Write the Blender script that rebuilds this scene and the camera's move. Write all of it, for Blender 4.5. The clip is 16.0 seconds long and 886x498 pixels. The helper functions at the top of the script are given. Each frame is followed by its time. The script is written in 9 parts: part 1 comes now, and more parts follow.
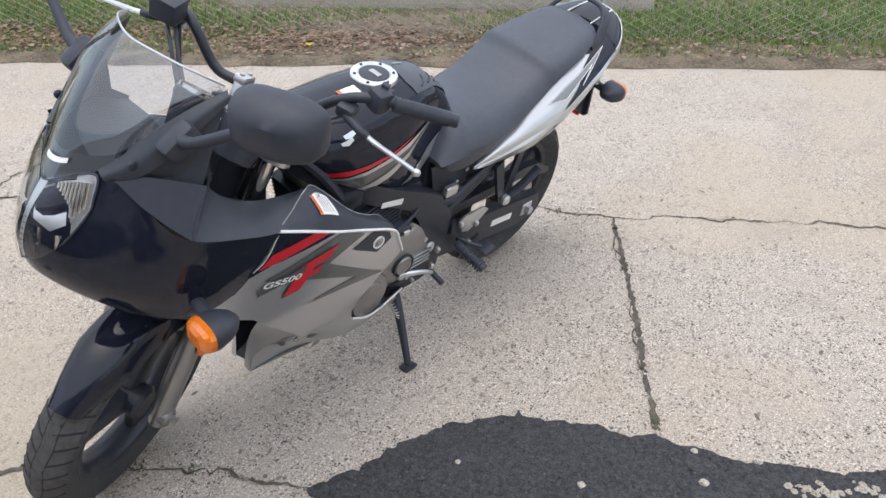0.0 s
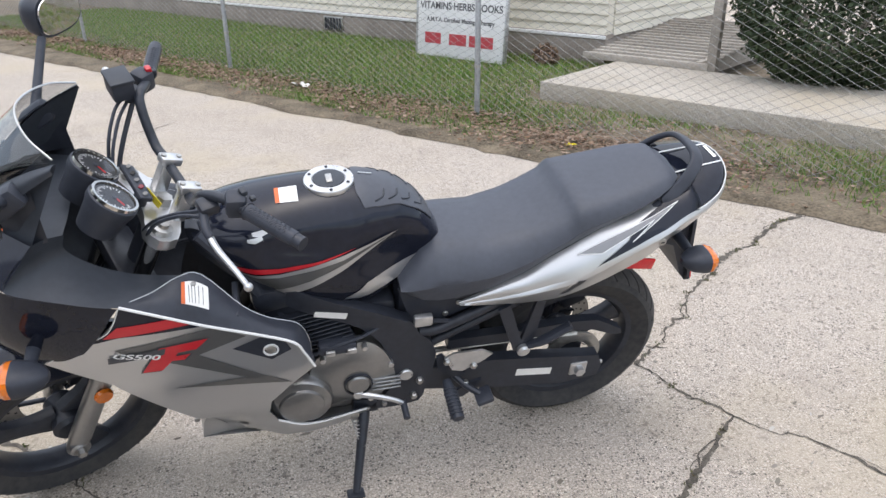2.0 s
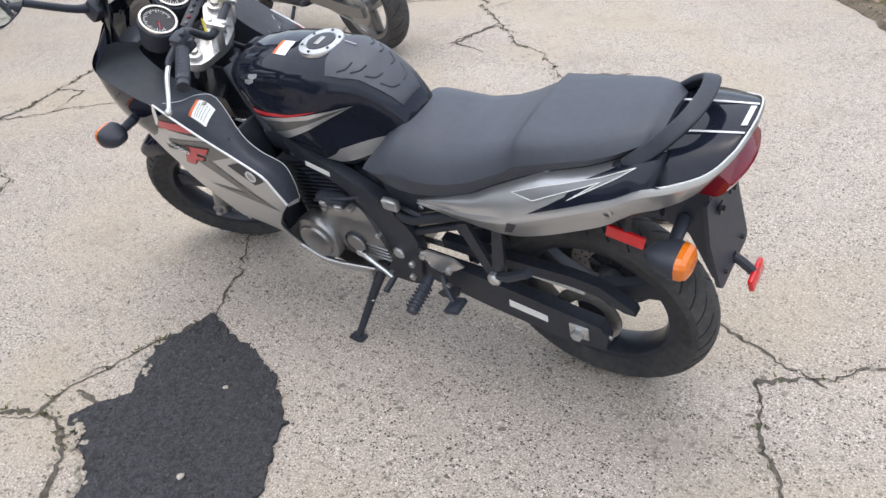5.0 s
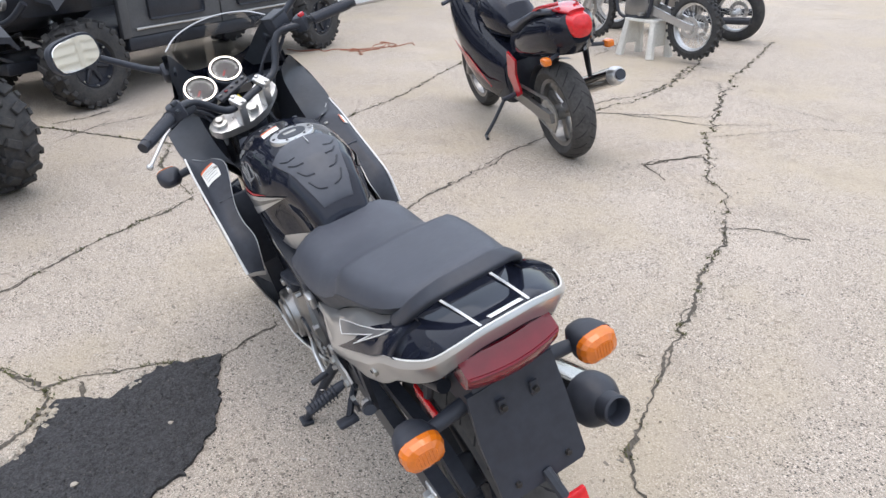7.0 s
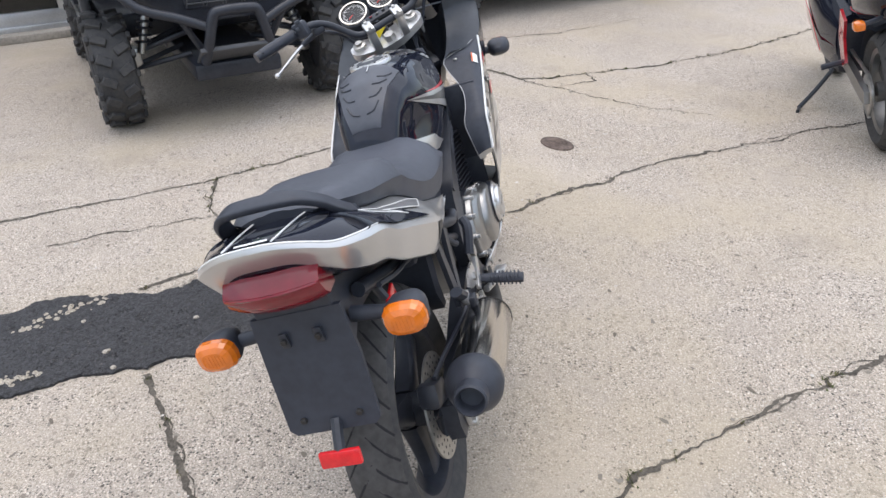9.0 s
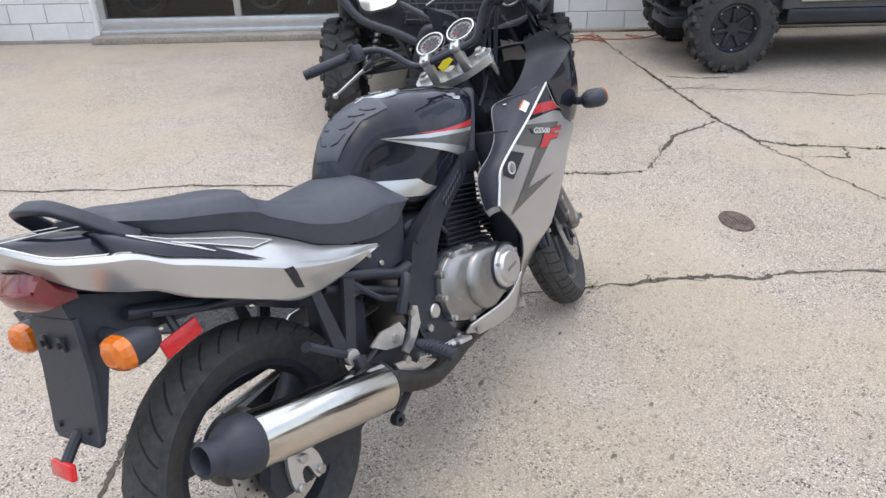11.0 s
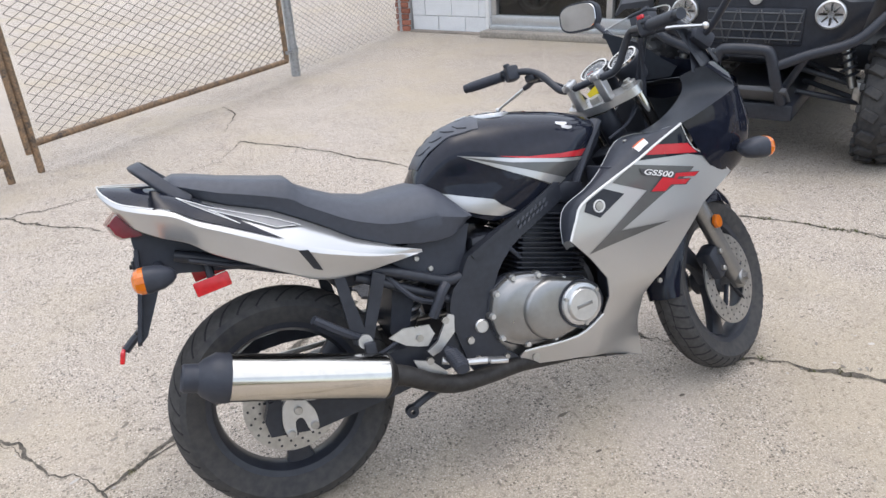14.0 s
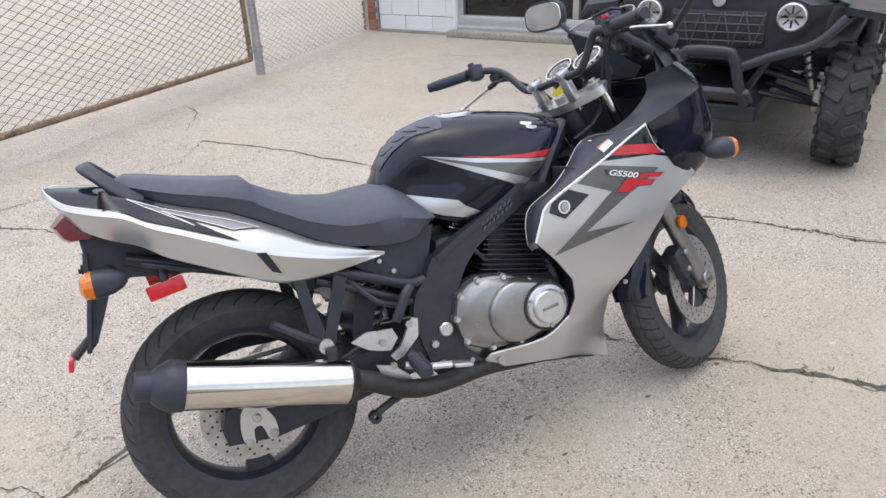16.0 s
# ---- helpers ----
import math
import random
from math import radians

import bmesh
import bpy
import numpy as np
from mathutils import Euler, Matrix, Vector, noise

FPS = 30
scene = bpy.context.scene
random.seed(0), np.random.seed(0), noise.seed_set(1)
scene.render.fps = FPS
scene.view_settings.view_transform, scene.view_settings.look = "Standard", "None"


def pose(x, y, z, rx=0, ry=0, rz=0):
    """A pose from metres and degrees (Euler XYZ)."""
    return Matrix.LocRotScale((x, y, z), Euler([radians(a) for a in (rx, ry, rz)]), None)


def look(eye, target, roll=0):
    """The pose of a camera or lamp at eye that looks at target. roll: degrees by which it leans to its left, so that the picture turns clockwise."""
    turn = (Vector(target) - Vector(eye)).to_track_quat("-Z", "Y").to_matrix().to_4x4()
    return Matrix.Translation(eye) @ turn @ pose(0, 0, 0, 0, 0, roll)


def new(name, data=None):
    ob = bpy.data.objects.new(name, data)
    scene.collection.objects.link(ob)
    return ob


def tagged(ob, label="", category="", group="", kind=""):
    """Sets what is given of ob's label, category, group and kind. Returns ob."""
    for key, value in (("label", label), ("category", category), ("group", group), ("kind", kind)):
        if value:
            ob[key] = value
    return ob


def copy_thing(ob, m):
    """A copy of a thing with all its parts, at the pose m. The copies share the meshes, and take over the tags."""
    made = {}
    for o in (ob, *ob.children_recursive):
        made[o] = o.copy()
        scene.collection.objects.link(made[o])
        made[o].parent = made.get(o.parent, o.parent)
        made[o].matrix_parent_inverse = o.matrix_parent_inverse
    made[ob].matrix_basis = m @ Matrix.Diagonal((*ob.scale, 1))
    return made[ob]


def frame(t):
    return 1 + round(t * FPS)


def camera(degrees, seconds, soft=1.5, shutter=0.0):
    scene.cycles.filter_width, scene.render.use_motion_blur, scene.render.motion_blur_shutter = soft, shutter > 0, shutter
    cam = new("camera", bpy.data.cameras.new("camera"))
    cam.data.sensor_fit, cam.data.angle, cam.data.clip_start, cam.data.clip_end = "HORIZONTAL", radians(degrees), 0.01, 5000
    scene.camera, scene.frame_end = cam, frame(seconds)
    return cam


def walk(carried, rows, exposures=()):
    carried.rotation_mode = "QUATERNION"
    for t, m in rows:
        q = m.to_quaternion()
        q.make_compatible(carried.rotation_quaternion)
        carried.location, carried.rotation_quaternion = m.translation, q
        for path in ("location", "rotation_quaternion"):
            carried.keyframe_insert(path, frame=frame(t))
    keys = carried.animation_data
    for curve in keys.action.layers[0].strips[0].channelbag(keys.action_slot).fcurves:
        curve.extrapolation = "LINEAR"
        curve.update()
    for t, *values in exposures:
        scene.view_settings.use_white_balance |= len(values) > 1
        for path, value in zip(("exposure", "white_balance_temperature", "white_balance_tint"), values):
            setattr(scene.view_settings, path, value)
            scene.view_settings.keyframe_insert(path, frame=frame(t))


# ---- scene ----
cam = camera(62.9, 16.0)
PATH = [
    (0, (1.84, 1.571, 1.482), (0.642, 0.344, 0.451), -1.7),
    (0.5, (1.589, 1.755, 1.471), (0.58, 0.287, 0.561), -2.8),
    (1, (1.379, 1.878, 1.497), (0.773, 0.176, 0.639), -2.4),
    (1.5, (1.092, 1.814, 1.477), (0.524, 0.08, 0.657), 0.3),
    (2, (0.811, 1.86, 1.465), (0.406, 0.072, 0.665), -0.5),
    (2.5, (0.514, 1.876, 1.484), (0.475, 0.078, 0.609), -1.3),
    (3, (0.303, 1.742, 1.473), (0.324, 0.008, 0.477), 1.6),
    (3.5, (0.084, 1.711, 1.477), (0.534, 0.028, 0.496), -1.8),
    (3.7, (-0.035, 1.706, 1.474), (0.516, 0.066, 0.471), -2.3),
    (5.8, (-0.857, 1.113, 1.457), (0.346, -0.066, 0.379), -3.2),
    (6, (-0.897, 1.014, 1.472), (0.279, -0.19, 0.391), -0.4),
    (6.5, (-0.937, 0.839, 1.454), (0.357, -0.263, 0.4), -0.4),
    (7, (-1.146, 0.654, 1.462), (0.48, -0.144, 0.613), -0.7),
    (7.5, (-1.218, 0.434, 1.475), (0.507, -0.123, 0.631), -1.2),
    (8, (-1.224, 0.187, 1.477), (0.502, -0.294, 0.586), 0.1),
    (8.5, (-1.309, -0.104, 1.444), (0.442, -0.209, 0.481), -0.1),
    (8.7, (-1.305, -0.185, 1.453), (0.442, -0.116, 0.481), -1.4),
    (10.8, (-0.825, -1.057, 1.441), (0.69, -0.125, 0.527), 0.5),
    (11, (-0.753, -1.122, 1.433), (0.678, -0.05, 0.537), -1.4),
    (11.5, (-0.575, -1.379, 1.43), (0.663, -0.051, 0.59), 0.4),
    (12, (-0.449, -1.453, 1.458), (0.64, 0.017, 0.648), -1.3),
    (12.5, (-0.296, -1.455, 1.464), (0.751, 0.033, 0.636), -0.4),
    (13, (-0.186, -1.554, 1.46), (0.624, 0.051, 0.583), 0.7),
    (13.5, (-0.093, -1.673, 1.465), (0.48, 0.019, 0.565), -0.9),
    (14, (-0.097, -1.708, 1.489), (0.487, -0.001, 0.627), -3.6),
    (14.5, (-0.094, -1.712, 1.479), (0.521, -0.031, 0.585), -2.9),
    (15, (-0.079, -1.69, 1.48), (0.529, 0.002, 0.605), -3.1),
    (15.5, (-0.074, -1.691, 1.473), (0.563, 0.001, 0.619), -3.5),
    (16, (-0.071, -1.679, 1.476), (0.593, -0.003, 0.61), -2.6),
]
walk(cam, [(t, look(eye, target, roll)) for t, eye, target, roll in PATH])

# world: bright overcast sky, soft sun almost overhead
world = bpy.data.worlds.new("overcast_sky")
scene.world = world
world.use_nodes = True
wn, wl = world.node_tree.nodes, world.node_tree.links
sky = wn.new("ShaderNodeTexSky")
sky.sky_type = "NISHITA"
sky.sun_disc = False
sky.sun_elevation, sky.sun_rotation = radians(86), radians(37)
sky.air_density, sky.dust_density, sky.ozone_density = 1.2, 2.0, 1.0
pale = wn.new("ShaderNodeHueSaturation")
pale.inputs["Saturation"].default_value = 0.60
wl.new(sky.outputs["Color"], pale.inputs["Color"])
wl.new(pale.outputs["Color"], wn["Background"].inputs["Color"])
wn["Background"].inputs["Strength"].default_value = 0.15
sun_data = bpy.data.lights.new("sun", "SUN")
sun_data.energy, sun_data.angle, sun_data.color = 0.8, radians(130), (1.0, 0.95, 0.88)
sun = new("sun", sun_data)
sun.matrix_world = look((0.6, 0.8, 18), (0, 0, 0))
scene.view_settings.exposure = 1.08

SITE = pose(0, 0, 0, 0, 0, -54)   # along the fence and the wall


# ---- materials ----
def mat(name, base, rough=0.5, metal=0.0, var=0.15, scale=6.0, fine=60.0, bump=0.15, bscale=90.0, depth=0.002,
        coat=0.0, rvar=0.12, trans=0.0, ior=1.45, spec=0.5, warm=None):
    """A surface with variation at two scales, fine relief and uneven gloss."""
    m = bpy.data.materials.new(name)
    m.use_nodes = True
    n, l = m.node_tree.nodes, m.node_tree.links
    b = n["Principled BSDF"]
    co = n.new("ShaderNodeTexCoord")
    big, small = n.new("ShaderNodeTexNoise"), n.new("ShaderNodeTexNoise")
    big.inputs["Scale"].default_value, big.inputs["Detail"].default_value = scale, 4
    small.inputs["Scale"].default_value, small.inputs["Detail"].default_value = fine, 3
    for t in (big, small):
        l.new(co.outputs["Object"], t.inputs["Vector"])
    add = n.new("ShaderNodeMath")
    add.operation = "ADD"
    l.new(big.outputs["Fac"], add.inputs[0])
    l.new(small.outputs["Fac"], add.inputs[1])
    ramp = n.new("ShaderNodeMapRange")
    ramp.inputs["From Min"].default_value, ramp.inputs["From Max"].default_value = 0.7, 1.3
    l.new(add.outputs[0], ramp.inputs["Value"])
    mix = n.new("ShaderNodeMix")
    mix.data_type = "RGBA"
    lo = [c * (1 - var) for c in base]
    hi = [min(1, c * (1 + var)) for c in (warm or base)]
    mix.inputs["A"].default_value, mix.inputs["B"].default_value = (*lo, 1), (*hi, 1)
    l.new(ramp.outputs["Result"], mix.inputs["Factor"])
    l.new(mix.outputs["Result"], b.inputs["Base Color"])
    rr = n.new("ShaderNodeMapRange")
    rr.inputs["To Min"].default_value, rr.inputs["To Max"].default_value = max(0.02, rough - rvar), min(1, rough + rvar)
    l.new(big.outputs["Fac"], rr.inputs["Value"])
    l.new(rr.outputs["Result"], b.inputs["Roughness"])
    b.inputs["Metallic"].default_value = metal
    b.inputs["Coat Weight"].default_value = coat
    b.inputs["Coat Roughness"].default_value = 0.04
    b.inputs["Transmission Weight"].default_value = trans
    b.inputs["IOR"].default_value = ior
    b.inputs["Specular IOR Level"].default_value = spec
    if bump:
        tex = n.new("ShaderNodeTexNoise")
        tex.inputs["Scale"].default_value, tex.inputs["Detail"].default_value = bscale, 4
        l.new(co.outputs["Object"], tex.inputs["Vector"])
        bp = n.new("ShaderNodeBump")
        bp.inputs["Strength"].default_value, bp.inputs["Distance"].default_value = bump, depth
        l.new(tex.outputs["Fac"], bp.inputs["Height"])
        l.new(bp.outputs["Normal"], b.inputs["Normal"])
    return m


def random_tint(m, spread=0.2):
    """Each piece a little lighter or darker than the next."""
    n, l = m.node_tree.nodes, m.node_tree.links
    b = n["Principled BSDF"]
    src = b.inputs["Base Color"].links[0].from_socket
    info, mr = n.new("ShaderNodeObjectInfo"), n.new("ShaderNodeMapRange")
    mr.inputs["To Min"].default_value, mr.inputs["To Max"].default_value = 1 - spread, 1 + spread
    l.new(info.outputs["Random"], mr.inputs["Value"])
    hs = n.new("ShaderNodeHueSaturation")
    l.new(mr.outputs["Result"], hs.inputs["Value"])
    l.new(src, hs.inputs["Color"])
    l.new(hs.outputs["Color"], b.inputs["Base Color"])
    return m


def island_tint(m, cols):
    """Each blade or leaf of a joined mesh takes one of these colours."""
    n, l = m.node_tree.nodes, m.node_tree.links
    b = n["Principled BSDF"]
    geo, ramp = n.new("ShaderNodeNewGeometry"), n.new("ShaderNodeValToRGB")
    e = ramp.color_ramp.elements
    while len(e) < len(cols):
        e.new(0.5)
    for k, c in enumerate(cols):
        e[k].position, e[k].color = k / (len(cols) - 1), (*c, 1)
    l.new(geo.outputs["Random Per Island"], ramp.inputs["Fac"])
    l.new(ramp.outputs["Color"], b.inputs["Base Color"])
    return m


def concrete_mat(name, base, stain, speck=1.0):
    """Worn concrete: exposed pebbles, pits and broad stains."""
    m = bpy.data.materials.new(name)
    m.use_nodes = True
    n, l = m.node_tree.nodes, m.node_tree.links
    b = n["Principled BSDF"]
    co = n.new("ShaderNodeTexCoord")

    def noise_tex(scale, detail=4, rough=0.6):
        t = n.new("ShaderNodeTexNoise")
        t.inputs["Scale"].default_value, t.inputs["Detail"].default_value, t.inputs["Roughness"].default_value = scale, detail, rough
        l.new(co.outputs["Object"], t.inputs["Vector"])
        return t

    def ranged(sock, a, b_, c=0.0, d=1.0):
        r = n.new("ShaderNodeMapRange")
        for key, v in (("From Min", a), ("From Max", b_), ("To Min", c), ("To Max", d)):
            r.inputs[key].default_value = v
        l.new(sock, r.inputs["Value"])
        return r.outputs["Result"]

    def mixed(fac, a, b_, mode="MIX"):
        x = n.new("ShaderNodeMix")
        x.data_type, x.blend_type = "RGBA", mode
        l.new(fac, x.inputs["Factor"])
        for key, v in (("A", a), ("B", b_)):
            if isinstance(v, tuple):
                x.inputs[key].default_value = (*v, 1)
            else:
                l.new(v, x.inputs[key])
        return x.outputs["Result"]

    broad, mid, fine = noise_tex(0.55, 5), noise_tex(5, 6, 0.7), noise_tex(185, 4, 0.75)
    col = mixed(ranged(broad.outputs["Fac"], 0.38, 0.68), base, stain)
    col = mixed(ranged(mid.outputs["Fac"], 0.45, 0.75, 0, 0.35), col, tuple(c * 0.78 for c in base))
    col = mixed(ranged(fine.outputs["Fac"], 0.50, 0.66, 0, 1.0 * speck), col, tuple(c * 0.28 for c in base))
    pale = noise_tex(150, 4, 0.75)
    col = mixed(ranged(pale.outputs["Fac"], 0.52, 0.65, 0, 0.8 * speck), col, tuple(min(1, c * 1.95) for c in base))
    wob = noise_tex(9, 4)
    relief = []
    for size, lo, keep, ink, pale_ink in ((100, 0.31, 0.62, (0.052, 0.050, 0.044), (0.70, 0.64, 0.56)), (56, 0.25, 0.88, (0.08, 0.068, 0.058), (0.64, 0.58, 0.51)), (190, 0.37, 0.60, (0.066, 0.065, 0.058), (0.74, 0.67, 0.59))):
        vor = n.new("ShaderNodeTexVoronoi")
        vor.inputs["Scale"].default_value = size
        l.new(co.outputs["Object"], vor.inputs["Vector"])
        sep = n.new("ShaderNodeSeparateColor")
        l.new(vor.outputs["Color"], sep.inputs["Color"])
        s1 = n.new("ShaderNodeMath")
        s1.operation = "MULTIPLY"
        l.new(ranged(vor.outputs["Distance"], lo, lo + 0.10, 1, 0), s1.inputs[0])
        l.new(ranged(sep.outputs["Green"], keep, keep + 0.03), s1.inputs[1])
        sel = n.new("ShaderNodeMath")
        sel.operation = "MULTIPLY"
        l.new(s1.outputs[0], sel.inputs[0])
        l.new(ranged(wob.outputs["Fac"], 0.34, 0.56, 0.35, 1.0 * speck), sel.inputs[1])
        col = mixed(sel.outputs[0], col, mixed(ranged(sep.outputs["Red"], 0.55, 0.70), ink, pale_ink))
        relief.append(sel)
    sel = relief[0]
    # chips and gouges in the worn top
    chip, where = noise_tex(34, 5, 0.62), noise_tex(1.7, 3)
    cm = n.new("ShaderNodeMath")
    cm.operation = "MULTIPLY"
    l.new(ranged(chip.outputs["Fac"], 0.585, 0.625), cm.inputs[0])
    l.new(ranged(where.outputs["Fac"], 0.40, 0.60, 0.15, 0.85 * speck), cm.inputs[1])
    col = mixed(cm.outputs[0], col, tuple(c * 0.42 for c in stain))
    tan = noise_tex(0.8, 4)
    col = mixed(ranged(tan.outputs["Fac"], 0.47, 0.64, 0, 0.6), col, (0.430, 0.365, 0.268))
    blot = noise_tex(2.6, 5, 0.65)
    col = mixed(ranged(blot.outputs["Fac"], 0.54, 0.72, 0, 0.42), col, tuple(c * 0.62 for c in stain))
    wash = noise_tex(1.3, 4)
    col = mixed(ranged(wash.outputs["Fac"], 0.55, 0.72, 0, 0.35), col, tuple(min(1, c * 1.3) for c in base))
    l.new(col, b.inputs["Base Color"])
    b.inputs["Roughness"].default_value = 0.9
    h = n.new("ShaderNodeMath")
    h.operation = "SUBTRACT"
    l.new(fine.outputs["Fac"], h.inputs[0])
    l.new(sel.outputs[0], h.inputs[1])
    bp = n.new("ShaderNodeBump")
    bp.inputs["Strength"].default_value, bp.inputs["Distance"].default_value = 0.8, 0.005
    l.new(h.outputs[0], bp.inputs["Height"])
    l.new(bp.outputs["Normal"], b.inputs["Normal"])
    return m


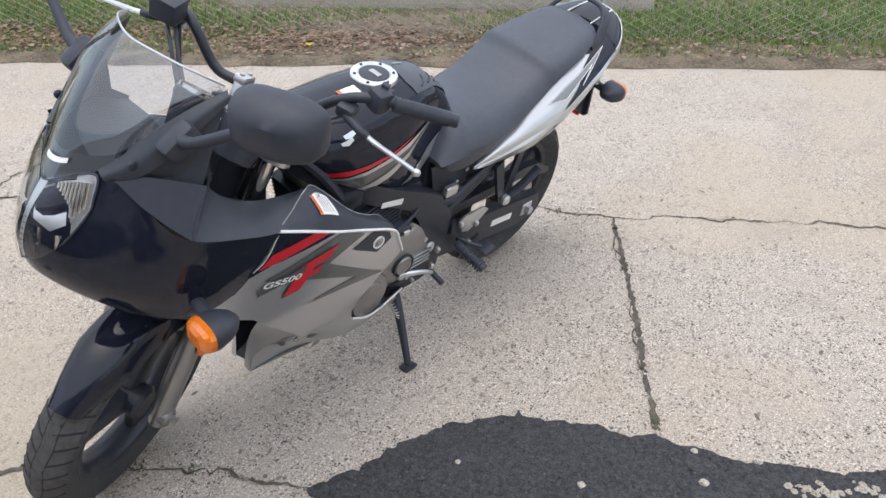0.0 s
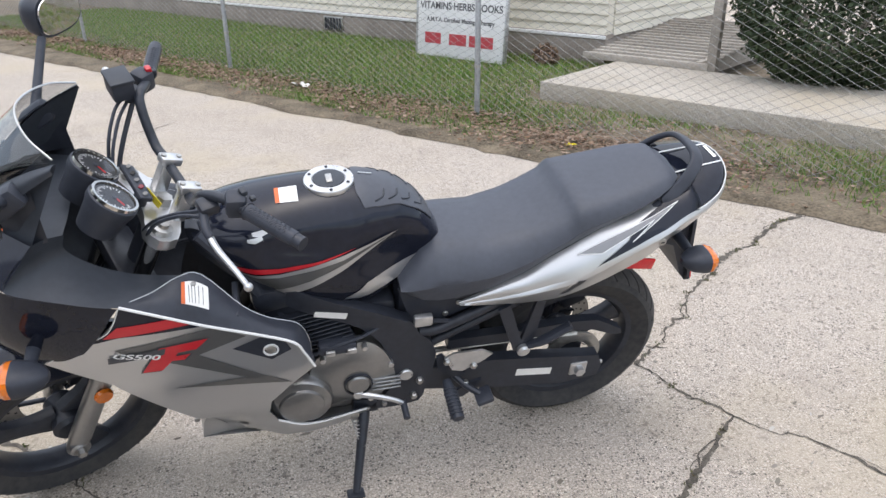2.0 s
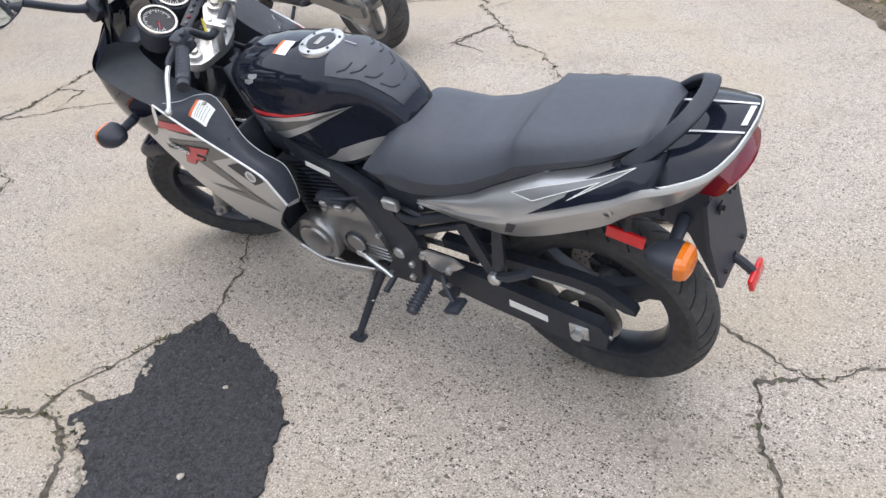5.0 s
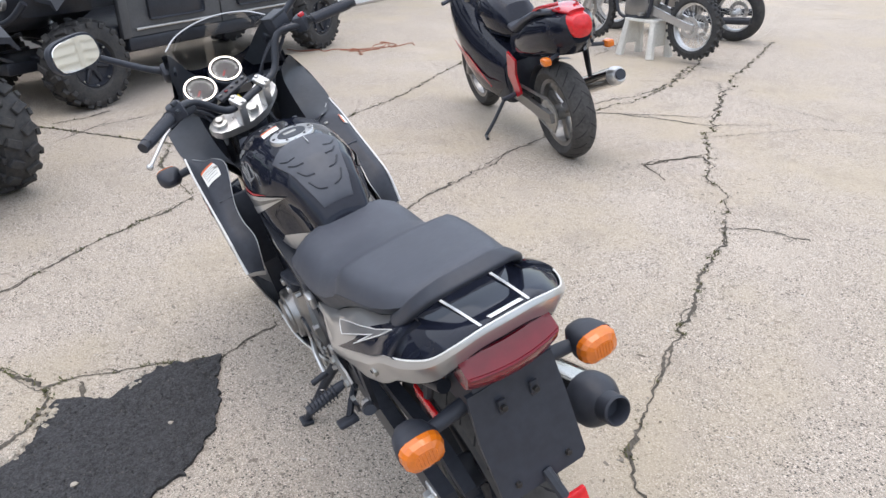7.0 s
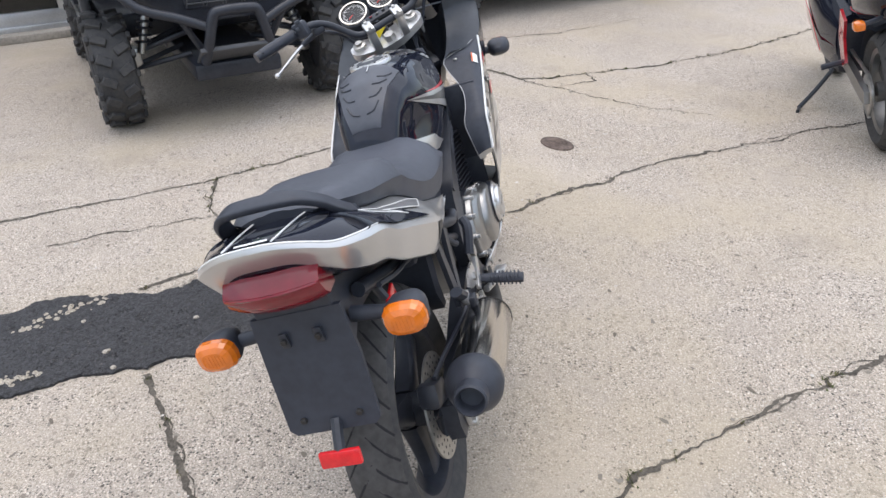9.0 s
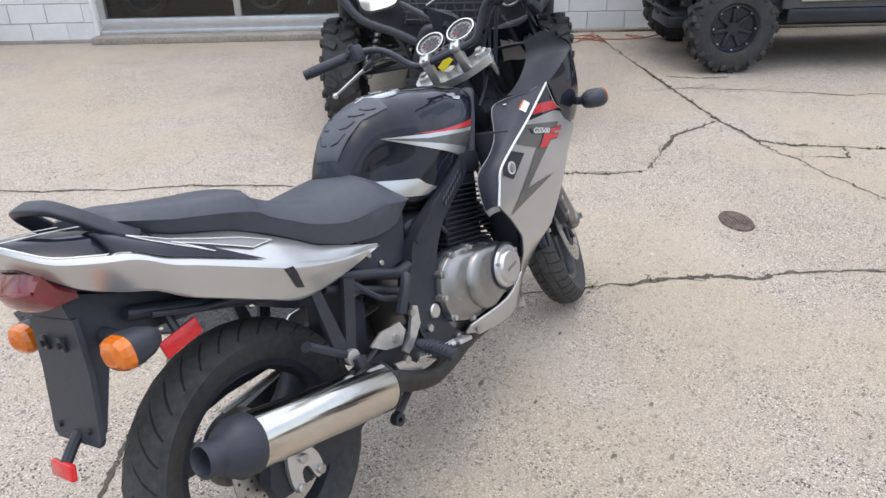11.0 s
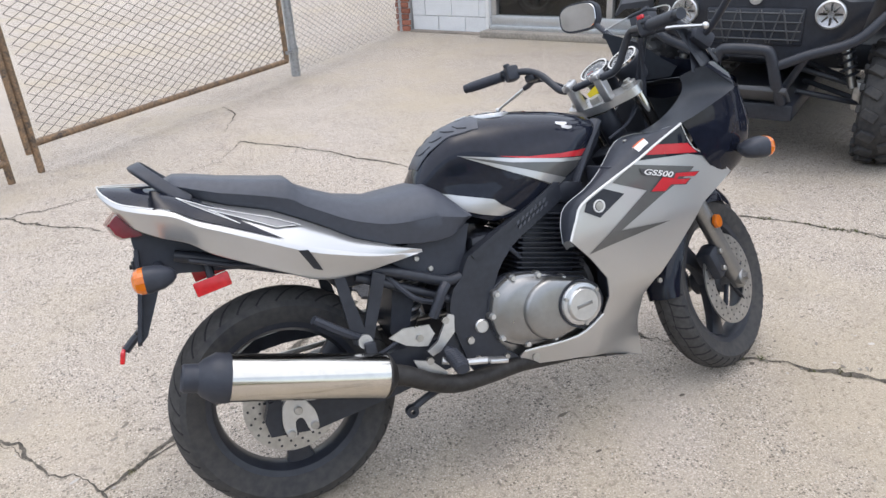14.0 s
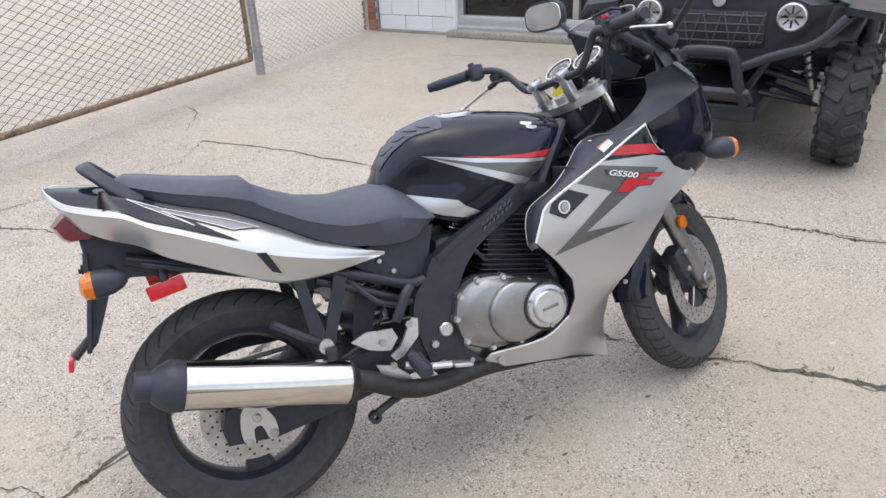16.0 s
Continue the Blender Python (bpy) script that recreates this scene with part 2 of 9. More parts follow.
M = {
    "concrete": concrete_mat("concrete", (0.447, 0.391, 0.334), (0.388, 0.331, 0.270)),
    "slab": concrete_mat("slab_concrete", (0.46, 0.42, 0.36), (0.40, 0.36, 0.30), 0.7),
    "asphalt": mat("asphalt", (0.040, 0.040, 0.043), 0.85, var=0.75, scale=70, fine=190, bump=1.0, bscale=110, depth=0.010),
    "crack": mat("crack_dirt", (0.085, 0.074, 0.060), 0.95, var=0.6, scale=25, fine=150, bump=0.8, bscale=120, depth=0.004),
    "moss": island_tint(mat("crack_weeds", (0.06, 0.08, 0.02), 0.9), [(0.05, 0.07, 0.02), (0.12, 0.12, 0.05), (0.09, 0.07, 0.04)]),
    "soil": mat("soil", (0.11, 0.085, 0.055), 0.95, var=0.45, scale=4, fine=60, bump=0.9, bscale=40, depth=0.02, warm=(0.16, 0.13, 0.09)),
    "grass": island_tint(mat("grass", (0.08, 0.14, 0.03), 0.8), [(0.06, 0.13, 0.02), (0.10, 0.21, 0.03), (0.15, 0.26, 0.045), (0.28, 0.26, 0.11), (0.08, 0.17, 0.025)]),
    "leaf_dead": island_tint(mat("dead_leaves", (0.2, 0.1, 0.05), 0.85), [(0.13, 0.075, 0.045), (0.21, 0.13, 0.08), (0.30, 0.21, 0.15), (0.09, 0.055, 0.038), (0.36, 0.27, 0.20), (0.16, 0.10, 0.06)]),
    "hedge": island_tint(mat("hedge_leaves", (0.03, 0.05, 0.02), 0.7), [(0.02, 0.035, 0.015), (0.035, 0.055, 0.022), (0.055, 0.075, 0.03)]),
    "wood_grey": random_tint(mat("weathered_wood", (0.32, 0.29, 0.25), 0.85, var=0.25, scale=3, fine=40, bump=0.5, bscale=60), 0.15),
    "siding": random_tint(mat("cream_siding", (0.66, 0.62, 0.52), 0.6, var=0.06, scale=3), 0.04),
    "foundation": mat("foundation_block", (0.27, 0.235, 0.20), 0.9, var=0.25, scale=3, fine=40, bump=0.6, bscale=50, depth=0.006),
    "block": random_tint(mat("painted_block", (0.72, 0.73, 0.74), 0.65, var=0.07, scale=5, fine=70, bump=0.6, bscale=70, depth=0.003), 0.035),
    "mortar": mat("mortar", (0.5, 0.5, 0.5), 0.9, var=0.15),
    "brick": random_tint(mat("red_brick", (0.30, 0.12, 0.08), 0.85, var=0.3, scale=12, bump=0.6, bscale=80), 0.25),
    "galv": mat("galvanised_steel", (0.42, 0.44, 0.46), 0.45, 0.75, var=0.2, scale=15, bump=0.2),
    "gate_rust": mat("rusty_pipe", (0.15, 0.125, 0.105), 0.7, 0.2, var=0.4, scale=18, fine=80, bump=0.4, warm=(0.26, 0.17, 0.10)),
    "gate_wire": mat("rusty_wire", (0.055, 0.045, 0.038), 0.75, 0.1, var=0.4, scale=14, bump=0),
    "utv_plastic": mat("utility_black_plastic", (0.072, 0.074, 0.080), 0.5, var=0.15, scale=9, bump=0.15, bscale=300, depth=0.0008, rvar=0.08),
    "wire": mat("fence_wire", (0.26, 0.26, 0.255), 0.55, 0.4, var=0.25, scale=9, bump=0),
    "alu": mat("anodised_frame", (0.55, 0.56, 0.57), 0.38, 0.8, var=0.1, scale=8, bump=0.1),
    "glass_dark": mat("shop_glass", (0.02, 0.022, 0.025), 0.04, var=0.1, bump=0, rvar=0.02),
    "black_gloss": mat("black_gloss_paint", (0.0105, 0.0125, 0.0215), 0.045, var=0.2, bump=0, coat=0.0, rvar=0.015, spec=0.40),
    "black_matte": mat("matte_black_plastic", (0.034, 0.038, 0.050), 0.46, spec=0.4, var=0.15, scale=12, bump=0.12, bscale=500, depth=0.0006, rvar=0.06),
    "cowl_grey": mat("satin_black_plastic", (0.040, 0.045, 0.055), 0.42, spec=0.35, var=0.12, scale=8, bump=0.08, bscale=600, depth=0.0005, rvar=0.05),
    "vinyl": mat("seat_vinyl", (0.056, 0.062, 0.079), 0.48, spec=0.5, var=0.12, scale=7, bump=0.35, bscale=420, depth=0.0012, rvar=0.05),
    "frame_black": mat("frame_black", (0.026, 0.029, 0.038), 0.36, spec=0.45, var=0.2, scale=14, bump=0.1, bscale=200, rvar=0.08),
    "rubber": mat("tyre_rubber", (0.036, 0.038, 0.044), 0.72, var=0.3, scale=9, fine=50, bump=0.3, bscale=150, rvar=0.1, warm=(0.045, 0.043, 0.041)),
    "tread_dust": mat("tyre_tread", (0.056, 0.054, 0.053), 0.85, var=0.3, scale=12, bump=0.3, bscale=120),
    "silver": mat("silver_paint", (0.52, 0.52, 0.52), 0.30, 0.74, var=0.04, scale=5, fine=900, bump=0.0, coat=0.6, rvar=0.04),
    "flash_grey": mat("grey_flash_decal", (0.20, 0.20, 0.205), 0.32, 0.4, var=0.06, bump=0, coat=0.5),
    "silver_dk": mat("dark_silver_decal", (0.12, 0.12, 0.118), 0.32, 0.4, var=0.06, bump=0, coat=0.5),
    "white_trim": mat("white_trim", (0.75, 0.75, 0.74), 0.35, var=0.05, bump=0, coat=0.4),
    "red_decal": mat("red_decal", (0.50, 0.012, 0.022), 0.3, var=0.08, bump=0, coat=0.5),
    "engine": mat("cast_engine", (0.30, 0.298, 0.295), 0.31, 0.85, var=0.06, scale=14, bump=0.18, bscale=260, rvar=0.07),
    "chrome": mat("polished_steel", (0.62, 0.59, 0.54), 0.13, 1.0, var=0.05, scale=10, bump=0.03, bscale=30, rvar=0.04),
    "steel": mat("bare_steel", (0.45, 0.44, 0.42), 0.35, 0.9, var=0.15, scale=30, bump=0.1),
    "alloy": mat("bare_alloy", (0.60, 0.60, 0.60), 0.32, 0.85, var=0.08, scale=20, bump=0.08),
    "pewter": mat("exhaust_pipe_black", (0.035, 0.033, 0.032), 0.5, 0.4, var=0.35, scale=18, bump=0.25),
    "amber": mat("amber_lens", (0.64, 0.155, 0.010), 0.12, var=0.1, scale=30, bump=0.5, bscale=70, depth=0.001, coat=0.6),
    "red_lens": mat("red_lens", (0.17, 0.004, 0.012), 0.10, var=0.12, scale=20, bump=0.25, bscale=60, depth=0.001, coat=0.35),
    "red_reflex": mat("red_reflector", (0.62, 0.012, 0.018), 0.18, var=0.1, scale=60, bump=0.4, bscale=300, coat=0.5),
    "sticker": mat("white_sticker", (0.80, 0.79, 0.76), 0.5, var=0.04, bump=0),
    "orange_ink": mat("orange_ink", (0.65, 0.14, 0.04), 0.5, var=0.05, bump=0),
    "grey_ink": mat("grey_ink", (0.35, 0.35, 0.36), 0.5, var=0.05, bump=0),
    "yellow": mat("yellow_tag", (0.75, 0.60, 0.02), 0.45, var=0.06, bump=0),
    "mirror": mat("mirror_glass", (0.9, 0.9, 0.9), 0.03, 1.0, var=0.0, bump=0, rvar=0.0),
    "dial": mat("dial_face", (0.032, 0.032, 0.035), 0.5, spec=0.4, var=0.05, bump=0),
    "needle": mat("red_needle", (0.7, 0.02, 0.02), 0.4, var=0.02, bump=0),
    "white_plastic": mat("white_plastic", (0.62, 0.61, 0.57), 0.5, var=0.12, scale=10, bump=0.1),
    "bike_red": mat("red_paint", (0.42, 0.010, 0.018), 0.15, var=0.1, bump=0, coat=0.8),
    "green_paint": mat("green_plastic", (0.17, 0.235, 0.185), 0.3, var=0.08, scale=3, bump=0.05, coat=0.2),
    "orange_cord": mat("orange_cord", (0.33, 0.11, 0.06), 0.6, var=0.15, scale=10, bump=0),
    "spring": mat("spring_steel", (0.35, 0.35, 0.36), 0.35, 0.8, bump=0),
    "ink": mat("sign_ink", (0.06, 0.06, 0.065), 0.6, var=0.05, bump=0),
    "ink_red": mat("sign_red_ink", (0.42, 0.05, 0.06), 0.6, var=0.05, bump=0),
    "blue_bike": mat("blue_plastic", (0.03, 0.05, 0.10), 0.35, var=0.1, bump=0.05),
    "groove": mat("tread_groove", (0.016, 0.016, 0.018), 0.9, var=0.2, bump=0),
    "pad": mat("tank_pad", (0.062, 0.067, 0.082), 0.45, var=0.1, bump=0.1, bscale=300, depth=0.0006),
    "drain": mat("rusty_drain", (0.12, 0.09, 0.075), 0.85, 0.2, var=0.4, scale=30, bump=0.5),
}


def clear_glass(name, tint, rough=0.02, low=0.05):
    m = bpy.data.materials.new(name)
    m.use_nodes = True
    n, l = m.node_tree.nodes, m.node_tree.links
    n.remove(n["Principled BSDF"])
    tr, gl, mx = n.new("ShaderNodeBsdfTransparent"), n.new("ShaderNodeBsdfGlossy"), n.new("ShaderNodeMixShader")
    lw, pw, mr = n.new("ShaderNodeLayerWeight"), n.new("ShaderNodeMath"), n.new("ShaderNodeMapRange")
    tr.inputs["Color"].default_value = (*tint, 1)
    gl.inputs["Roughness"].default_value = rough
    pw.operation = "POWER"
    pw.inputs[1].default_value = 4.0
    mr.inputs["To Min"].default_value, mr.inputs["To Max"].default_value = low, 0.85
    l.new(lw.outputs["Facing"], pw.inputs[0])
    l.new(pw.outputs[0], mr.inputs["Value"])
    l.new(mr.outputs["Result"], mx.inputs[0])
    l.new(tr.outputs[0], mx.inputs[1])
    l.new(gl.outputs[0], mx.inputs[2])
    l.new(mx.outputs[0], n["Material Output"].inputs["Surface"])
    return m


M["screen"] = clear_glass("smoked_screen", (0.74, 0.76, 0.78), 0.03, 0.13)
M["clear"] = clear_glass("clear_lens", (0.92, 0.92, 0.93))
M["gauge_glass"] = clear_glass("gauge_glass", (0.9, 0.9, 0.9), 0.02, 0.012)
M["window"] = clear_glass("window_pane", (0.55, 0.57, 0.58))


# ---- mesh helpers ----
def part(name, bm, material, parent=None, label="", smooth=True, m=None):
    """Links a bmesh as ONE mesh object under a thing or a part."""
    me = bpy.data.meshes.new(name)
    bm.to_mesh(me)
    bm.free()
    me.materials.append(material)
    if smooth:
        me.polygons.foreach_set("use_smooth", [True] * len(me.polygons))
        me.set_sharp_from_angle(angle=radians(38))
    ob = new(name, me)
    if parent:
        ob.parent = parent
    if m is not None:
        ob.matrix_basis = m
    if label:
        tagged(ob, label)
    return ob


def joined(name, verts, faces, material, parent=None, label="", smooth=False):
    """The same from lists, for large meshes."""
    me = bpy.data.meshes.new(name)
    me.from_pydata(verts, [], faces)
    me.materials.append(material)
    if smooth:
        me.polygons.foreach_set("use_smooth", [True] * len(me.polygons))
    ob = new(name, me)
    if parent:
        ob.parent = parent
    if label:
        tagged(ob, label)
    return ob


def thing(name, label, category, m=None, group="", kind=""):
    ob = new(name)
    ob.empty_display_size = 0.1
    ob.matrix_basis = m if m is not None else Matrix()
    return tagged(ob, label, category, group, kind)


def V(*a):
    return Vector(a)


def box(size, at=(0, 0, 0), bev=0.0, m=None, seg=2, taper=1.0, bm=None):
    own = bmesh.new()
    bmesh.ops.create_cube(own, size=1.0)
    for v in own.verts:
        k = taper if v.co.z > 0 else 1.0
        v.co = Vector((v.co.x * size[0] * k, v.co.y * size[1] * k, v.co.z * size[2]))
    if bev:
        bmesh.ops.bevel(own, geom=own.edges[:], offset=bev, segments=seg, affect="EDGES", profile=0.5)
    own.transform(Matrix.Translation(at) @ (m or Matrix()))
    return merge(bm, own)


def merge(bm, own):
    if bm is None:
        return own
    me = bpy.data.meshes.new("tmp")
    own.to_mesh(me)
    own.free()
    bm.from_mesh(me)
    bpy.data.meshes.remove(me)
    return bm


def smooth_path(pts, n=6):
    """Catmull-Rom through the points."""
    p = [Vector(q) for q in pts]
    if len(p) < 3:
        return p
    p = [2 * p[0] - p[1]] + p + [2 * p[-1] - p[-2]]
    out = []
    for i in range(1, len(p) - 2):
        for k in range(n):
            t = k / n
            a, b, c, d = p[i - 1], p[i], p[i + 1], p[i + 2]
            out.append(0.5 * (2 * b + (c - a) * t + (2 * a - 5 * b + 4 * c - d) * t * t + (3 * b - a - 3 * c + d) * t ** 3))
    out.append(p[-2])
    return out


def tube(pts, r, seg=10, n=6, bm=None, flat=1.0, closed=False):
    """A round bar along a smooth path; r a number or one radius for each given point."""
    path = smooth_path(pts, n) if n > 1 else [Vector(q) for q in pts]
    rs = [r] * len(path) if isinstance(r, (int, float)) else [r[min(len(r) - 1, int(i / max(1, n)))] * (1 - (i / n) % 1) + r[min(len(r) - 1, int(i / max(1, n)) + 1)] * ((i / n) % 1) for i in range(len(path))]
    own = bmesh.new()
    up = Vector((0, 0, 1))
    rings = []
    prev = None
    for i, q in enumerate(path):
        d = (path[min(i + 1, len(path) - 1)] - path[max(i - 1, 0)]).normalized()
        if prev is None:
            a = d.cross(up if abs(d.z) < 0.9 else Vector((1, 0, 0))).normalized()
        else:
            a = (prev - d * prev.dot(d)).normalized()
        prev = a
        b = d.cross(a)
        rings.append([own.verts.new(q + (a * math.cos(k * math.tau / seg) + b * flat * math.sin(k * math.tau / seg)) * rs[i]) for k in range(seg)])
    for r0, r1 in zip(rings, rings[1:]):
        for k in range(seg):
            own.faces.new((r0[k], r0[(k + 1) % seg], r1[(k + 1) % seg], r1[k]))
    if not closed:
        own.faces.new(rings[0][::-1])
        own.faces.new(rings[-1])
    bmesh.ops.recalc_face_normals(own, faces=own.faces[:])
    return merge(bm, own)


def loft(rings, cap=True, bm=None, wrap=True):
    """Skin over rings of equally many points."""
    own = bmesh.new()
    vs = [[own.verts.new(p) for p in ring] for ring in rings]
    n = len(vs[0])
    for r0, r1 in zip(vs, vs[1:]):
        for k in range(n if wrap else n - 1):
            own.faces.new((r0[k], r0[(k + 1) % n], r1[(k + 1) % n], r1[k]))
    if cap and wrap:
        own.faces.new(vs[0][::-1])
        own.faces.new(vs[-1])
    bmesh.ops.recalc_face_normals(own, faces=own.faces[:])
    return merge(bm, own)


def lathe(profile, seg=32, axis="Y", at=(0, 0, 0), bm=None):
    """Turns (radius, along) pairs round an axis; closes ends that touch it."""
    rot = {"Y": Matrix.Rotation(radians(-90), 4, "X"), "X": Matrix.Rotation(radians(90), 4, "Y"), "Z": Matrix()}[axis]
    rings = [[Vector((max(r, 1e-4) * math.cos(k * math.tau / seg), max(r, 1e-4) * math.sin(k * math.tau / seg), h)) for k in range(seg)] for r, h in profile]
    own = loft(rings, cap=True)
    own.transform(Matrix.Translation(at) @ rot)
    return merge(bm, own)


def disc(r, h, axis="Y", at=(0, 0, 0), bev=0.003, seg=28, bm=None):
    return lathe([(r - bev, -h / 2), (r, -h / 2 + bev), (r, h / 2 - bev), (r - bev, h / 2)], seg, axis, at, bm)


def ring_band(r0, r1, w, axis="Y", at=(0, 0, 0), seg=48, bm=None):
    """A flat ring with thickness."""
    prof = [(r0, -w / 2), (r1, -w / 2), (r1, w / 2), (r0, w / 2), (r0, -w / 2)]
    rot = {"Y": Matrix.Rotation(radians(-90), 4, "X"), "X": Matrix.Rotation(radians(90), 4, "Y"), "Z": Matrix()}[axis]
    rings = [[Vector((r * math.cos(k * math.tau / seg), r * math.sin(k * math.tau / seg), h)) for k in range(seg)] for r, h in prof]
    own = loft(rings, cap=False)
    bmesh.ops.remove_doubles(own, verts=own.verts[:], dist=1e-6)
    own.transform(Matrix.Translation(at) @ rot)
    return merge(bm, own)


def inside(p, poly):
    c, j = False, len(poly) - 1
    for i in range(len(poly)):
        a, b = poly[i], poly[j]
        if (a[1] > p[1]) != (b[1] > p[1]) and p[0] < (b[0] - a[0]) * (p[1] - a[1]) / (b[1] - a[1]) + a[0]:
            c = not c
        j = i
    return c


def skin(outline, shape, thick=0.006, step=0.02, round_=0, bm=None, lift=0.0, inward=None):
    """A shell over a flat outline: shape(x, z) gives the 3D place; thick is laid along inward (a vector) or across the shell."""
    from mathutils.geometry import delaunay_2d_cdt
    poly = [Vector(p) for p in outline]
    if round_:
        poly = [Vector((q.x, q.y)) for q in smooth_path([(*p, 0) for p in poly] + [(*poly[0], 0)], round_)][:-1]
    edge = []
    for i, a in enumerate(poly):
        b = poly[(i + 1) % len(poly)]
        k = max(1, int((b - a).length / step))
        edge += [a.lerp(b, j / k) for j in range(k)]
    pts = list(edge)
    x0, x1 = min(p.x for p in poly), max(p.x for p in poly)
    y0, y1 = min(p.y for p in poly), max(p.y for p in poly)
    raw = [tuple(p) for p in edge]
    yy = y0 + step / 2
    row = 0
    while yy < y1:
        xx = x0 + step * (0.5 if row % 2 else 1.0)
        while xx < x1:
            if inside((xx, yy), raw) and min((xx - p.x) ** 2 + (yy - p.y) ** 2 for p in edge) > (0.45 * step) ** 2:
                pts.append(Vector((xx, yy)))
            xx += step
        yy += step
        row += 1
    ne = len(edge)
    vs, _, fs, *_ = delaunay_2d_cdt(pts, [(i, (i + 1) % ne) for i in range(ne)], [], 1, 1e-5)
    own = bmesh.new()
    bv = [own.verts.new(shape(p.x, p.y)) for p in vs]
    for f in fs:
        try:
            own.faces.new([bv[i] for i in f])
        except ValueError:
            pass
    bmesh.ops.recalc_face_normals(own, faces=own.faces[:])
    own.normal_update()
    if lift:
        for v in own.verts:
            v.co += Vector(lift)
    if thick:
        top = list(own.verts)
        way = Vector(inward) if inward is not None else None
        norm = [v.normal.copy() for v in top]
        low = [own.verts.new(v.co + (way * thick if way is not None else -nn * thick)) for v, nn in zip(top, norm)]
        low_of = dict(zip(top, low))
        for f in list(own.faces):
            own.faces.new([low_of[v] for v in reversed(f.verts)])
        for e in [e for e in own.edges if len(e.link_faces) == 1 and e.verts[0] in low_of and e.verts[1] in low_of]:
            a, b = e.verts
            try:
                own.faces.new((a, b, low_of[b], low_of[a]))
            except ValueError:
                pass
        bmesh.ops.recalc_face_normals(own, faces=own.faces[:])
    return merge(bm, own)


def interp(x, xs, ys):
    return float(np.interp(x, xs, ys))


def words(text, size, material, parent, m, name="lettering", depth=0.001):
    """Raised letters as a mesh, in the plane of m."""
    cu = bpy.data.curves.new(name, "FONT")
    cu.body, cu.size, cu.align_x, cu.align_y, cu.extrude = text, size, "CENTER", "CENTER", depth
    cu.offset = 0.02 * size
    tmp = new(name, cu)
    me = bpy.data.meshes.new_from_object(tmp.evaluated_get(bpy.context.evaluated_depsgraph_get()))
    bpy.data.objects.remove(tmp)
    me.materials.clear()
    me.materials.append(material)
    ob = new(name, me)
    ob.parent = parent
    ob.matrix_basis = m
    return ob


# ---- setting ----
def w2(x, y, z=0.0):
    return Vector((x, y, z))


def jagged(pts, wob, n=14, seed=1):
    """A wandering line through the points: slow drift and sharp kinks."""
    rng = random.Random(seed)
    out, off = [], 0.0
    for a, b in zip(pts, pts[1:]):
        a, b = Vector(a), Vector(b)
        side = Vector((-(b - a).y, (b - a).x)).normalized()
        k = max(2, int((b - a).length / 0.016))
        for i in range(k):
            t = i / k
            off = off * 0.86 + rng.gauss(0, 0.42) * wob + (rng.uniform(-1.2, 1.2) * wob if rng.random() < 0.08 else 0)
            out.append(a.lerp(b, t) + side * off * min(1, 6 * min(t, 1 - t) + 0.15))
    out.append(Vector(pts[-1]))
    return out


def ground_sheet():
    bm = bmesh.new()
    bmesh.ops.create_grid(bm, x_segments=24, y_segments=24, size=400)
    ob = part("ground", bm, M["concrete"], smooth=False)
    ob.location.z = -0.0
    return tagged(ob, "worn pale concrete yard with exposed pebbles and stains", "ground", kind="structure")


ground_sheet()

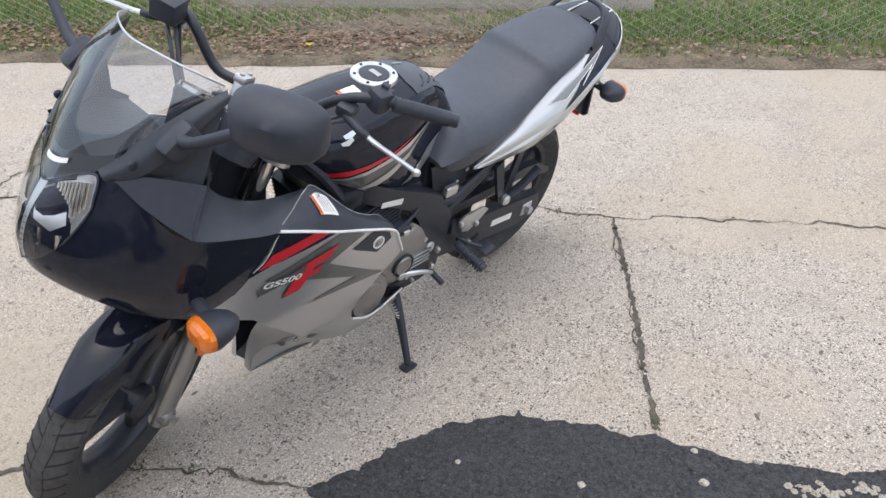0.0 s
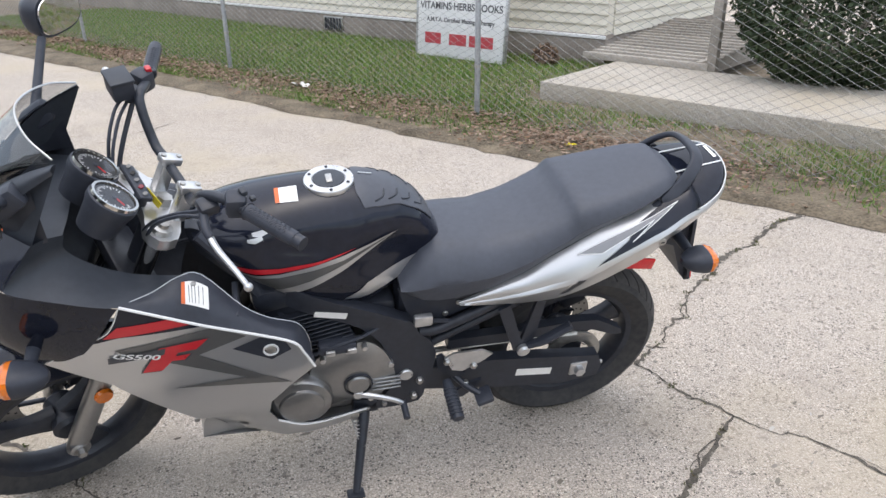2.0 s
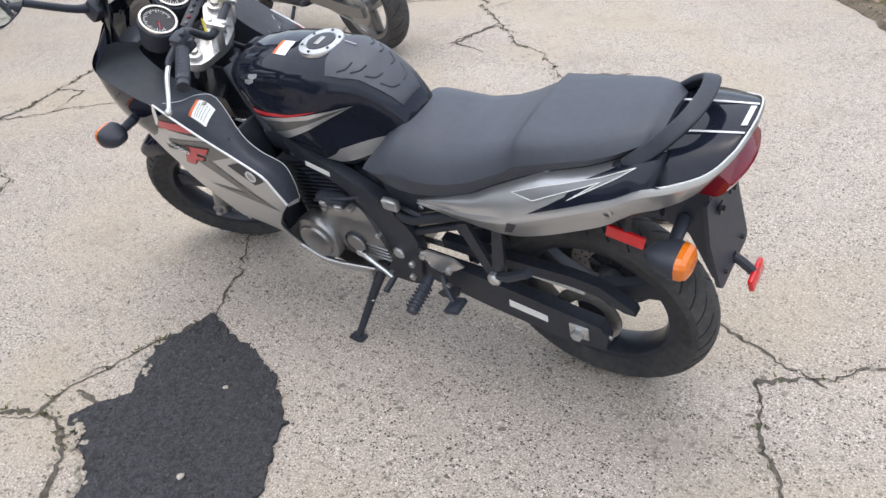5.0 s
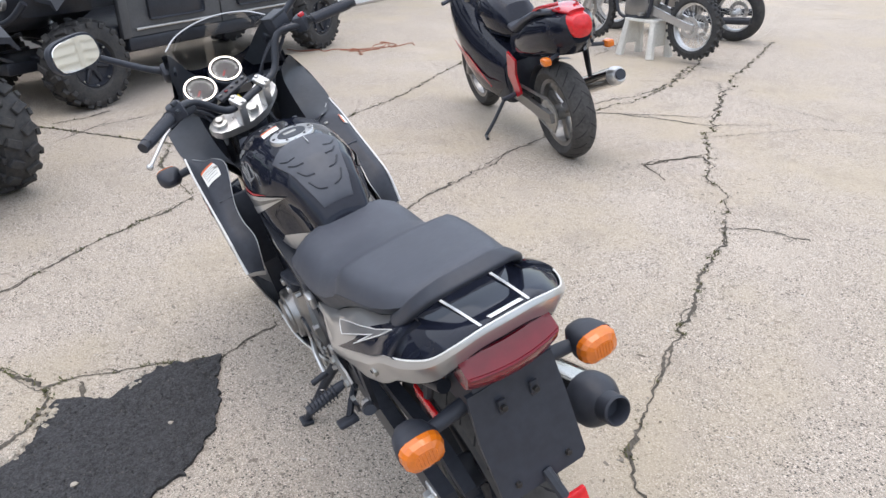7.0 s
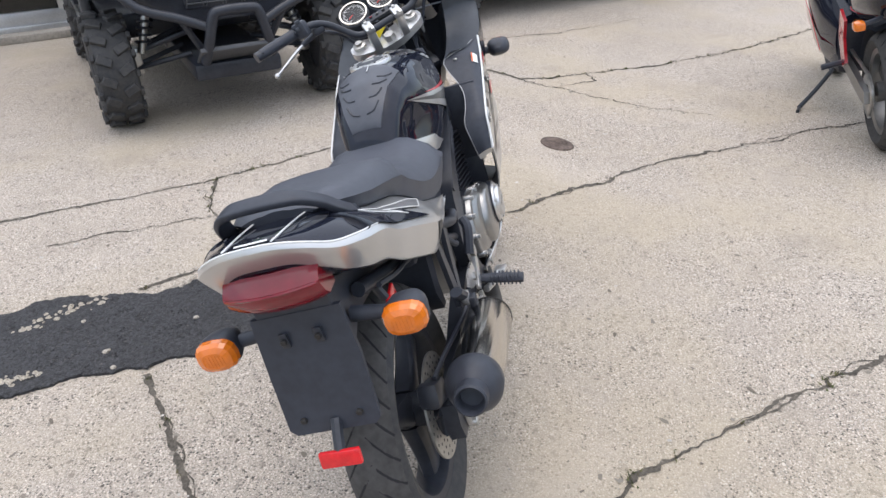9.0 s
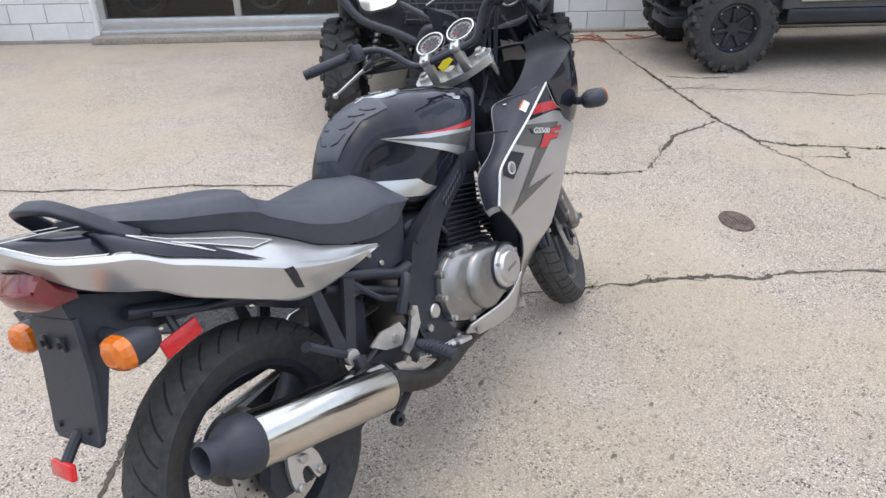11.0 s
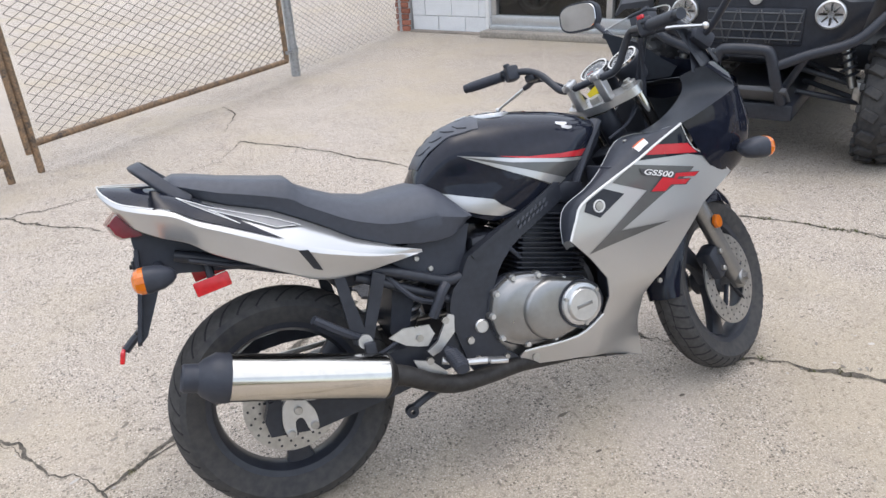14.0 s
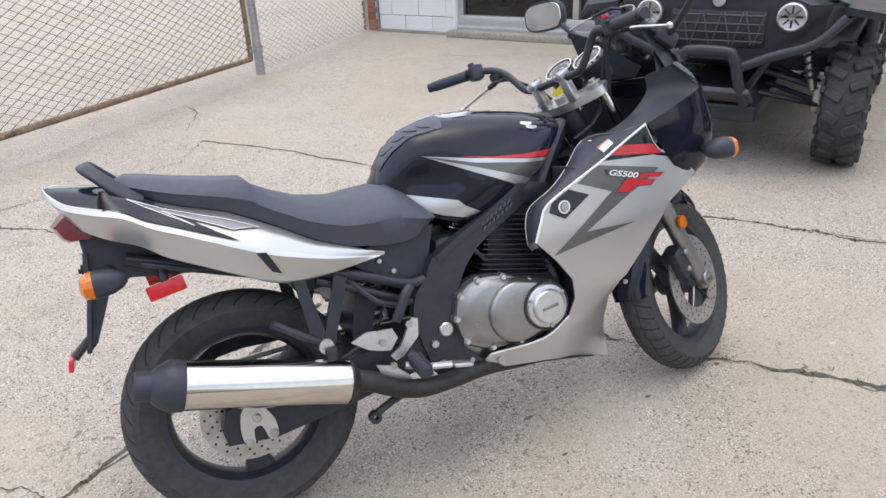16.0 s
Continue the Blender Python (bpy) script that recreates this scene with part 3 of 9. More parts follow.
CRACKS = [
    # joints and cracks round the motorcycle
    ([(-0.55, 0.16), (-0.23, 0.42), (0.04, 0.64), (0.41, 0.93)], 0.016, 0.006),
    ([(-0.55, 0.16), (-0.79, 0.43), (-1.0, 0.70), (-1.3, 1.15), (-1.9, 1.9)], 0.011, 0.02),
    ([(-0.55, 0.16), (-0.44, -0.04), (-0.38, -0.2)], 0.016, 0.015),
    ([(-0.38, -0.2), (-0.61, -0.41), (-1.12, -0.88), (-1.67, -1.24), (-2.2, -1.5)], 0.022, 0.02),
    ([(1.29, 0.26), (1.40, 0.12), (1.49, 0.01), (1.60, -0.11), (1.74, -0.24), (1.89, -0.4), (2.08, -0.65)], 0.018, 0.018),
    ([(2.08, -0.65), (2.3, -0.9), (2.79, -1.74), (2.95, -2.1), (3.4, -2.82)], 0.014, 0.02),
    ([(1.19, 0.42), (1.23, 0.34), (1.29, 0.26)], 0.020, 0.012),
    ([(1.20, 0.43), (1.22, 0.52), (1.26, 0.63), (1.27, 0.75), (1.30, 0.89), (1.29, 0.98), (1.38, 1.05), (1.48, 1.13), (1.62, 1.24), (1.95, 1.35)], 0.022, 0.010),
    ([(1.29, 0.98), (1.22, 0.97), (1.12, 1.01), (1.05, 1.06), (1.01, 1.10), (0.90, 1.22)], 0.022, 0.012),
    ([(1.27, 0.865), (1.22, 0.865), (1.16, 0.865)], 0.016, 0.006),
    ([(1.51, 1.22), (1.40, 1.45), (1.2, 1.8)], 0.010, 0.02),
    ([(1.95, 1.35), (1.76, 1.62), (1.57, 1.93), (0.99, 2.69), (0.50, 3.33), (0.22, 3.62)], 0.012, 0.015),
    ([(1.95, 1.35), (2.31, 0.98), (2.47, 0.81), (2.70, 0.53), (2.80, 0.36), (2.93, 0.23)], 0.019, 0.010),
    ([(2.93, 0.23), (3.17, 0.26), (3.45, 0.29), (3.72, 0.29), (4.08, 0.20)], 0.019, 0.012),
    ([(6.45, 2.21), (5.39, 1.32), (4.20, 0.29), (3.78, -0.13)], 0.018, 0.008),
    ([(3.78, -0.13), (3.95, -0.6), (4.14, -1.1), (4.6, -1.75), (5.42, -2.64), (6.4, -3.7)], 0.020, 0.02),
    ([(3.78, -0.13), (3.6, -0.35), (3.75, -0.65), (3.95, -0.6)], 0.012, 0.02),
    ([(3.6, -0.35), (3.2, -0.9), (3.05, -1.3)], 0.009, 0.02),
    ([(4.75, 0.72), (5.0, 0.25), (5.2, -0.4), (5.9, -1.3)], 0.010, 0.02),
    # towards the fence
    ([(0.10, -0.56), (0.41, -0.96), (0.65, -1.31), (1.05, -1.87), (1.22, -2.08)], 0.018, 0.016),
    ([(-0.55, -0.28), (-0.2, -0.42), (0.10, -0.56)], 0.008, 0.02),
    ([(1.22, -2.08), (1.54, -2.44), (1.84, -2.58), (2.15, -2.88), (2.80, -3.60), (3.80, -4.85), (4.98, -6.73)], 0.018, 0.025),
    ([(1.22, -2.08), (1.08, -2.22), (0.92, -2.33)], 0.009, 0.02),
    ([(2.15, -2.88), (2.17, -2.60), (2.17, -2.38), (1.9, -2.3)], 0.013, 0.015),
    ([(2.80, -3.60), (3.05, -3.3), (3.40, -2.82)], 0.010, 0.02),
    ([(3.40, -2.82), (3.54, -3.55), (4.10, -4.55), (4.6, -5.2)], 0.016, 0.02),
    ([(4.10, -4.55), (3.62, -4.5), (3.35, -4.2)], 0.010, 0.02),
    ([(2.43, -3.13), (2.25, -3.95), (1.72, -4.56)], 0.008, 0.02),
    ([(3.34, -4.04), (2.9, -4.25), (2.3, -4.3)], 0.008, 0.02),
    # towards the gate
    ([(0.22, 3.62), (0.04, 3.18), (-0.17, 3.12), (-0.6, 2.9), (-1.3, 2.75)], 0.012, 0.02),
    ([(0.20, 4.77), (0.27, 4.5), (0.14, 3.95)], 0.008, 0.015),
    ([(0.20, 4.77), (-0.26, 4.46)], 0.006, 0.015),
    ([(-0.66, 2.3), (-0.99, 2.55), (-1.23, 2.78)], 0.010, 0.02),
    ([(2.2, 6.8), (2.6, 5.9), (3.2, 5.2)], 0.005, 0.01),
    ([(3.3, 2.1), (4.1, 1.35), (4.71, 0.76), (5.0, 0.5)], 0.007, 0.008),
    ([(3.57, -2.84), (3.64, -3.28), (3.69, -3.69), (3.89, -4.18), (4.35, -4.82), (4.16, -5.01)], 0.016, 0.03),
    ([(3.45, -2.77), (3.26, -3.05), (2.8, -3.31), (2.62, -3.42), (2.43, -3.86)], 0.012, 0.02),
    ([(2.19, -2.35), (2.12, -2.82), (2.0, -2.75)], 0.014, 0.02),
    ([(4.19, -3.93), (3.89, -4.18), (3.49, -4.42), (3.19, -4.6)], 0.008, 0.02),
    ([(5.3, -4.37), (5.9, -5.25)], 0.012, 0.03),
    ([(5.08, 0.93), (5.14, 0.72), (5.3, 0.5)], 0.016, 0.02),
    ([(2.58, -1.44), (2.82, -1.82), (2.95, -2.1)], 0.014, 0.02),
]


def crack(pts, width, wob, seed):
    """A ragged strip with broken side strands and crumbled spots."""
    rng = random.Random(seed)
    path = jagged(pts, wob * 0.75, seed=seed)
    vs, fs = [], []
    def strip(line, w0, lift):
        base = len(vs)
        swell = 1.0
        for i, p in enumerate(line):
            d = (line[min(i + 1, len(line) - 1)] - line[max(i - 1, 0)]).normalized()
            s = Vector((-d.y, d.x))
            swell = max(0.35, min(2.2, swell + rng.gauss(0, 0.25)))
            a, b = w0 * swell * rng.uniform(0.10, 0.50), w0 * swell * rng.uniform(0.10, 0.50)
            vs.extend([(*(p + s * a), lift), (*(p - s * b), lift)])
            if i:
                k = base + 2 * i
                fs.append((k - 2, k - 1, k + 1, k))
    strip(path, width, 0.0025)
    i = 0
    while i < len(path) - 12:
        i += rng.randint(6, 26)
        n = rng.randint(5, 14)
        piece = path[i:i + n]
        if len(piece) > 3 and width > 0.007:
            sd = rng.choice((-1, 1)) * rng.uniform(0.6, 2.0) * width
            d = (piece[-1] - piece[0]).normalized()
            s = Vector((-d.y, d.x))
            strip([p + s * sd * math.sin(math.pi * (j + 0.4) / len(piece)) for j, p in enumerate(piece)], width * 0.35, 0.0021)
    return vs, fs


for i, (pts, width, wob) in enumerate(CRACKS):
    vs, fs = crack(pts, width, wob, 40 + i)
    tagged(joined("crack", vs, fs, M["crack"]), "dark dirt-filled crack in the worn concrete", "crack", kind="structure")

# weeds and moss in the wider cracks
rng = random.Random(5)
vs, fs = [], []
for i, (pts, width, wob) in enumerate(CRACKS):
    if width < 0.016:
        continue
    for p in jagged(pts, wob, seed=40 + i):
        if rng.random() > 0.16:
            continue
        for _ in range(rng.randint(4, 12)):
            c = Vector((p.x + rng.gauss(0, 0.010), p.y + rng.gauss(0, 0.010), 0.002))
            a, h = rng.uniform(0, 6.28), rng.uniform(0.004, 0.016)
            e = Vector((math.cos(a), math.sin(a), 0)) * 0.004
            k = len(vs)
            vs += [tuple(c - e), tuple(c + e), (c.x + rng.uniform(-.012, .012), c.y + rng.uniform(-.012, .012), h)]
            fs.append((k, k + 1, k + 2))
tagged(joined("crack_weeds", vs, fs, M["moss"]), "small weeds and moss growing in concrete cracks", "weeds", kind="stuff")

# loose grit and pebbles on the concrete
rng = random.Random(8)
vs, fs = [], []
for _ in range(2600):
    x, y = rng.gauss(0.7, 1.8), rng.gauss(0, 1.8)
    s = rng.uniform(0.0015, 0.0045)
    k = len(vs)
    vs += [(x + s * rng.uniform(.5, 1.3), y, 0), (x - s, y + s * rng.uniform(.5, 1.3), 0), (x - s * .6, y - s, 0), (x, y, s * rng.uniform(.8, 1.4))]
    fs += [(k, k + 1, k + 3), (k + 1, k + 2, k + 3), (k + 2, k, k + 3)]
M["grit"] = island_tint(mat("grit", (0.3, 0.28, 0.25), 0.9), [(0.10, 0.08, 0.06), (0.45, 0.42, 0.37), (0.30, 0.25, 0.2), (0.6, 0.57, 0.52)])
tagged(joined("grit", vs, fs, M["grit"]), "loose grit scattered over the concrete", "grit", kind="stuff")


# shallow chips and scabs knocked out of the worn surface
rng = random.Random(21)
vs, fs = [], []
for _ in range(3200):
    x, y = rng.gauss(0.6, 2.1), rng.gauss(-0.2, 2.1)
    if noise.noise((x * 0.9, y * 0.9, 5)) < rng.uniform(-0.5, 0.25):
        continue
    s, q, a0 = 0.003 + 0.015 * rng.random() ** 2.8, rng.uniform(0.2, 0.55), rng.gauss(0.6, 0.5)
    k = len(vs)
    for j in range(6):
        a, r = j * math.tau / 6, s * rng.uniform(0.6, 1.3)
        dx, dy = r * math.cos(a), r * q * math.sin(a)
        vs.append((x + dx * math.cos(a0) - dy * math.sin(a0), y + dx * math.sin(a0) + dy * math.cos(a0), 0.0014))
    fs.append(tuple(range(k, k + 6)))
for i, (pts, width, wob) in enumerate(CRACKS):
    for p in jagged(pts, wob * 0.75, seed=40 + i):
        if rng.random() > 22 * width:
            continue
        c, s = Vector((p.x + rng.gauss(0, 1.6 * width), p.y + rng.gauss(0, 1.6 * width))), rng.uniform(0.002, 0.010)
        k = len(vs)
        for j in range(5):
            a = j * math.tau / 5
            vs.append((c.x + s * rng.uniform(.5, 1.3) * math.cos(a), c.y + s * rng.uniform(.5, 1.3) * math.sin(a), 0.003))
        fs.append(tuple(range(k, k + 5)))
M["scab"] = island_tint(mat("concrete_chips", (0.2, 0.18, 0.15), 0.95), [(0.12, 0.10, 0.08), (0.20, 0.175, 0.145), (0.25, 0.225, 0.19), (0.17, 0.15, 0.12), (0.55, 0.52, 0.48)])
tagged(joined("surface_chips", vs, fs, M["scab"]), "shallow chips in the worn concrete surface", "chips", kind="stuff")


def asphalt_patch():
    rim = [(1.21, 0.40), (1.215, 0.47), (1.24, 0.56), (1.235, 0.62), (1.20, 0.67), (1.15, 0.74), (1.13, 0.81), (1.16, 0.87), (1.18, 0.94), (1.15, 0.965), (1.07, 0.99), (0.97, 1.03), (0.92, 1.06), (0.86, 1.14), (0.80, 1.5), (0.55, 1.75), (0.20, 1.65), (0.12, 1.46),
           (0.25, 1.34), (0.35, 1.18), (0.40, 1.04), (0.43, 0.94), (0.50, 0.86), (0.56, 0.73), (0.62, 0.61), (0.71, 0.56), (0.82, 0.50), (0.96, 0.465), (1.08, 0.455), (1.16, 0.42)]
    line = jagged(rim + [rim[0]], 0.011, seed=77)[:-1]
    rng2 = random.Random(3)
    bm = skin([tuple(p) for p in line], lambda x, y: Vector((x, y, 0.009 + 0.006 * noise.noise((x * 30, y * 30, 2)) + rng2.uniform(0, .002))), thick=0.02, step=0.035, inward=(0, 0, -1))
    ob = part("asphalt_patch", bm, M["asphalt"], smooth=False)
    tagged(ob, "black asphalt patch with ragged edges let into concrete", "asphalt patch", kind="structure")
    vs, fs = [], []
    raw = [tuple(p) for p in line]
    while len(vs) < 4 * 5200:
        x, y = rng2.uniform(0.05, 1.3), rng2.uniform(0.35, 1.8)
        if not inside((x, y), raw):
            continue
        s, a = rng2.uniform(0.003, 0.007), rng2.uniform(0, 6.28)
        k, z = len(vs), 0.008
        for j in range(3):
            vs.append((x + s * math.cos(a + j * 2.1), y + s * math.sin(a + j * 2.1), z))
        vs.append((x + rng2.uniform(-.002, .002), y + rng2.uniform(-.002, .002), z + s * rng2.uniform(.5, 1.1)))
        fs += [(k, k + 1, k + 3), (k + 1, k + 2, k + 3), (k + 2, k, k + 3)]
    M["chip"] = island_tint(mat("asphalt_chips", (0.05, 0.05, 0.05), 0.8), [(0.02, 0.02, 0.022), (0.045, 0.044, 0.046), (0.07, 0.07, 0.072), (0.03, 0.03, 0.03), (0.11, 0.105, 0.1)])
    tagged(joined("asphalt_chips", vs, fs, M["chip"]), "coarse stone chips of the asphalt patch", "asphalt", kind="stuff")


asphalt_patch()

# light concrete crumbs that broke off at the patch and small pebbles on it
rng = random.Random(12)
for cx, cy, s in ((0.5, 1.12, 0.013), (0.72, 0.9, 0.011), (0.42, 1.05, 0.010), (0.66, 1.3, 0.009), (0.88, 0.62, 0.008)):
    bm = bmesh.new()
    bmesh.ops.create_icosphere(bm, subdivisions=2, radius=s)
    for v in bm.verts:
        v.co *= 1 + 0.35 * noise.noise(v.co * (1.2 / s) + Vector((cx, cy, 0)) * 9)
        v.co.z *= 0.45
    ob = part("pebble", bm, M["slab"])
    ob.location = (cx, cy, 0.012)
    tagged(ob, "pale broken concrete pebble on black asphalt", "pebble", group="loose pebbles")

rng = random.Random(31)
vs, fs = [], []
for line in ([(1.21, 0.66), (1.16, 0.72)], [(1.14, 0.955), (1.06, 0.98)], [(0.98, 1.04), (0.93, 1.07)], [(0.80, 1.30), (0.70, 1.42), (0.58, 1.50)], [(0.20, 1.50), (0.30, 1.40), (0.36, 1.28)]):
    for q in jagged(line, 0.02, seed=9):
        for _ in range(3):
            c, r = Vector((q.x + rng.gauss(0, .014), q.y + rng.gauss(0, .014))), rng.uniform(0.003, 0.014)
            k = len(vs)
            for j in range(6):
                a = j * math.tau / 6
                vs.append((c.x + r * rng.uniform(.6, 1.2) * math.cos(a), c.y + r * rng.uniform(.6, 1.2) * math.sin(a), 0.012))
            vs.append((c.x, c.y, 0.014 + r * 0.5))
            fs += [(k + j, k + (j + 1) % 6, k + 6) for j in range(6)]
tagged(joined("concrete_crumbs", vs, fs, M["slab"]), "pale crumbled concrete along the asphalt patch", "rubble", kind="stuff")

# oval drain plate
drain = thing("drain_cover", "small rusty oval metal cover set into concrete", "drain cover", pose(2.53, -0.38, 0, 0, 0, 38))
part("plate", lathe([(0.001, 0.008), (0.07, 0.009), (0.088, 0.007), (0.092, 0.0)], 28, "Z"), M["drain"], drain).scale = (1.25, 0.8, 1)
bmx = None
for k in range(-3, 4):
    bmx = box((0.10, 0.006, 0.003), (0, k * 0.016, 0.0095), bm=bmx)
part("ribs", bmx, M["drain"], drain)


# ---- grass strip, fence and house ----
def edge_v(u):
    """Where the concrete ends towards the fence."""
    return -2.42 + 0.045 * u + 0.10 * noise.noise((u * 1.3, 4, 0)) + 0.05 * noise.noise((u * 5, 9, 0))


def soil_strip():
    us = np.arange(-7, 24, 0.14)
    vs, fs = [], []
    n = 36
    for u in us:
        e = edge_v(u)
        for k in range(n):
            t = k / (n - 1)
            v = e + (-9.5 - e) * t ** 1.6
            z = 0.004 + min(1, t * 16) * 0.03 + 0.018 * noise.noise((u * 3, v * 3, 0)) * min(1, t * 10)
            vs.append((u, v, z))
    for i in range(len(us) - 1):
        for k in range(n - 1):
            a = i * n + k
            fs.append((a, a + n, a + n + 1, a + 1))
    ob = joined("soil", vs, fs, M["soil"], smooth=True)
    ob.matrix_basis = SITE
    tagged(ob, "bare brown soil bank under thin grass", "soil", kind="structure")


soil_strip()


def blades(name, count, place, h0, h1, w, material, label, seed, cat="grass"):
    rg = np.random.default_rng(seed)
    vs, fs = [], []
    while len(fs) < count:
        p = place(rg)
        if p is None:
            continue
        u, v, z, hh = p
        a, h = rg.uniform(0, 6.28), rg.uniform(h0, h1) * hh
        dx, dy = math.cos(a) * w, math.sin(a) * w
        lx, ly = rg.normal(0, .45) * h, rg.normal(0, .45) * h
        k = len(vs)
        vs += [(u - dx, v - dy, z), (u + dx, v + dy, z), (u + lx, v + ly, z + h)]
        fs.append((k, k + 1, k + 2))
    ob = joined(name, vs, fs, material)
    ob.matrix_basis = SITE
    return tagged(ob, label, cat, kind="stuff")


def grass_place(rg):
    u = rg.uniform(-6, 15)
    v = -2.45 - 5.2 * rg.random() ** 1.25
    e = edge_v(u)
    if v > e - 0.15:
        return None
    if 2.9 > u > -0.95 and v < -3.88:
        return None
    green = max(0.0, min(1.0, (u - 2.6) / 0.8), min(1.0, (0.2 - u) / 0.8))
    lush = 0.30 + 0.8 * noise.noise((u * 0.8, v * 0.8, 3)) + (0.75 * green if v < -2.95 else -0.22 + 0.25 * green)
    if rg.random() > lush:
        return None
    return u, v, 0.03, 1.0 if v < -3.2 else 0.75


blades("grass", 220000, grass_place, 0.03, 0.085, 0.004, M["grass"], "short patchy green lawn with straw-coloured blades", 4)


def wall_foot(rg):
    u = rg.uniform(-0.2, 4.5)
    if rg.random() > 0.25 + 0.9 * noise.noise((u * 2.2, 3, 1)):
        return None
    return u, 6.72 + rg.normal(0, 0.025), 0.0, 0.6


blades("weeds", 5000, wall_foot, 0.02, 0.06, 0.004, M["moss"], "low weeds and moss along the foot of the block wall", 14, "weeds")


def leaf_litter():
    rg = np.random.default_rng(9)
    vs, fs = [], []
    n = 0
    while n < 17000:
        u = rg.uniform(-4, 15)
        v = rg.normal(-2.85, 0.22) if rg.random() < 0.85 else rg.uniform(-4.5, -2.5)
        if v > edge_v(u) + 0.03 or rg.random() > 0.55 + 0.8 * noise.noise((u * 1.2, v * 2, 7)):
            continue
        if u < 0.3 and rg.random() < 0.75:
            continue
        n += 1
        s, a, t = rg.uniform(0.011, 0.028), rg.uniform(0, 6.28), rg.uniform(-0.7, 0.7)
        z = 0.03 + rg.uniform(0.0, 0.05)
        c, d = math.cos(a), math.sin(a)
        k = len(vs)
        for x, y, zz in ((-1, 0, 0.2), (0, -0.5, 0), (1, 0, 0.35), (0, 0.5, 0.1)):
            vs.append((u + s * (x * c - y * d), v + s * (x * d + y * c), z + s * (zz + t * y)))
        fs += [(k, k + 1, k + 2), (k, k + 2, k + 3)]
    ob = joined("leaf_litter", vs, fs, M["leaf_dead"])
    ob.matrix_basis = SITE
    tagged(ob, "curled dead brown leaves gathered along the fence", "leaves", kind="stuff")


leaf_litter()


def chain_link(length, height, pitch=0.058, r=0.0016, z0=0.03):
    """Woven wire as zigzag bars: vertices and faces."""
    vs, fs = [], []
    h = pitch / 2
    rows = int(height / h)
    for i in range(int(length / pitch)):
        x0 = i * pitch
        last = None
        for k in range(rows + 1):
            x = x0 + (h if (k + i) % 2 else -h) * 1.02
            y = 0.003 * (1 if k % 2 else -1)
            z = z0 + k * h
            a = len(vs)
            vs += [(x - r, y, z), (x + r * .6, y - r, z), (x + r * .6, y + r, z)]
            if last is not None:
                for j in range(3):
                    fs.append((last + j, last + (j + 1) % 3, a + (j + 1) % 3, a + j))
            last = a
    return vs, fs


def yard_fence():
    fence = thing("chain_link_fence", "low galvanised chain-link fence on steel posts beside grass", "fence", SITE @ pose(0, -3.05, 0))
    vs, fs = chain_link(16.5, 1.10, r=0.0027)
    ob = joined("mesh_wire", [(x - 2.5, y, z) for x, y, z in vs], fs, M["wire"], fence)
    for u in (-0.48, 2.78, 6.42, 10.1, 13.7):
        bm = tube([(u, 0, 0), (u, 0, 1.18)], 0.024, 12, 1)
        disc(0.030, 0.02, "Z", (u, 0, 1.185), bm=bm)
        p = part("post", bm, M["galv"], fence)
        part("tie_band", ring_band(0.024, 0.028, 0.02, "Z", (u, 0, 0.45), 16), M["steel"], p)
    part("top_rail", tube([(-2.5, 0, 1.13), (14, 0, 1.13)], 0.018, 10, 1), M["galv"], fence)


yard_fence()


def leaning_sign():
    s = thing("yard_sign", "white painted board with black and red lettering standing on grass", "sign", SITE @ pose(4.78, -5.2, 0.05, -4, 0, 180))
    part("board", box((1.36, 0.03, 1.22), (0, 0, 0.61), 0.004), M["white_trim"], s)
    for x in (-0.69, 0.69):
        part("edge_strip", box((0.03, 0.045, 1.24), (x, 0, 0.62), 0.004), M["alu"], s)
    face = lambda x, z: pose(x, -0.0165, z, 90, 0, 0)
    words("VITAMINS·HERBS·BOOKS", 0.115, M["ink"], s, face(0.0, 0.60))
    words("A.M.T.A. Certified Massage Therapy", 0.072, M["ink"], s, face(0.0, 0.44))
    for x, w in ((-0.42, 0.26), (-0.02, 0.27), (0.34, 0.36)):
        part("number_bar", box((w, 0.003, 0.13), (x, -0.0168, 0.22)), M["ink_red"], s)
    part("upper_bar", box((1.0, 0.003, 0.10), (0, -0.0168, 0.82)), M["ink"], s)


leaning_sign()


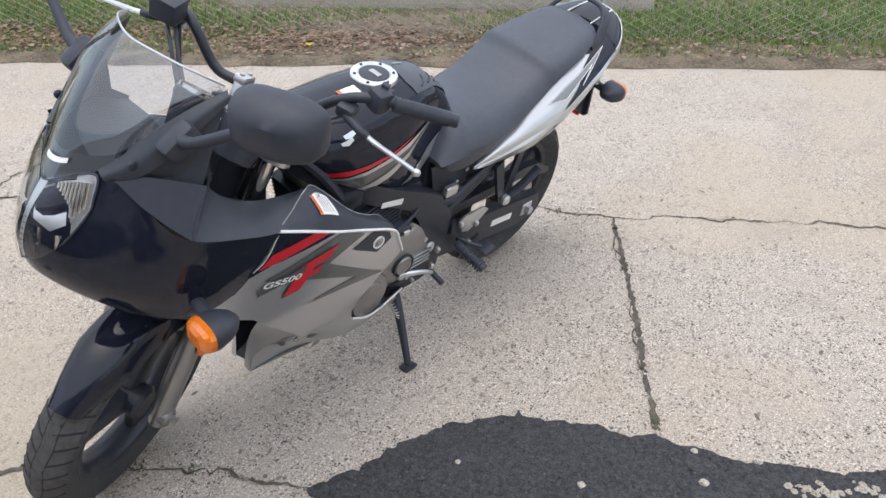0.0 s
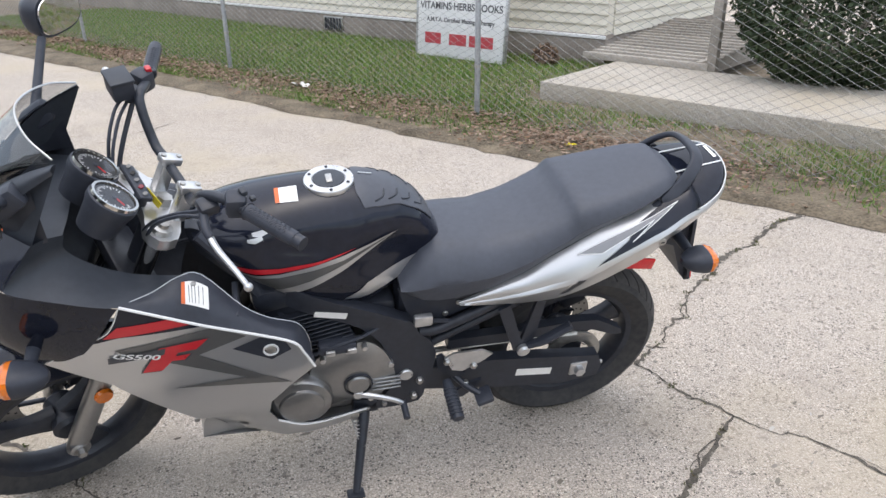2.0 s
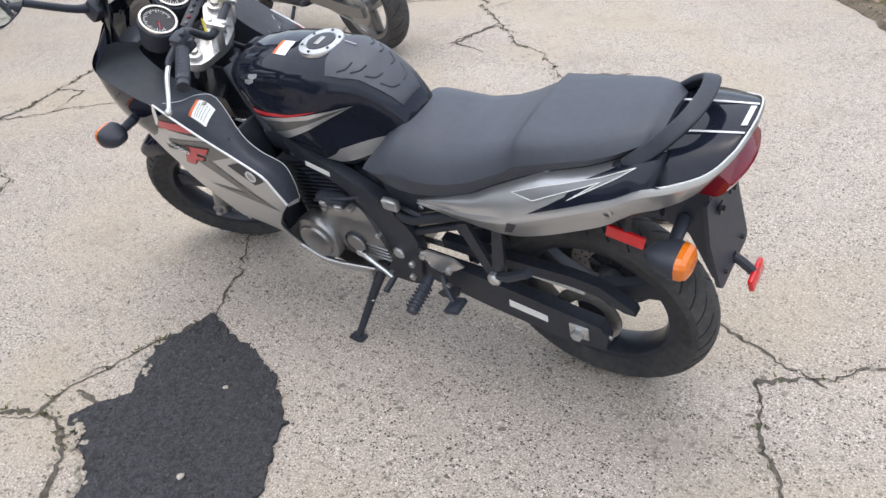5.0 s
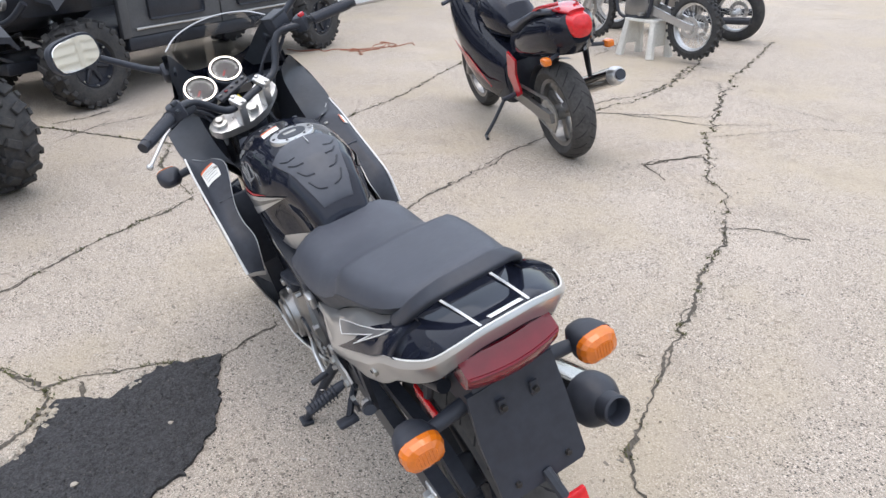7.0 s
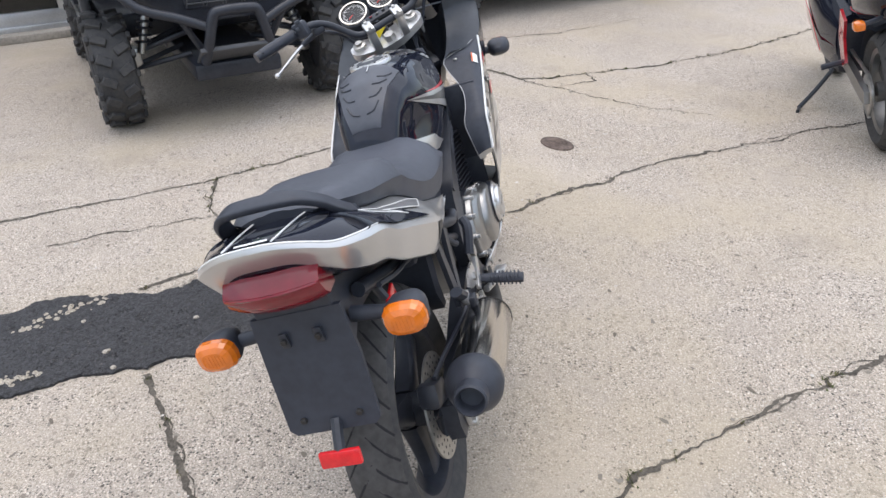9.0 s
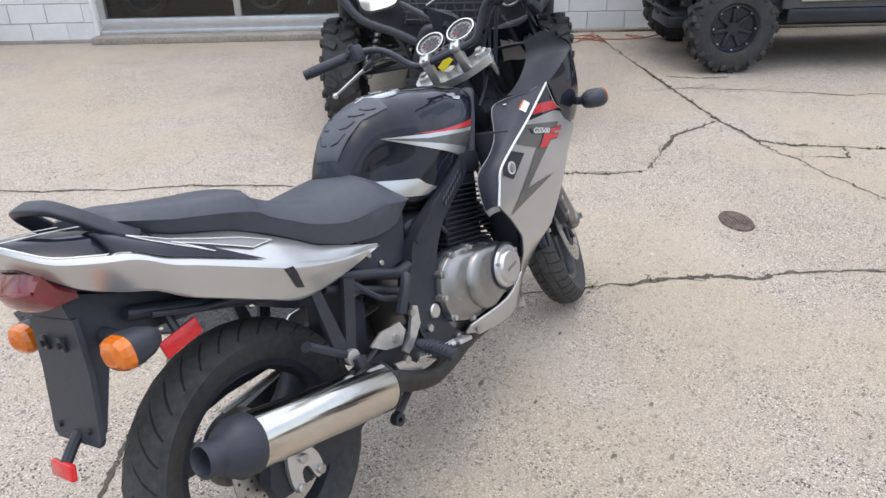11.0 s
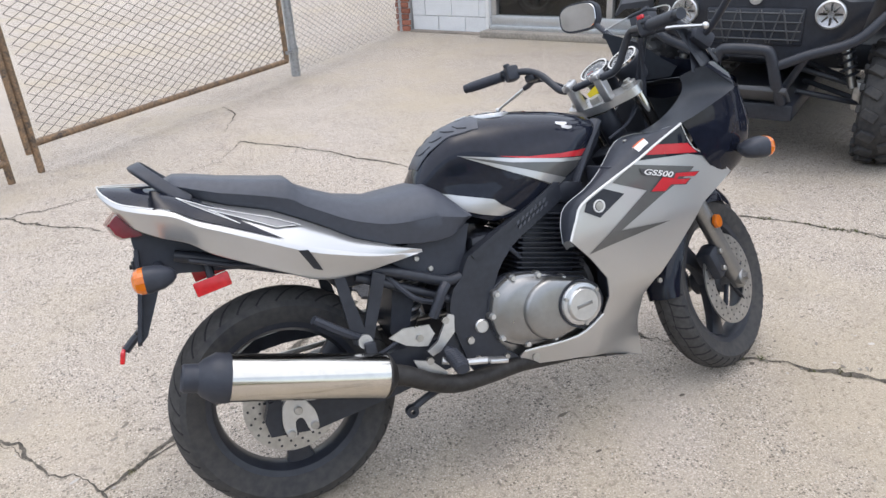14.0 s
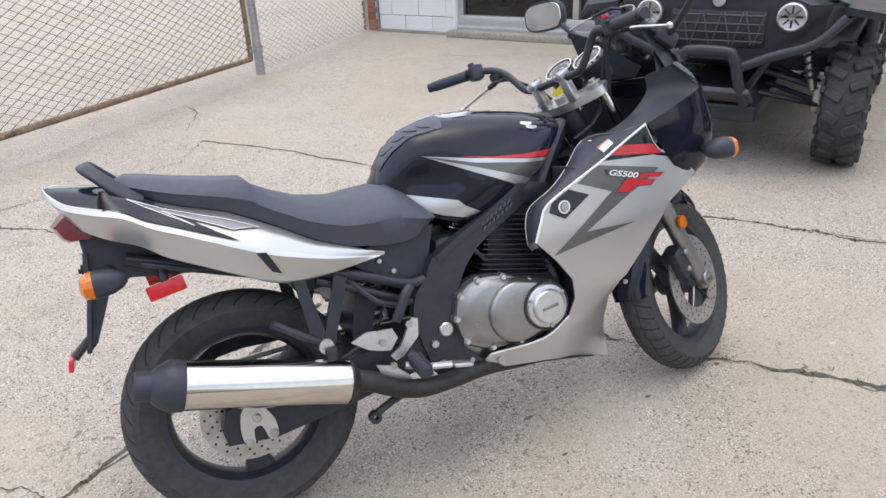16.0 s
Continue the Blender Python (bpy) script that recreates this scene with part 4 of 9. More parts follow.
def house():
    h = thing("house", "cream clapboard house on a grey block foundation", "house", SITE)
    part("foundation", box((14.0, 0.25, 0.42), (10.2, -6.05, 0.17), 0.004), M["foundation"], h)
    part("corner_foundation", box((0.25, 3.0, 0.42), (3.33, -7.68, 0.17), 0.004), M["foundation"], h)
    wall = part("wall", box((14.0, 0.12, 2.5), (10.2, -6.02, 1.63)), M["siding"], h)
    part("side_wall", box((0.12, 3.0, 2.5), (3.27, -7.62, 1.63)), M["siding"], h)
    # lapped boards, front and side
    def lap(length):
        bm = bmesh.new()
        ring = [(0.0, 0.0), (0.024, 0.0), (0.024, 0.012), (0.004, 0.125), (0.0, 0.125)]
        a = [bm.verts.new((-length / 2, -y, z)) for y, z in ring]
        b = [bm.verts.new((length / 2, -y, z)) for y, z in ring]
        for k in range(5):
            bm.faces.new((a[k], a[(k + 1) % 5], b[(k + 1) % 5], b[k]))
        bm.faces.new(a[::-1])
        bm.faces.new(b)
        bmesh.ops.recalc_face_normals(bm, faces=bm.faces[:])
        me = bpy.data.meshes.new("siding_board")
        bm.to_mesh(me)
        bm.free()
        me.materials.append(M["siding"])
        return me
    front, side = lap(14.0), lap(3.0)
    for k in range(14):
        o = new("siding_board", front)
        o.parent, o.matrix_basis = wall, pose(10.2, -5.955, 0.36 + k * 0.118, 0, 0, 180)
        o = new("siding_board", side)
        o.parent, o.matrix_basis = wall, pose(3.21, -7.6, 0.36 + k * 0.118, 0, 0, -90)
    v = part("vent", box((0.44, 0.03, 0.20), (7.9, -5.92, 0.20), 0.004), M["steel"], h, "rusty foundation vent grille")
    for k in range(6):
        part("slat", box((0.03, 0.02, 0.17), (7.73 + k * 0.066, -5.90, 0.20)), M["frame_black"], v)
    part("skirt_ledge", box((14.0, 0.05, 0.04), (10.2, -5.93, 0.35), 0.005), M["white_trim"], h)


house()


def entry_slab():
    s = thing("entry_slab", "raised pale concrete entrance slab beside the lawn", "concrete step", SITE)
    part("slab", box((3.0, 1.45, 0.22), (1.25, -4.67, 0.09), 0.012), M["slab"], s)
    part("slab_end", box((0.68, 3.7, 0.22), (-0.595, -5.79, 0.09), 0.012), M["slab"], s)


entry_slab()


def ramp():
    r = thing("wooden_ramp", "weathered grey wooden plank ramp with a kerb board", "ramp", SITE)
    me = None
    for k in range(16):
        bm = box((1.36, 0.135, 0.03), (0, 0, 0), 0.003)
        o = part("plank", bm, M["wood_grey"], r, smooth=False) if me is None else new("plank", me)
        me = o.data
        o.parent = r
        o.matrix_basis = pose(2.46, -5.48 - k * 0.142, 0.24 + k * 0.012, 5, 0, 0)
    part("kerb_board", box((1.4, 0.05, 0.07), (2.46, -5.40, 0.23), 0.004), M["wood_grey"], r)
    part("post", box((0.09, 0.09, 1.0), (1.74, -5.45, 0.55), 0.004), M["wood_grey"], r)
    part("bearer", box((0.06, 2.2, 0.16), (1.86, -6.5, 0.2), 0.004), M["wood_grey"], r)


ramp()


def shrub(name, at, size, count, seed, material, label):
    rg = np.random.default_rng(seed)
    t = thing(name, label, "shrub", SITE @ pose(*at))
    bm = bmesh.new()
    for k in range(7):
        a = k * 0.9
        tube([(0, 0, 0), (math.cos(a) * size[0] * .3, math.sin(a) * size[1] * .3, size[2] * .45), (math.cos(a) * size[0] * .6, math.sin(a) * size[1] * .6, size[2] * .85)], [0.03, 0.016, 0.006], 6, 3, bm)
    part("stems", bm, M["wood_grey"], t)
    vs, fs = [], []
    n = 0
    while n < count:
        d = rg.normal(size=3)
        d /= np.linalg.norm(d)
        q = 1 + 0.22 * noise.noise(tuple(d * 2.3)) + 0.12 * noise.noise(tuple(d * 6))
        rad = q * (0.72 + 0.30 * rg.random() ** 0.5)
        c = Vector((d[0] * size[0] * rad, d[1] * size[1] * rad, size[2] * 0.55 + d[2] * size[2] * 0.55 * rad))
        if c.z < 0.02:
            continue
        n += 1
        s = rg.uniform(0.02, 0.045)
        a = Vector(rg.normal(size=3)).normalized() * s
        b = Vector(rg.normal(size=3)).normalized() * s * 0.5
        k = len(vs)
        vs += [tuple(c - a), tuple(c + b), tuple(c + a), tuple(c - b)]
        fs += [(k, k + 1, k + 2), (k, k + 2, k + 3)]
    joined("crown", vs, fs, material, t)
    return t


shrub("evergreen_bush", (0.75, -5.55, 0.12), (0.80, 0.62, 1.15), 14000, 3, M["hedge"], "dense dark evergreen bush behind the concrete slab")
shrub("dry_bush", (3.75, -5.55, 0.02), (0.14, 0.12, 0.22), 700, 6, M["leaf_dead"], "small dry brown shrub against the foundation")

# crumpled plastic and a yellow wrapper among the leaves
def litter(at, s, material, label, seed):
    bm = bmesh.new()
    bmesh.ops.create_grid(bm, x_segments=9, y_segments=7, size=s)
    for v in bm.verts:
        v.co.z = s * 0.5 * (noise.noise((v.co.x / s * 1.6 + seed, v.co.y / s * 1.6, 1)) + 0.5)
        v.co.y *= 0.6
    ob = part("litter", bm, material, smooth=False)
    ob.matrix_basis = SITE @ pose(*at)
    tagged(ob, label, "litter")


litter((4.9, -2.86, 0.05), 0.09, M["white_plastic"], "crumpled clear plastic litter on dead leaves", 2)
litter((1.65, -2.72, 0.04), 0.04, M["yellow"], "small yellow wrapper on the soil", 5)


# ---- block building, shop window, gate ----
WV = 6.8
def building():
    b = thing("wall_north", "white painted concrete block shop wall with aluminium shop window", "wall", SITE, kind="structure")
    t = 0.2
    u0, u1, w0, w1 = -4.45, 12.0, -3.28, -0.30
    core = box((w0 - u0, t, 3.6), ((u0 + w0) / 2, WV + t / 2, 1.8))
    box((u1 - w1, t, 3.6), ((u1 + w1) / 2, WV + t / 2, 1.8), bm=core)
    box((w1 - w0, t, 1.0), ((w0 + w1) / 2, WV + t / 2, 3.1), bm=core)
    part("wall_core", core, M["mortar"], b, smooth=False)
    proto = box((0.392, 0.03, 0.192), (0, 0, 0), 0.004, seg=1)
    first = part("block", proto, M["block"], b, smooth=False)
    first.matrix_basis = pose(u0 + 0.2, WV - 0.004, 0.1)
    rest = bmesh.new()
    count = 0
    for row in range(18):
        z = 0.10 + row * 0.2
        k = 0
        u = u0 + (0.2 if row % 2 else 0.0)
        if row % 2:
            box((0.192, 0.03, 0.192), (u0 + 0.1, WV - 0.004, z), 0.0, bm=rest)
        while u + 0.4 <= u1:
            c = u + 0.2
            u += 0.4
            lo, hi = c - 0.2, c + 0.2
            if z < 2.6 and hi > w0 + 0.02 and lo < w1 - 0.02:
                if lo < w0 - 0.05:
                    box((w0 - lo - 0.004, 0.03, 0.192), ((lo + w0) / 2, WV - 0.004, z), bm=rest)
                elif hi > w1 + 0.05:
                    box((hi - w1 - 0.004, 0.03, 0.192), ((hi + w1) / 2, WV - 0.004, z), bm=rest)
                continue
            if row < 8 and c < 6:
                o = new("block", first.data)
                o.parent, o.matrix_basis = b, pose(c, WV - 0.004 + 0.002 * math.sin(c * 7 + row), z)
                count += 1
            else:
                box((0.392, 0.03, 0.192), (c, WV - 0.004, z), bm=rest)
    tagged(part("upper_blocks", rest, M["block"], b, smooth=False), kind="stuff")
    part("footing", box((u1 - u0, 0.10, 0.05), ((u0 + u1) / 2, WV - 0.05, 0.0), 0.006), M["foundation"], b)
    part("door_sill", box((w1 - w0 + 0.1, 0.26, 0.07), ((w0 + w1) / 2, WV - 0.10, 0.035), 0.008), M["wood_grey"], b, "worn timber sill")
    part("sill_step", box((w1 - w0, 0.12, 0.05), ((w0 + w1) / 2, WV - 0.0, 0.09), 0.006), M["alu"], b)
    part("downpipe", tube([(w0 - 0.04, WV - 0.03, 0), (w0 - 0.04, WV - 0.03, 3.2)], 0.028, 10, 1), M["white_trim"], b)

    win = thing("window_1", "aluminium-framed shop window with dark glass", "window", SITE, kind="structure")
    def bar(name, a, c):
        part(name, box((abs(a[1] - a[0]) , 0.09, abs(c[1] - c[0])), ((a[0] + a[1]) / 2, WV + 0.03, (c[0] + c[1]) / 2), 0.004), M["alu"], win)
    bar("bottom_rail", (w0, w1), (0.11, 0.23))
    bar("top_rail", (w0, w1), (2.5, 2.6))
    for x in (w0, -1.82, w1 - 0.07):
        bar("mullion", (x, x + 0.07), (0.23, 2.5))
    for a, c in ((w0 + .07, -1.82), (-1.75, w1 - .07)):
        part("pane", box((c - a, 0.008, 2.27), ((a + c) / 2, WV + 0.05, 1.365)), M["window"], win, smooth=False).visible_shadow = False
    # show room behind the glass, its dimness put into the near-black surface colour
    room = thing("wall_back", "interior walls of the shop, coloured near-black for a dim room", "wall", SITE, kind="structure")
    dark = mat("interior_dimness", (0.05, 0.05, 0.055), 0.8, var=0.2)
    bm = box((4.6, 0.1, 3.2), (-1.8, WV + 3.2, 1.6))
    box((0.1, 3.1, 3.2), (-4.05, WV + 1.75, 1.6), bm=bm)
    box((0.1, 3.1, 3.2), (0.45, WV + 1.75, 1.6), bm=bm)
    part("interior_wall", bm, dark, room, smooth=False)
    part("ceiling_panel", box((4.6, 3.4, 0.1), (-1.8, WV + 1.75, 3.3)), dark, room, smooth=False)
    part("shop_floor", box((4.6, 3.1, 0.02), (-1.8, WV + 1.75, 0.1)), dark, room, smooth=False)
    # brick pier at the end of the wall
    pier = thing("brick_pier", "red brick pier at the end of the block wall", "pier", SITE)
    part("core", box((0.20, 0.34, 3.0), (u0 - 0.13, WV + 0.12, 1.5)), M["mortar"], pier, smooth=False)
    bp = box((0.20, 0.04, 0.062), (0, 0, 0), 0.003, seg=1)
    b0 = part("brick", bp, M["brick"], pier, smooth=False)
    b0.matrix_basis = pose(u0 - 0.13, WV - 0.05, 0.035)
    for k in range(1, 30):
        o = new("brick", b0.data)
        o.parent, o.matrix_basis = pier, pose(u0 - 0.13 + (0.006 if k % 2 else -0.006), WV - 0.05, 0.035 + k * 0.073)


building()


def gate():
    # swing gate of pipe and woven wire, hung on the round post
    a, c = Vector((1.0, 5.71, 0)), Vector((-1.10, 3.62, 0))
    d = (c - a).normalized()
    yaw = math.degrees(math.atan2(d.y, d.x))
    L = (c - a).length
    g = thing("chain_link_gate", "open chain-link gate with a rusty pipe frame", "gate", pose(a.x, a.y, 0, 0, 0, yaw))
    part("bottom_pipe", tube([(0.12, 0, 0.17), (L, 0, 0.20)], 0.024, 10, 1), M["gate_rust"], g)
    part("top_pipe", tube([(0.12, 0, 1.75), (L, 0, 1.77)], 0.024, 10, 1), M["gate_rust"], g)
    part("hinge_stile", tube([(0.12, 0, 0.17), (0.12, 0, 1.75)], 0.024, 10, 1), M["gate_rust"], g)
    part("latch_stile", tube([(L, 0, 0.0), (L, 0, 1.8)], 0.024, 10, 1), M["gate_rust"], g)
    part("drop_rod", tube([(L + 0.05, 0, 0.14), (L + 0.05, 0, 1.6)], 0.02, 8, 1), M["gate_rust"], g)
    vs, fs = chain_link(L - 0.14, 1.56, z0=0.18, r=0.0040, pitch=0.062)
    joined("mesh_wire", [(x + 0.14, y, z) for x, y, z in vs], fs, M["gate_wire"], g)
    for z in (0.25, 1.5):
        part("hinge", box((0.16, 0.06, 0.03), (0.06, 0.0, z), 0.005), M["galv"], g)

    g2 = thing("chain_link_gate", "second open gate leaf with a rusty pipe frame", "gate", pose(c.x - 0.12, c.y - 0.12, 0, 0, 0, yaw + 6))
    part("bottom_pipe", tube([(0.06, 0, 0.14), (2.8, 0, 0.16)], 0.024, 10, 1), M["gate_rust"], g2)
    part("top_pipe", tube([(0.06, 0, 1.75), (2.8, 0, 1.77)], 0.024, 10, 1), M["gate_rust"], g2)
    for x in (0.06, 2.8):
        part("stile", tube([(x, 0, 0.0), (x, 0, 1.78)], 0.024, 10, 1), M["gate_rust"], g2)
    vs, fs = chain_link(2.7, 1.6, z0=0.15, r=0.0022, pitch=0.062)
    joined("mesh_wire", [(x + 0.08, y, z) for x, y, z in vs], fs, M["gate_rust"], g2)

    post = thing("gate_post", "round galvanised steel gate post set in concrete", "post", pose(a.x, a.y, 0))
    part("pipe", tube([(0, 0, 0), (0, 0, 2.1)], 0.045, 16, 1), M["galv"], post)
    part("collar", ring_band(0.045, 0.055, 0.05, "Z", (0, 0, 0.26), 20), M["galv"], post)
    e = SITE @ Vector((-4.62, WV - 0.02, 0))
    d2 = (e - a)
    f = thing("chain_link_fence", "chain-link fence panel between gate post and brick pier", "fence", pose(a.x, a.y, 0, 0, 0, math.degrees(math.atan2(d2.y, d2.x))))
    vs, fs = chain_link(d2.length, 1.9, r=0.0030)
    joined("mesh_wire", vs, fs, M["wire"], f)
    part("top_rail", tube([(0, 0, 1.95), (d2.length, 0, 1.95)], 0.02, 10, 1), M["galv"], f)
    part("end_post", tube([(d2.length - .03, 0, 0), (d2.length - .03, 0, 2.0)], 0.03, 10, 1), M["galv"], f)


gate()


def cord(pts, seed, n, spread, label):
    rg = random.Random(seed)
    path = []
    for a, b in zip(pts, pts[1:]):
        for k in range(n):
            t = k / n
            path.append((a[0] + (b[0] - a[0]) * t + rg.gauss(0, spread), a[1] + (b[1] - a[1]) * t + rg.gauss(0, spread), 0.008))
    ob = part("extension_cord", tube(path, 0.0048, 6, 4), M["orange_cord"])
    tagged(ob, label, "cord")


cord([(7.4, -1.7), (6.9, -2.1), (7.3, -2.7), (6.8, -2.2), (7.2, -2.2), (6.7, -3.0)], 3, 6, 0.12, "tangled orange extension cord lying on concrete")
cord([(5.7, 2.6), (6.2, 2.1), (6.5, 2.3), (5.9, 2.3), (6.4, 1.9), (6.9, 1.7)], 7, 5, 0.10, "reddish extension cord coiled beside the block wall")


# low buildings that close the yard on the open sides
M["far_wall"] = mat("far_buildings", (0.30, 0.29, 0.28), 0.9, var=0.35, scale=0.15, fine=1.2, bump=0.1, bscale=3, depth=0.02)
for name, x, y, w, d, h, turn in (("wall_east", 31, -14, 26, 8, 3.4, 62), ("wall_south", -20, -26, 34, 8, 3.8, -10), ("wall_west", -27, 8, 30, 8, 3.4, 75)):
    far = part(name, box((w, d, h), (0, 0, h / 2), 0.05), M["far_wall"], smooth=False)
    far.matrix_basis = pose(x, y, 0, 0, 0, turn)
    tagged(far, "plain low grey building across the yard", "building", kind="structure")


# ---- motorcycle ----
BIKE = Matrix.Translation((0.004, -0.010, 0.291)) @ pose(0, 0, 0, 0, 0, 1.6) @ pose(0, 0, 0, -15.5) @ Matrix.Translation((0, 0, -0.307))
bike = thing("motorcycle", "black and silver sport motorcycle leaning on its side stand", "motorcycle", BIKE)

AXIS, FOOT = Vector((-0.4305, 0, 0.9026)), Vector((1.55, 0, 0))
STEER = Matrix.Translation(FOOT) @ Matrix.Rotation(radians(25), 4, AXIS) @ Matrix.Translation(-FOOT)
LR = (1, -1)


def bp(name, bm, material, parent=bike, label="", steer=False, smooth=True):
    if steer:
        bm.transform(STEER)
    return part(name, bm, M[material], parent, label, smooth)


def flat(y):
    return lambda x, z: Vector((x, y, z))


def plate(outline, y, thick, material, name, parent=bike, label="", round_=0, step=0.03, bevel=0.0, steer=False):
    """A plate in the bike's length plane, from y inwards or outwards by thick."""
    bm = skin(outline, flat(y), thick, step, round_, inward=(0, -1, 0))
    return bp(name, bm, material, parent, label, steer)


# --- wheels ---
def tyre_profile(R, half, rim):
    pts = []
    for k in range(13):
        a = -1.25 + 2.5 * k / 12
        pts.append((R - half * 0.92 * (1 - math.cos(a)) * 1.02, half * math.sin(a) / math.sin(1.25)))
    return [(rim - 0.006, -half * 0.70), (rim + 0.012, -half * 0.86), (rim + 0.04, -half * 0.99)] + pts + [(rim + 0.04, half * 0.99), (rim + 0.012, half * 0.86), (rim - 0.006, half * 0.70)]


def ring_lathe(profile, seg, at):
    rings = [[Vector((r * math.cos(k * math.tau / seg), h, r * math.sin(k * math.tau / seg))) + Vector(at) for k in range(seg)] for r, h in profile]
    rings.append(rings[0])
    bm = loft(rings, cap=False)
    bmesh.ops.remove_doubles(bm, verts=bm.verts[:], dist=1e-6)
    return bm


def tread_grooves(R, half, at, n, style):
    """Cut lines of the tread as thin dark bars bedded in the crown."""
    bm = bmesh.new()
    def surf(a, lat):
        s = max(-1, min(1, lat / half))
        ang = math.asin(s * math.sin(1.25))
        r = R - half * 0.92 * (1 - math.cos(ang)) * 1.02 - 0.0036
        return Vector((r * math.cos(a), lat, r * math.sin(a))) + Vector(at)
    for i in range(n):
        a0 = i * math.tau / n
        for sgn in LR:
            o = a0 + (0.5 * math.tau / n if sgn > 0 else 0)
            if style == "slash":
                pts = [surf(o + t * 0.22, sgn * half * (0.10 + 0.75 * t)) for t in (0, 0.25, 0.5, 0.75, 1)]
            else:
                pts = [surf(o + t * 0.10, sgn * half * (0.06 + 0.86 * t)) for t in (0, 0.35, 0.7, 1)]
            tube(pts, [0.0041, 0.0047, 0.0046, 0.0043, 0.0039], 6, 2, bm)
    if style != "slash":
        for sgn in LR:
            tube([surf(k * math.tau / 60, half * (0.25 * sgn + 0.06 * math.sin(k * 1.57))) for k in range(61)], 0.0046, 6, 1, bm)
    return bm


def wheel(label, at, R, half, rim, disc_side, steer, name):
    hub_at = Vector(at)
    w = bp(name, ring_lathe([(rim - 0.022, -half * .62), (rim + 0.004, -half * .74), (rim + 0.010, -half * .66), (rim - 0.004, -half * .5), (rim - 0.020, -half * .2), (rim - 0.020, half * .2),
                             (rim - 0.004, half * .5), (rim + 0.010, half * .66), (rim + 0.004, half * .74), (rim - 0.022, half * .62), (rim - 0.034, half * .3), (rim - 0.034, -half * .3)], 64, at),
           "frame_black", bike, label, steer)
    t = bp("tyre", ring_lathe(tyre_profile(R, half, rim), 72, at), "rubber", w, "worn black rubber tyre", steer)
    crown = [(a, 0.0004) for a in np.linspace(-0.98, 0.98, 11)] + [(a, -0.004) for a in np.linspace(0.98, -0.98, 11)]
    bp("crown", ring_lathe([(R - half * 0.92 * (1 - math.cos(a)) * 1.02 + d, half * math.sin(a) / math.sin(1.25)) for a, d in crown], 72, at), "tread_dust", t, "dusty running surface", steer)
    bp("tread", tread_grooves(R, half, at, 34 if not steer else 44, "slash" if not steer else "block"), "groove", t, steer=steer)
    bp("hub", lathe([(0.01, -half * 1.0), (0.035, -half * 1.0), (0.045, -half * .8), (0.04, 0), (0.045, half * .8), (0.035, half * 1.0), (0.01, half * 1.0)], 28, "Y", at), "frame_black", w, steer=steer)
    for k in range(3):
        a = k * math.tau / 3 + (0.45 if not steer else 0.2)
        rings = []
        for j in range(7):
            u = j / 6
            r = 0.03 + (rim - 0.05) * u
            wd = 0.042 - 0.022 * math.sin(u * math.pi * 0.9) + 0.012 * u
            th = half * (0.42 - 0.12 * u)
            c, s = math.cos(a + 0.10 * u), math.sin(a + 0.10 * u)
            ring = []
            for q in range(12):
                an = q * math.tau / 12
                x, y = wd * math.copysign(abs(math.cos(an)) ** 0.6, math.cos(an)), th * math.copysign(abs(math.sin(an)) ** 0.6, math.sin(an))
                ring.append(hub_at + Vector((c * r - s * x, y, s * r + c * x)))
            rings.append(ring)
        bp("spoke", loft(rings), "frame_black", w, steer=steer)
    yd = disc_side * half * 1.12
    return w, yd


def brake_disc(parent, at, r0, r1, y, steer):
    c = Vector(at) + Vector((0, y, 0))
    d = bp("brake_disc", ring_band(r0, r1, 0.005, "Y", c, 56), "steel", parent, "drilled steel brake disc", steer)
    bm = bmesh.new()
    for k in range(60):
        a = k * math.tau / 60
        r = r0 + (r1 - r0) * (0.22 + 0.28 * (k % 3))
        disc(0.0036, 0.0066, "Y", c + Vector((r * math.cos(a), 0, r * math.sin(a))), 0.0004, 8, bm)
    tagged(bp("disc_holes", bm, "frame_black", d, steer=steer), kind="stuff")
    bm = bmesh.new()
    for k in range(5):
        a = k * math.tau / 5
        tube([c + Vector((0.03 * math.cos(a), 0, 0.03 * math.sin(a))), c + Vector((r0 * 1.04 * math.cos(a + .3), 0, r0 * 1.04 * math.sin(a + .3)))], 0.009, 8, 1, bm, flat=0.4)
    tagged(bp("carrier", bm, "frame_black", d, steer=steer), kind="stuff")


RW, FW = (0, 0, 0.307), (1.455, 0, 0.298)
rear, yd = wheel("black cast rear wheel", RW, 0.307, 0.067, 0.222, -1, False, "rear_wheel")
brake_disc(rear, RW, 0.072, 0.125, -0.082, False)
bp("sprocket", ring_band(0.055, 0.092, 0.007, "Y", (0, 0.082, 0.307), 44), "steel", rear, "oily rear sprocket")
front, yd = wheel("black cast front wheel", FW, 0.295, 0.056, 0.218, -1, True, "front_wheel")
brake_disc(front, FW, 0.095, 0.150, -0.070, True)

# rear caliper hanger and axle ends
cal = bp("rear_caliper", box((0.085, 0.05, 0.06), (-0.055, -0.095, 0.385), 0.012, Matrix.Rotation(radians(25), 4, "Y")), "frame_black")
bp("caliper_plate", skin([(0.03, 0.335), (-0.02, 0.345), (-0.035, 0.295), (-0.03, 0.255), (-0.008, 0.245), (-0.004, 0.285), (0.016, 0.29), (0.03, 0.25), (0.052, 0.258), (0.05, 0.30)], flat(-0.152), 0.012, 0.03, 3, inward=(0, 1, 0)), "alloy", cal)
for x, z in ((-0.02, 0.257), (0.042, 0.264), (0.008, 0.315)):
    bp("pin", disc(0.011, 0.014, "Y", (x, -0.155, z), 0.002, 16), "steel", cal)
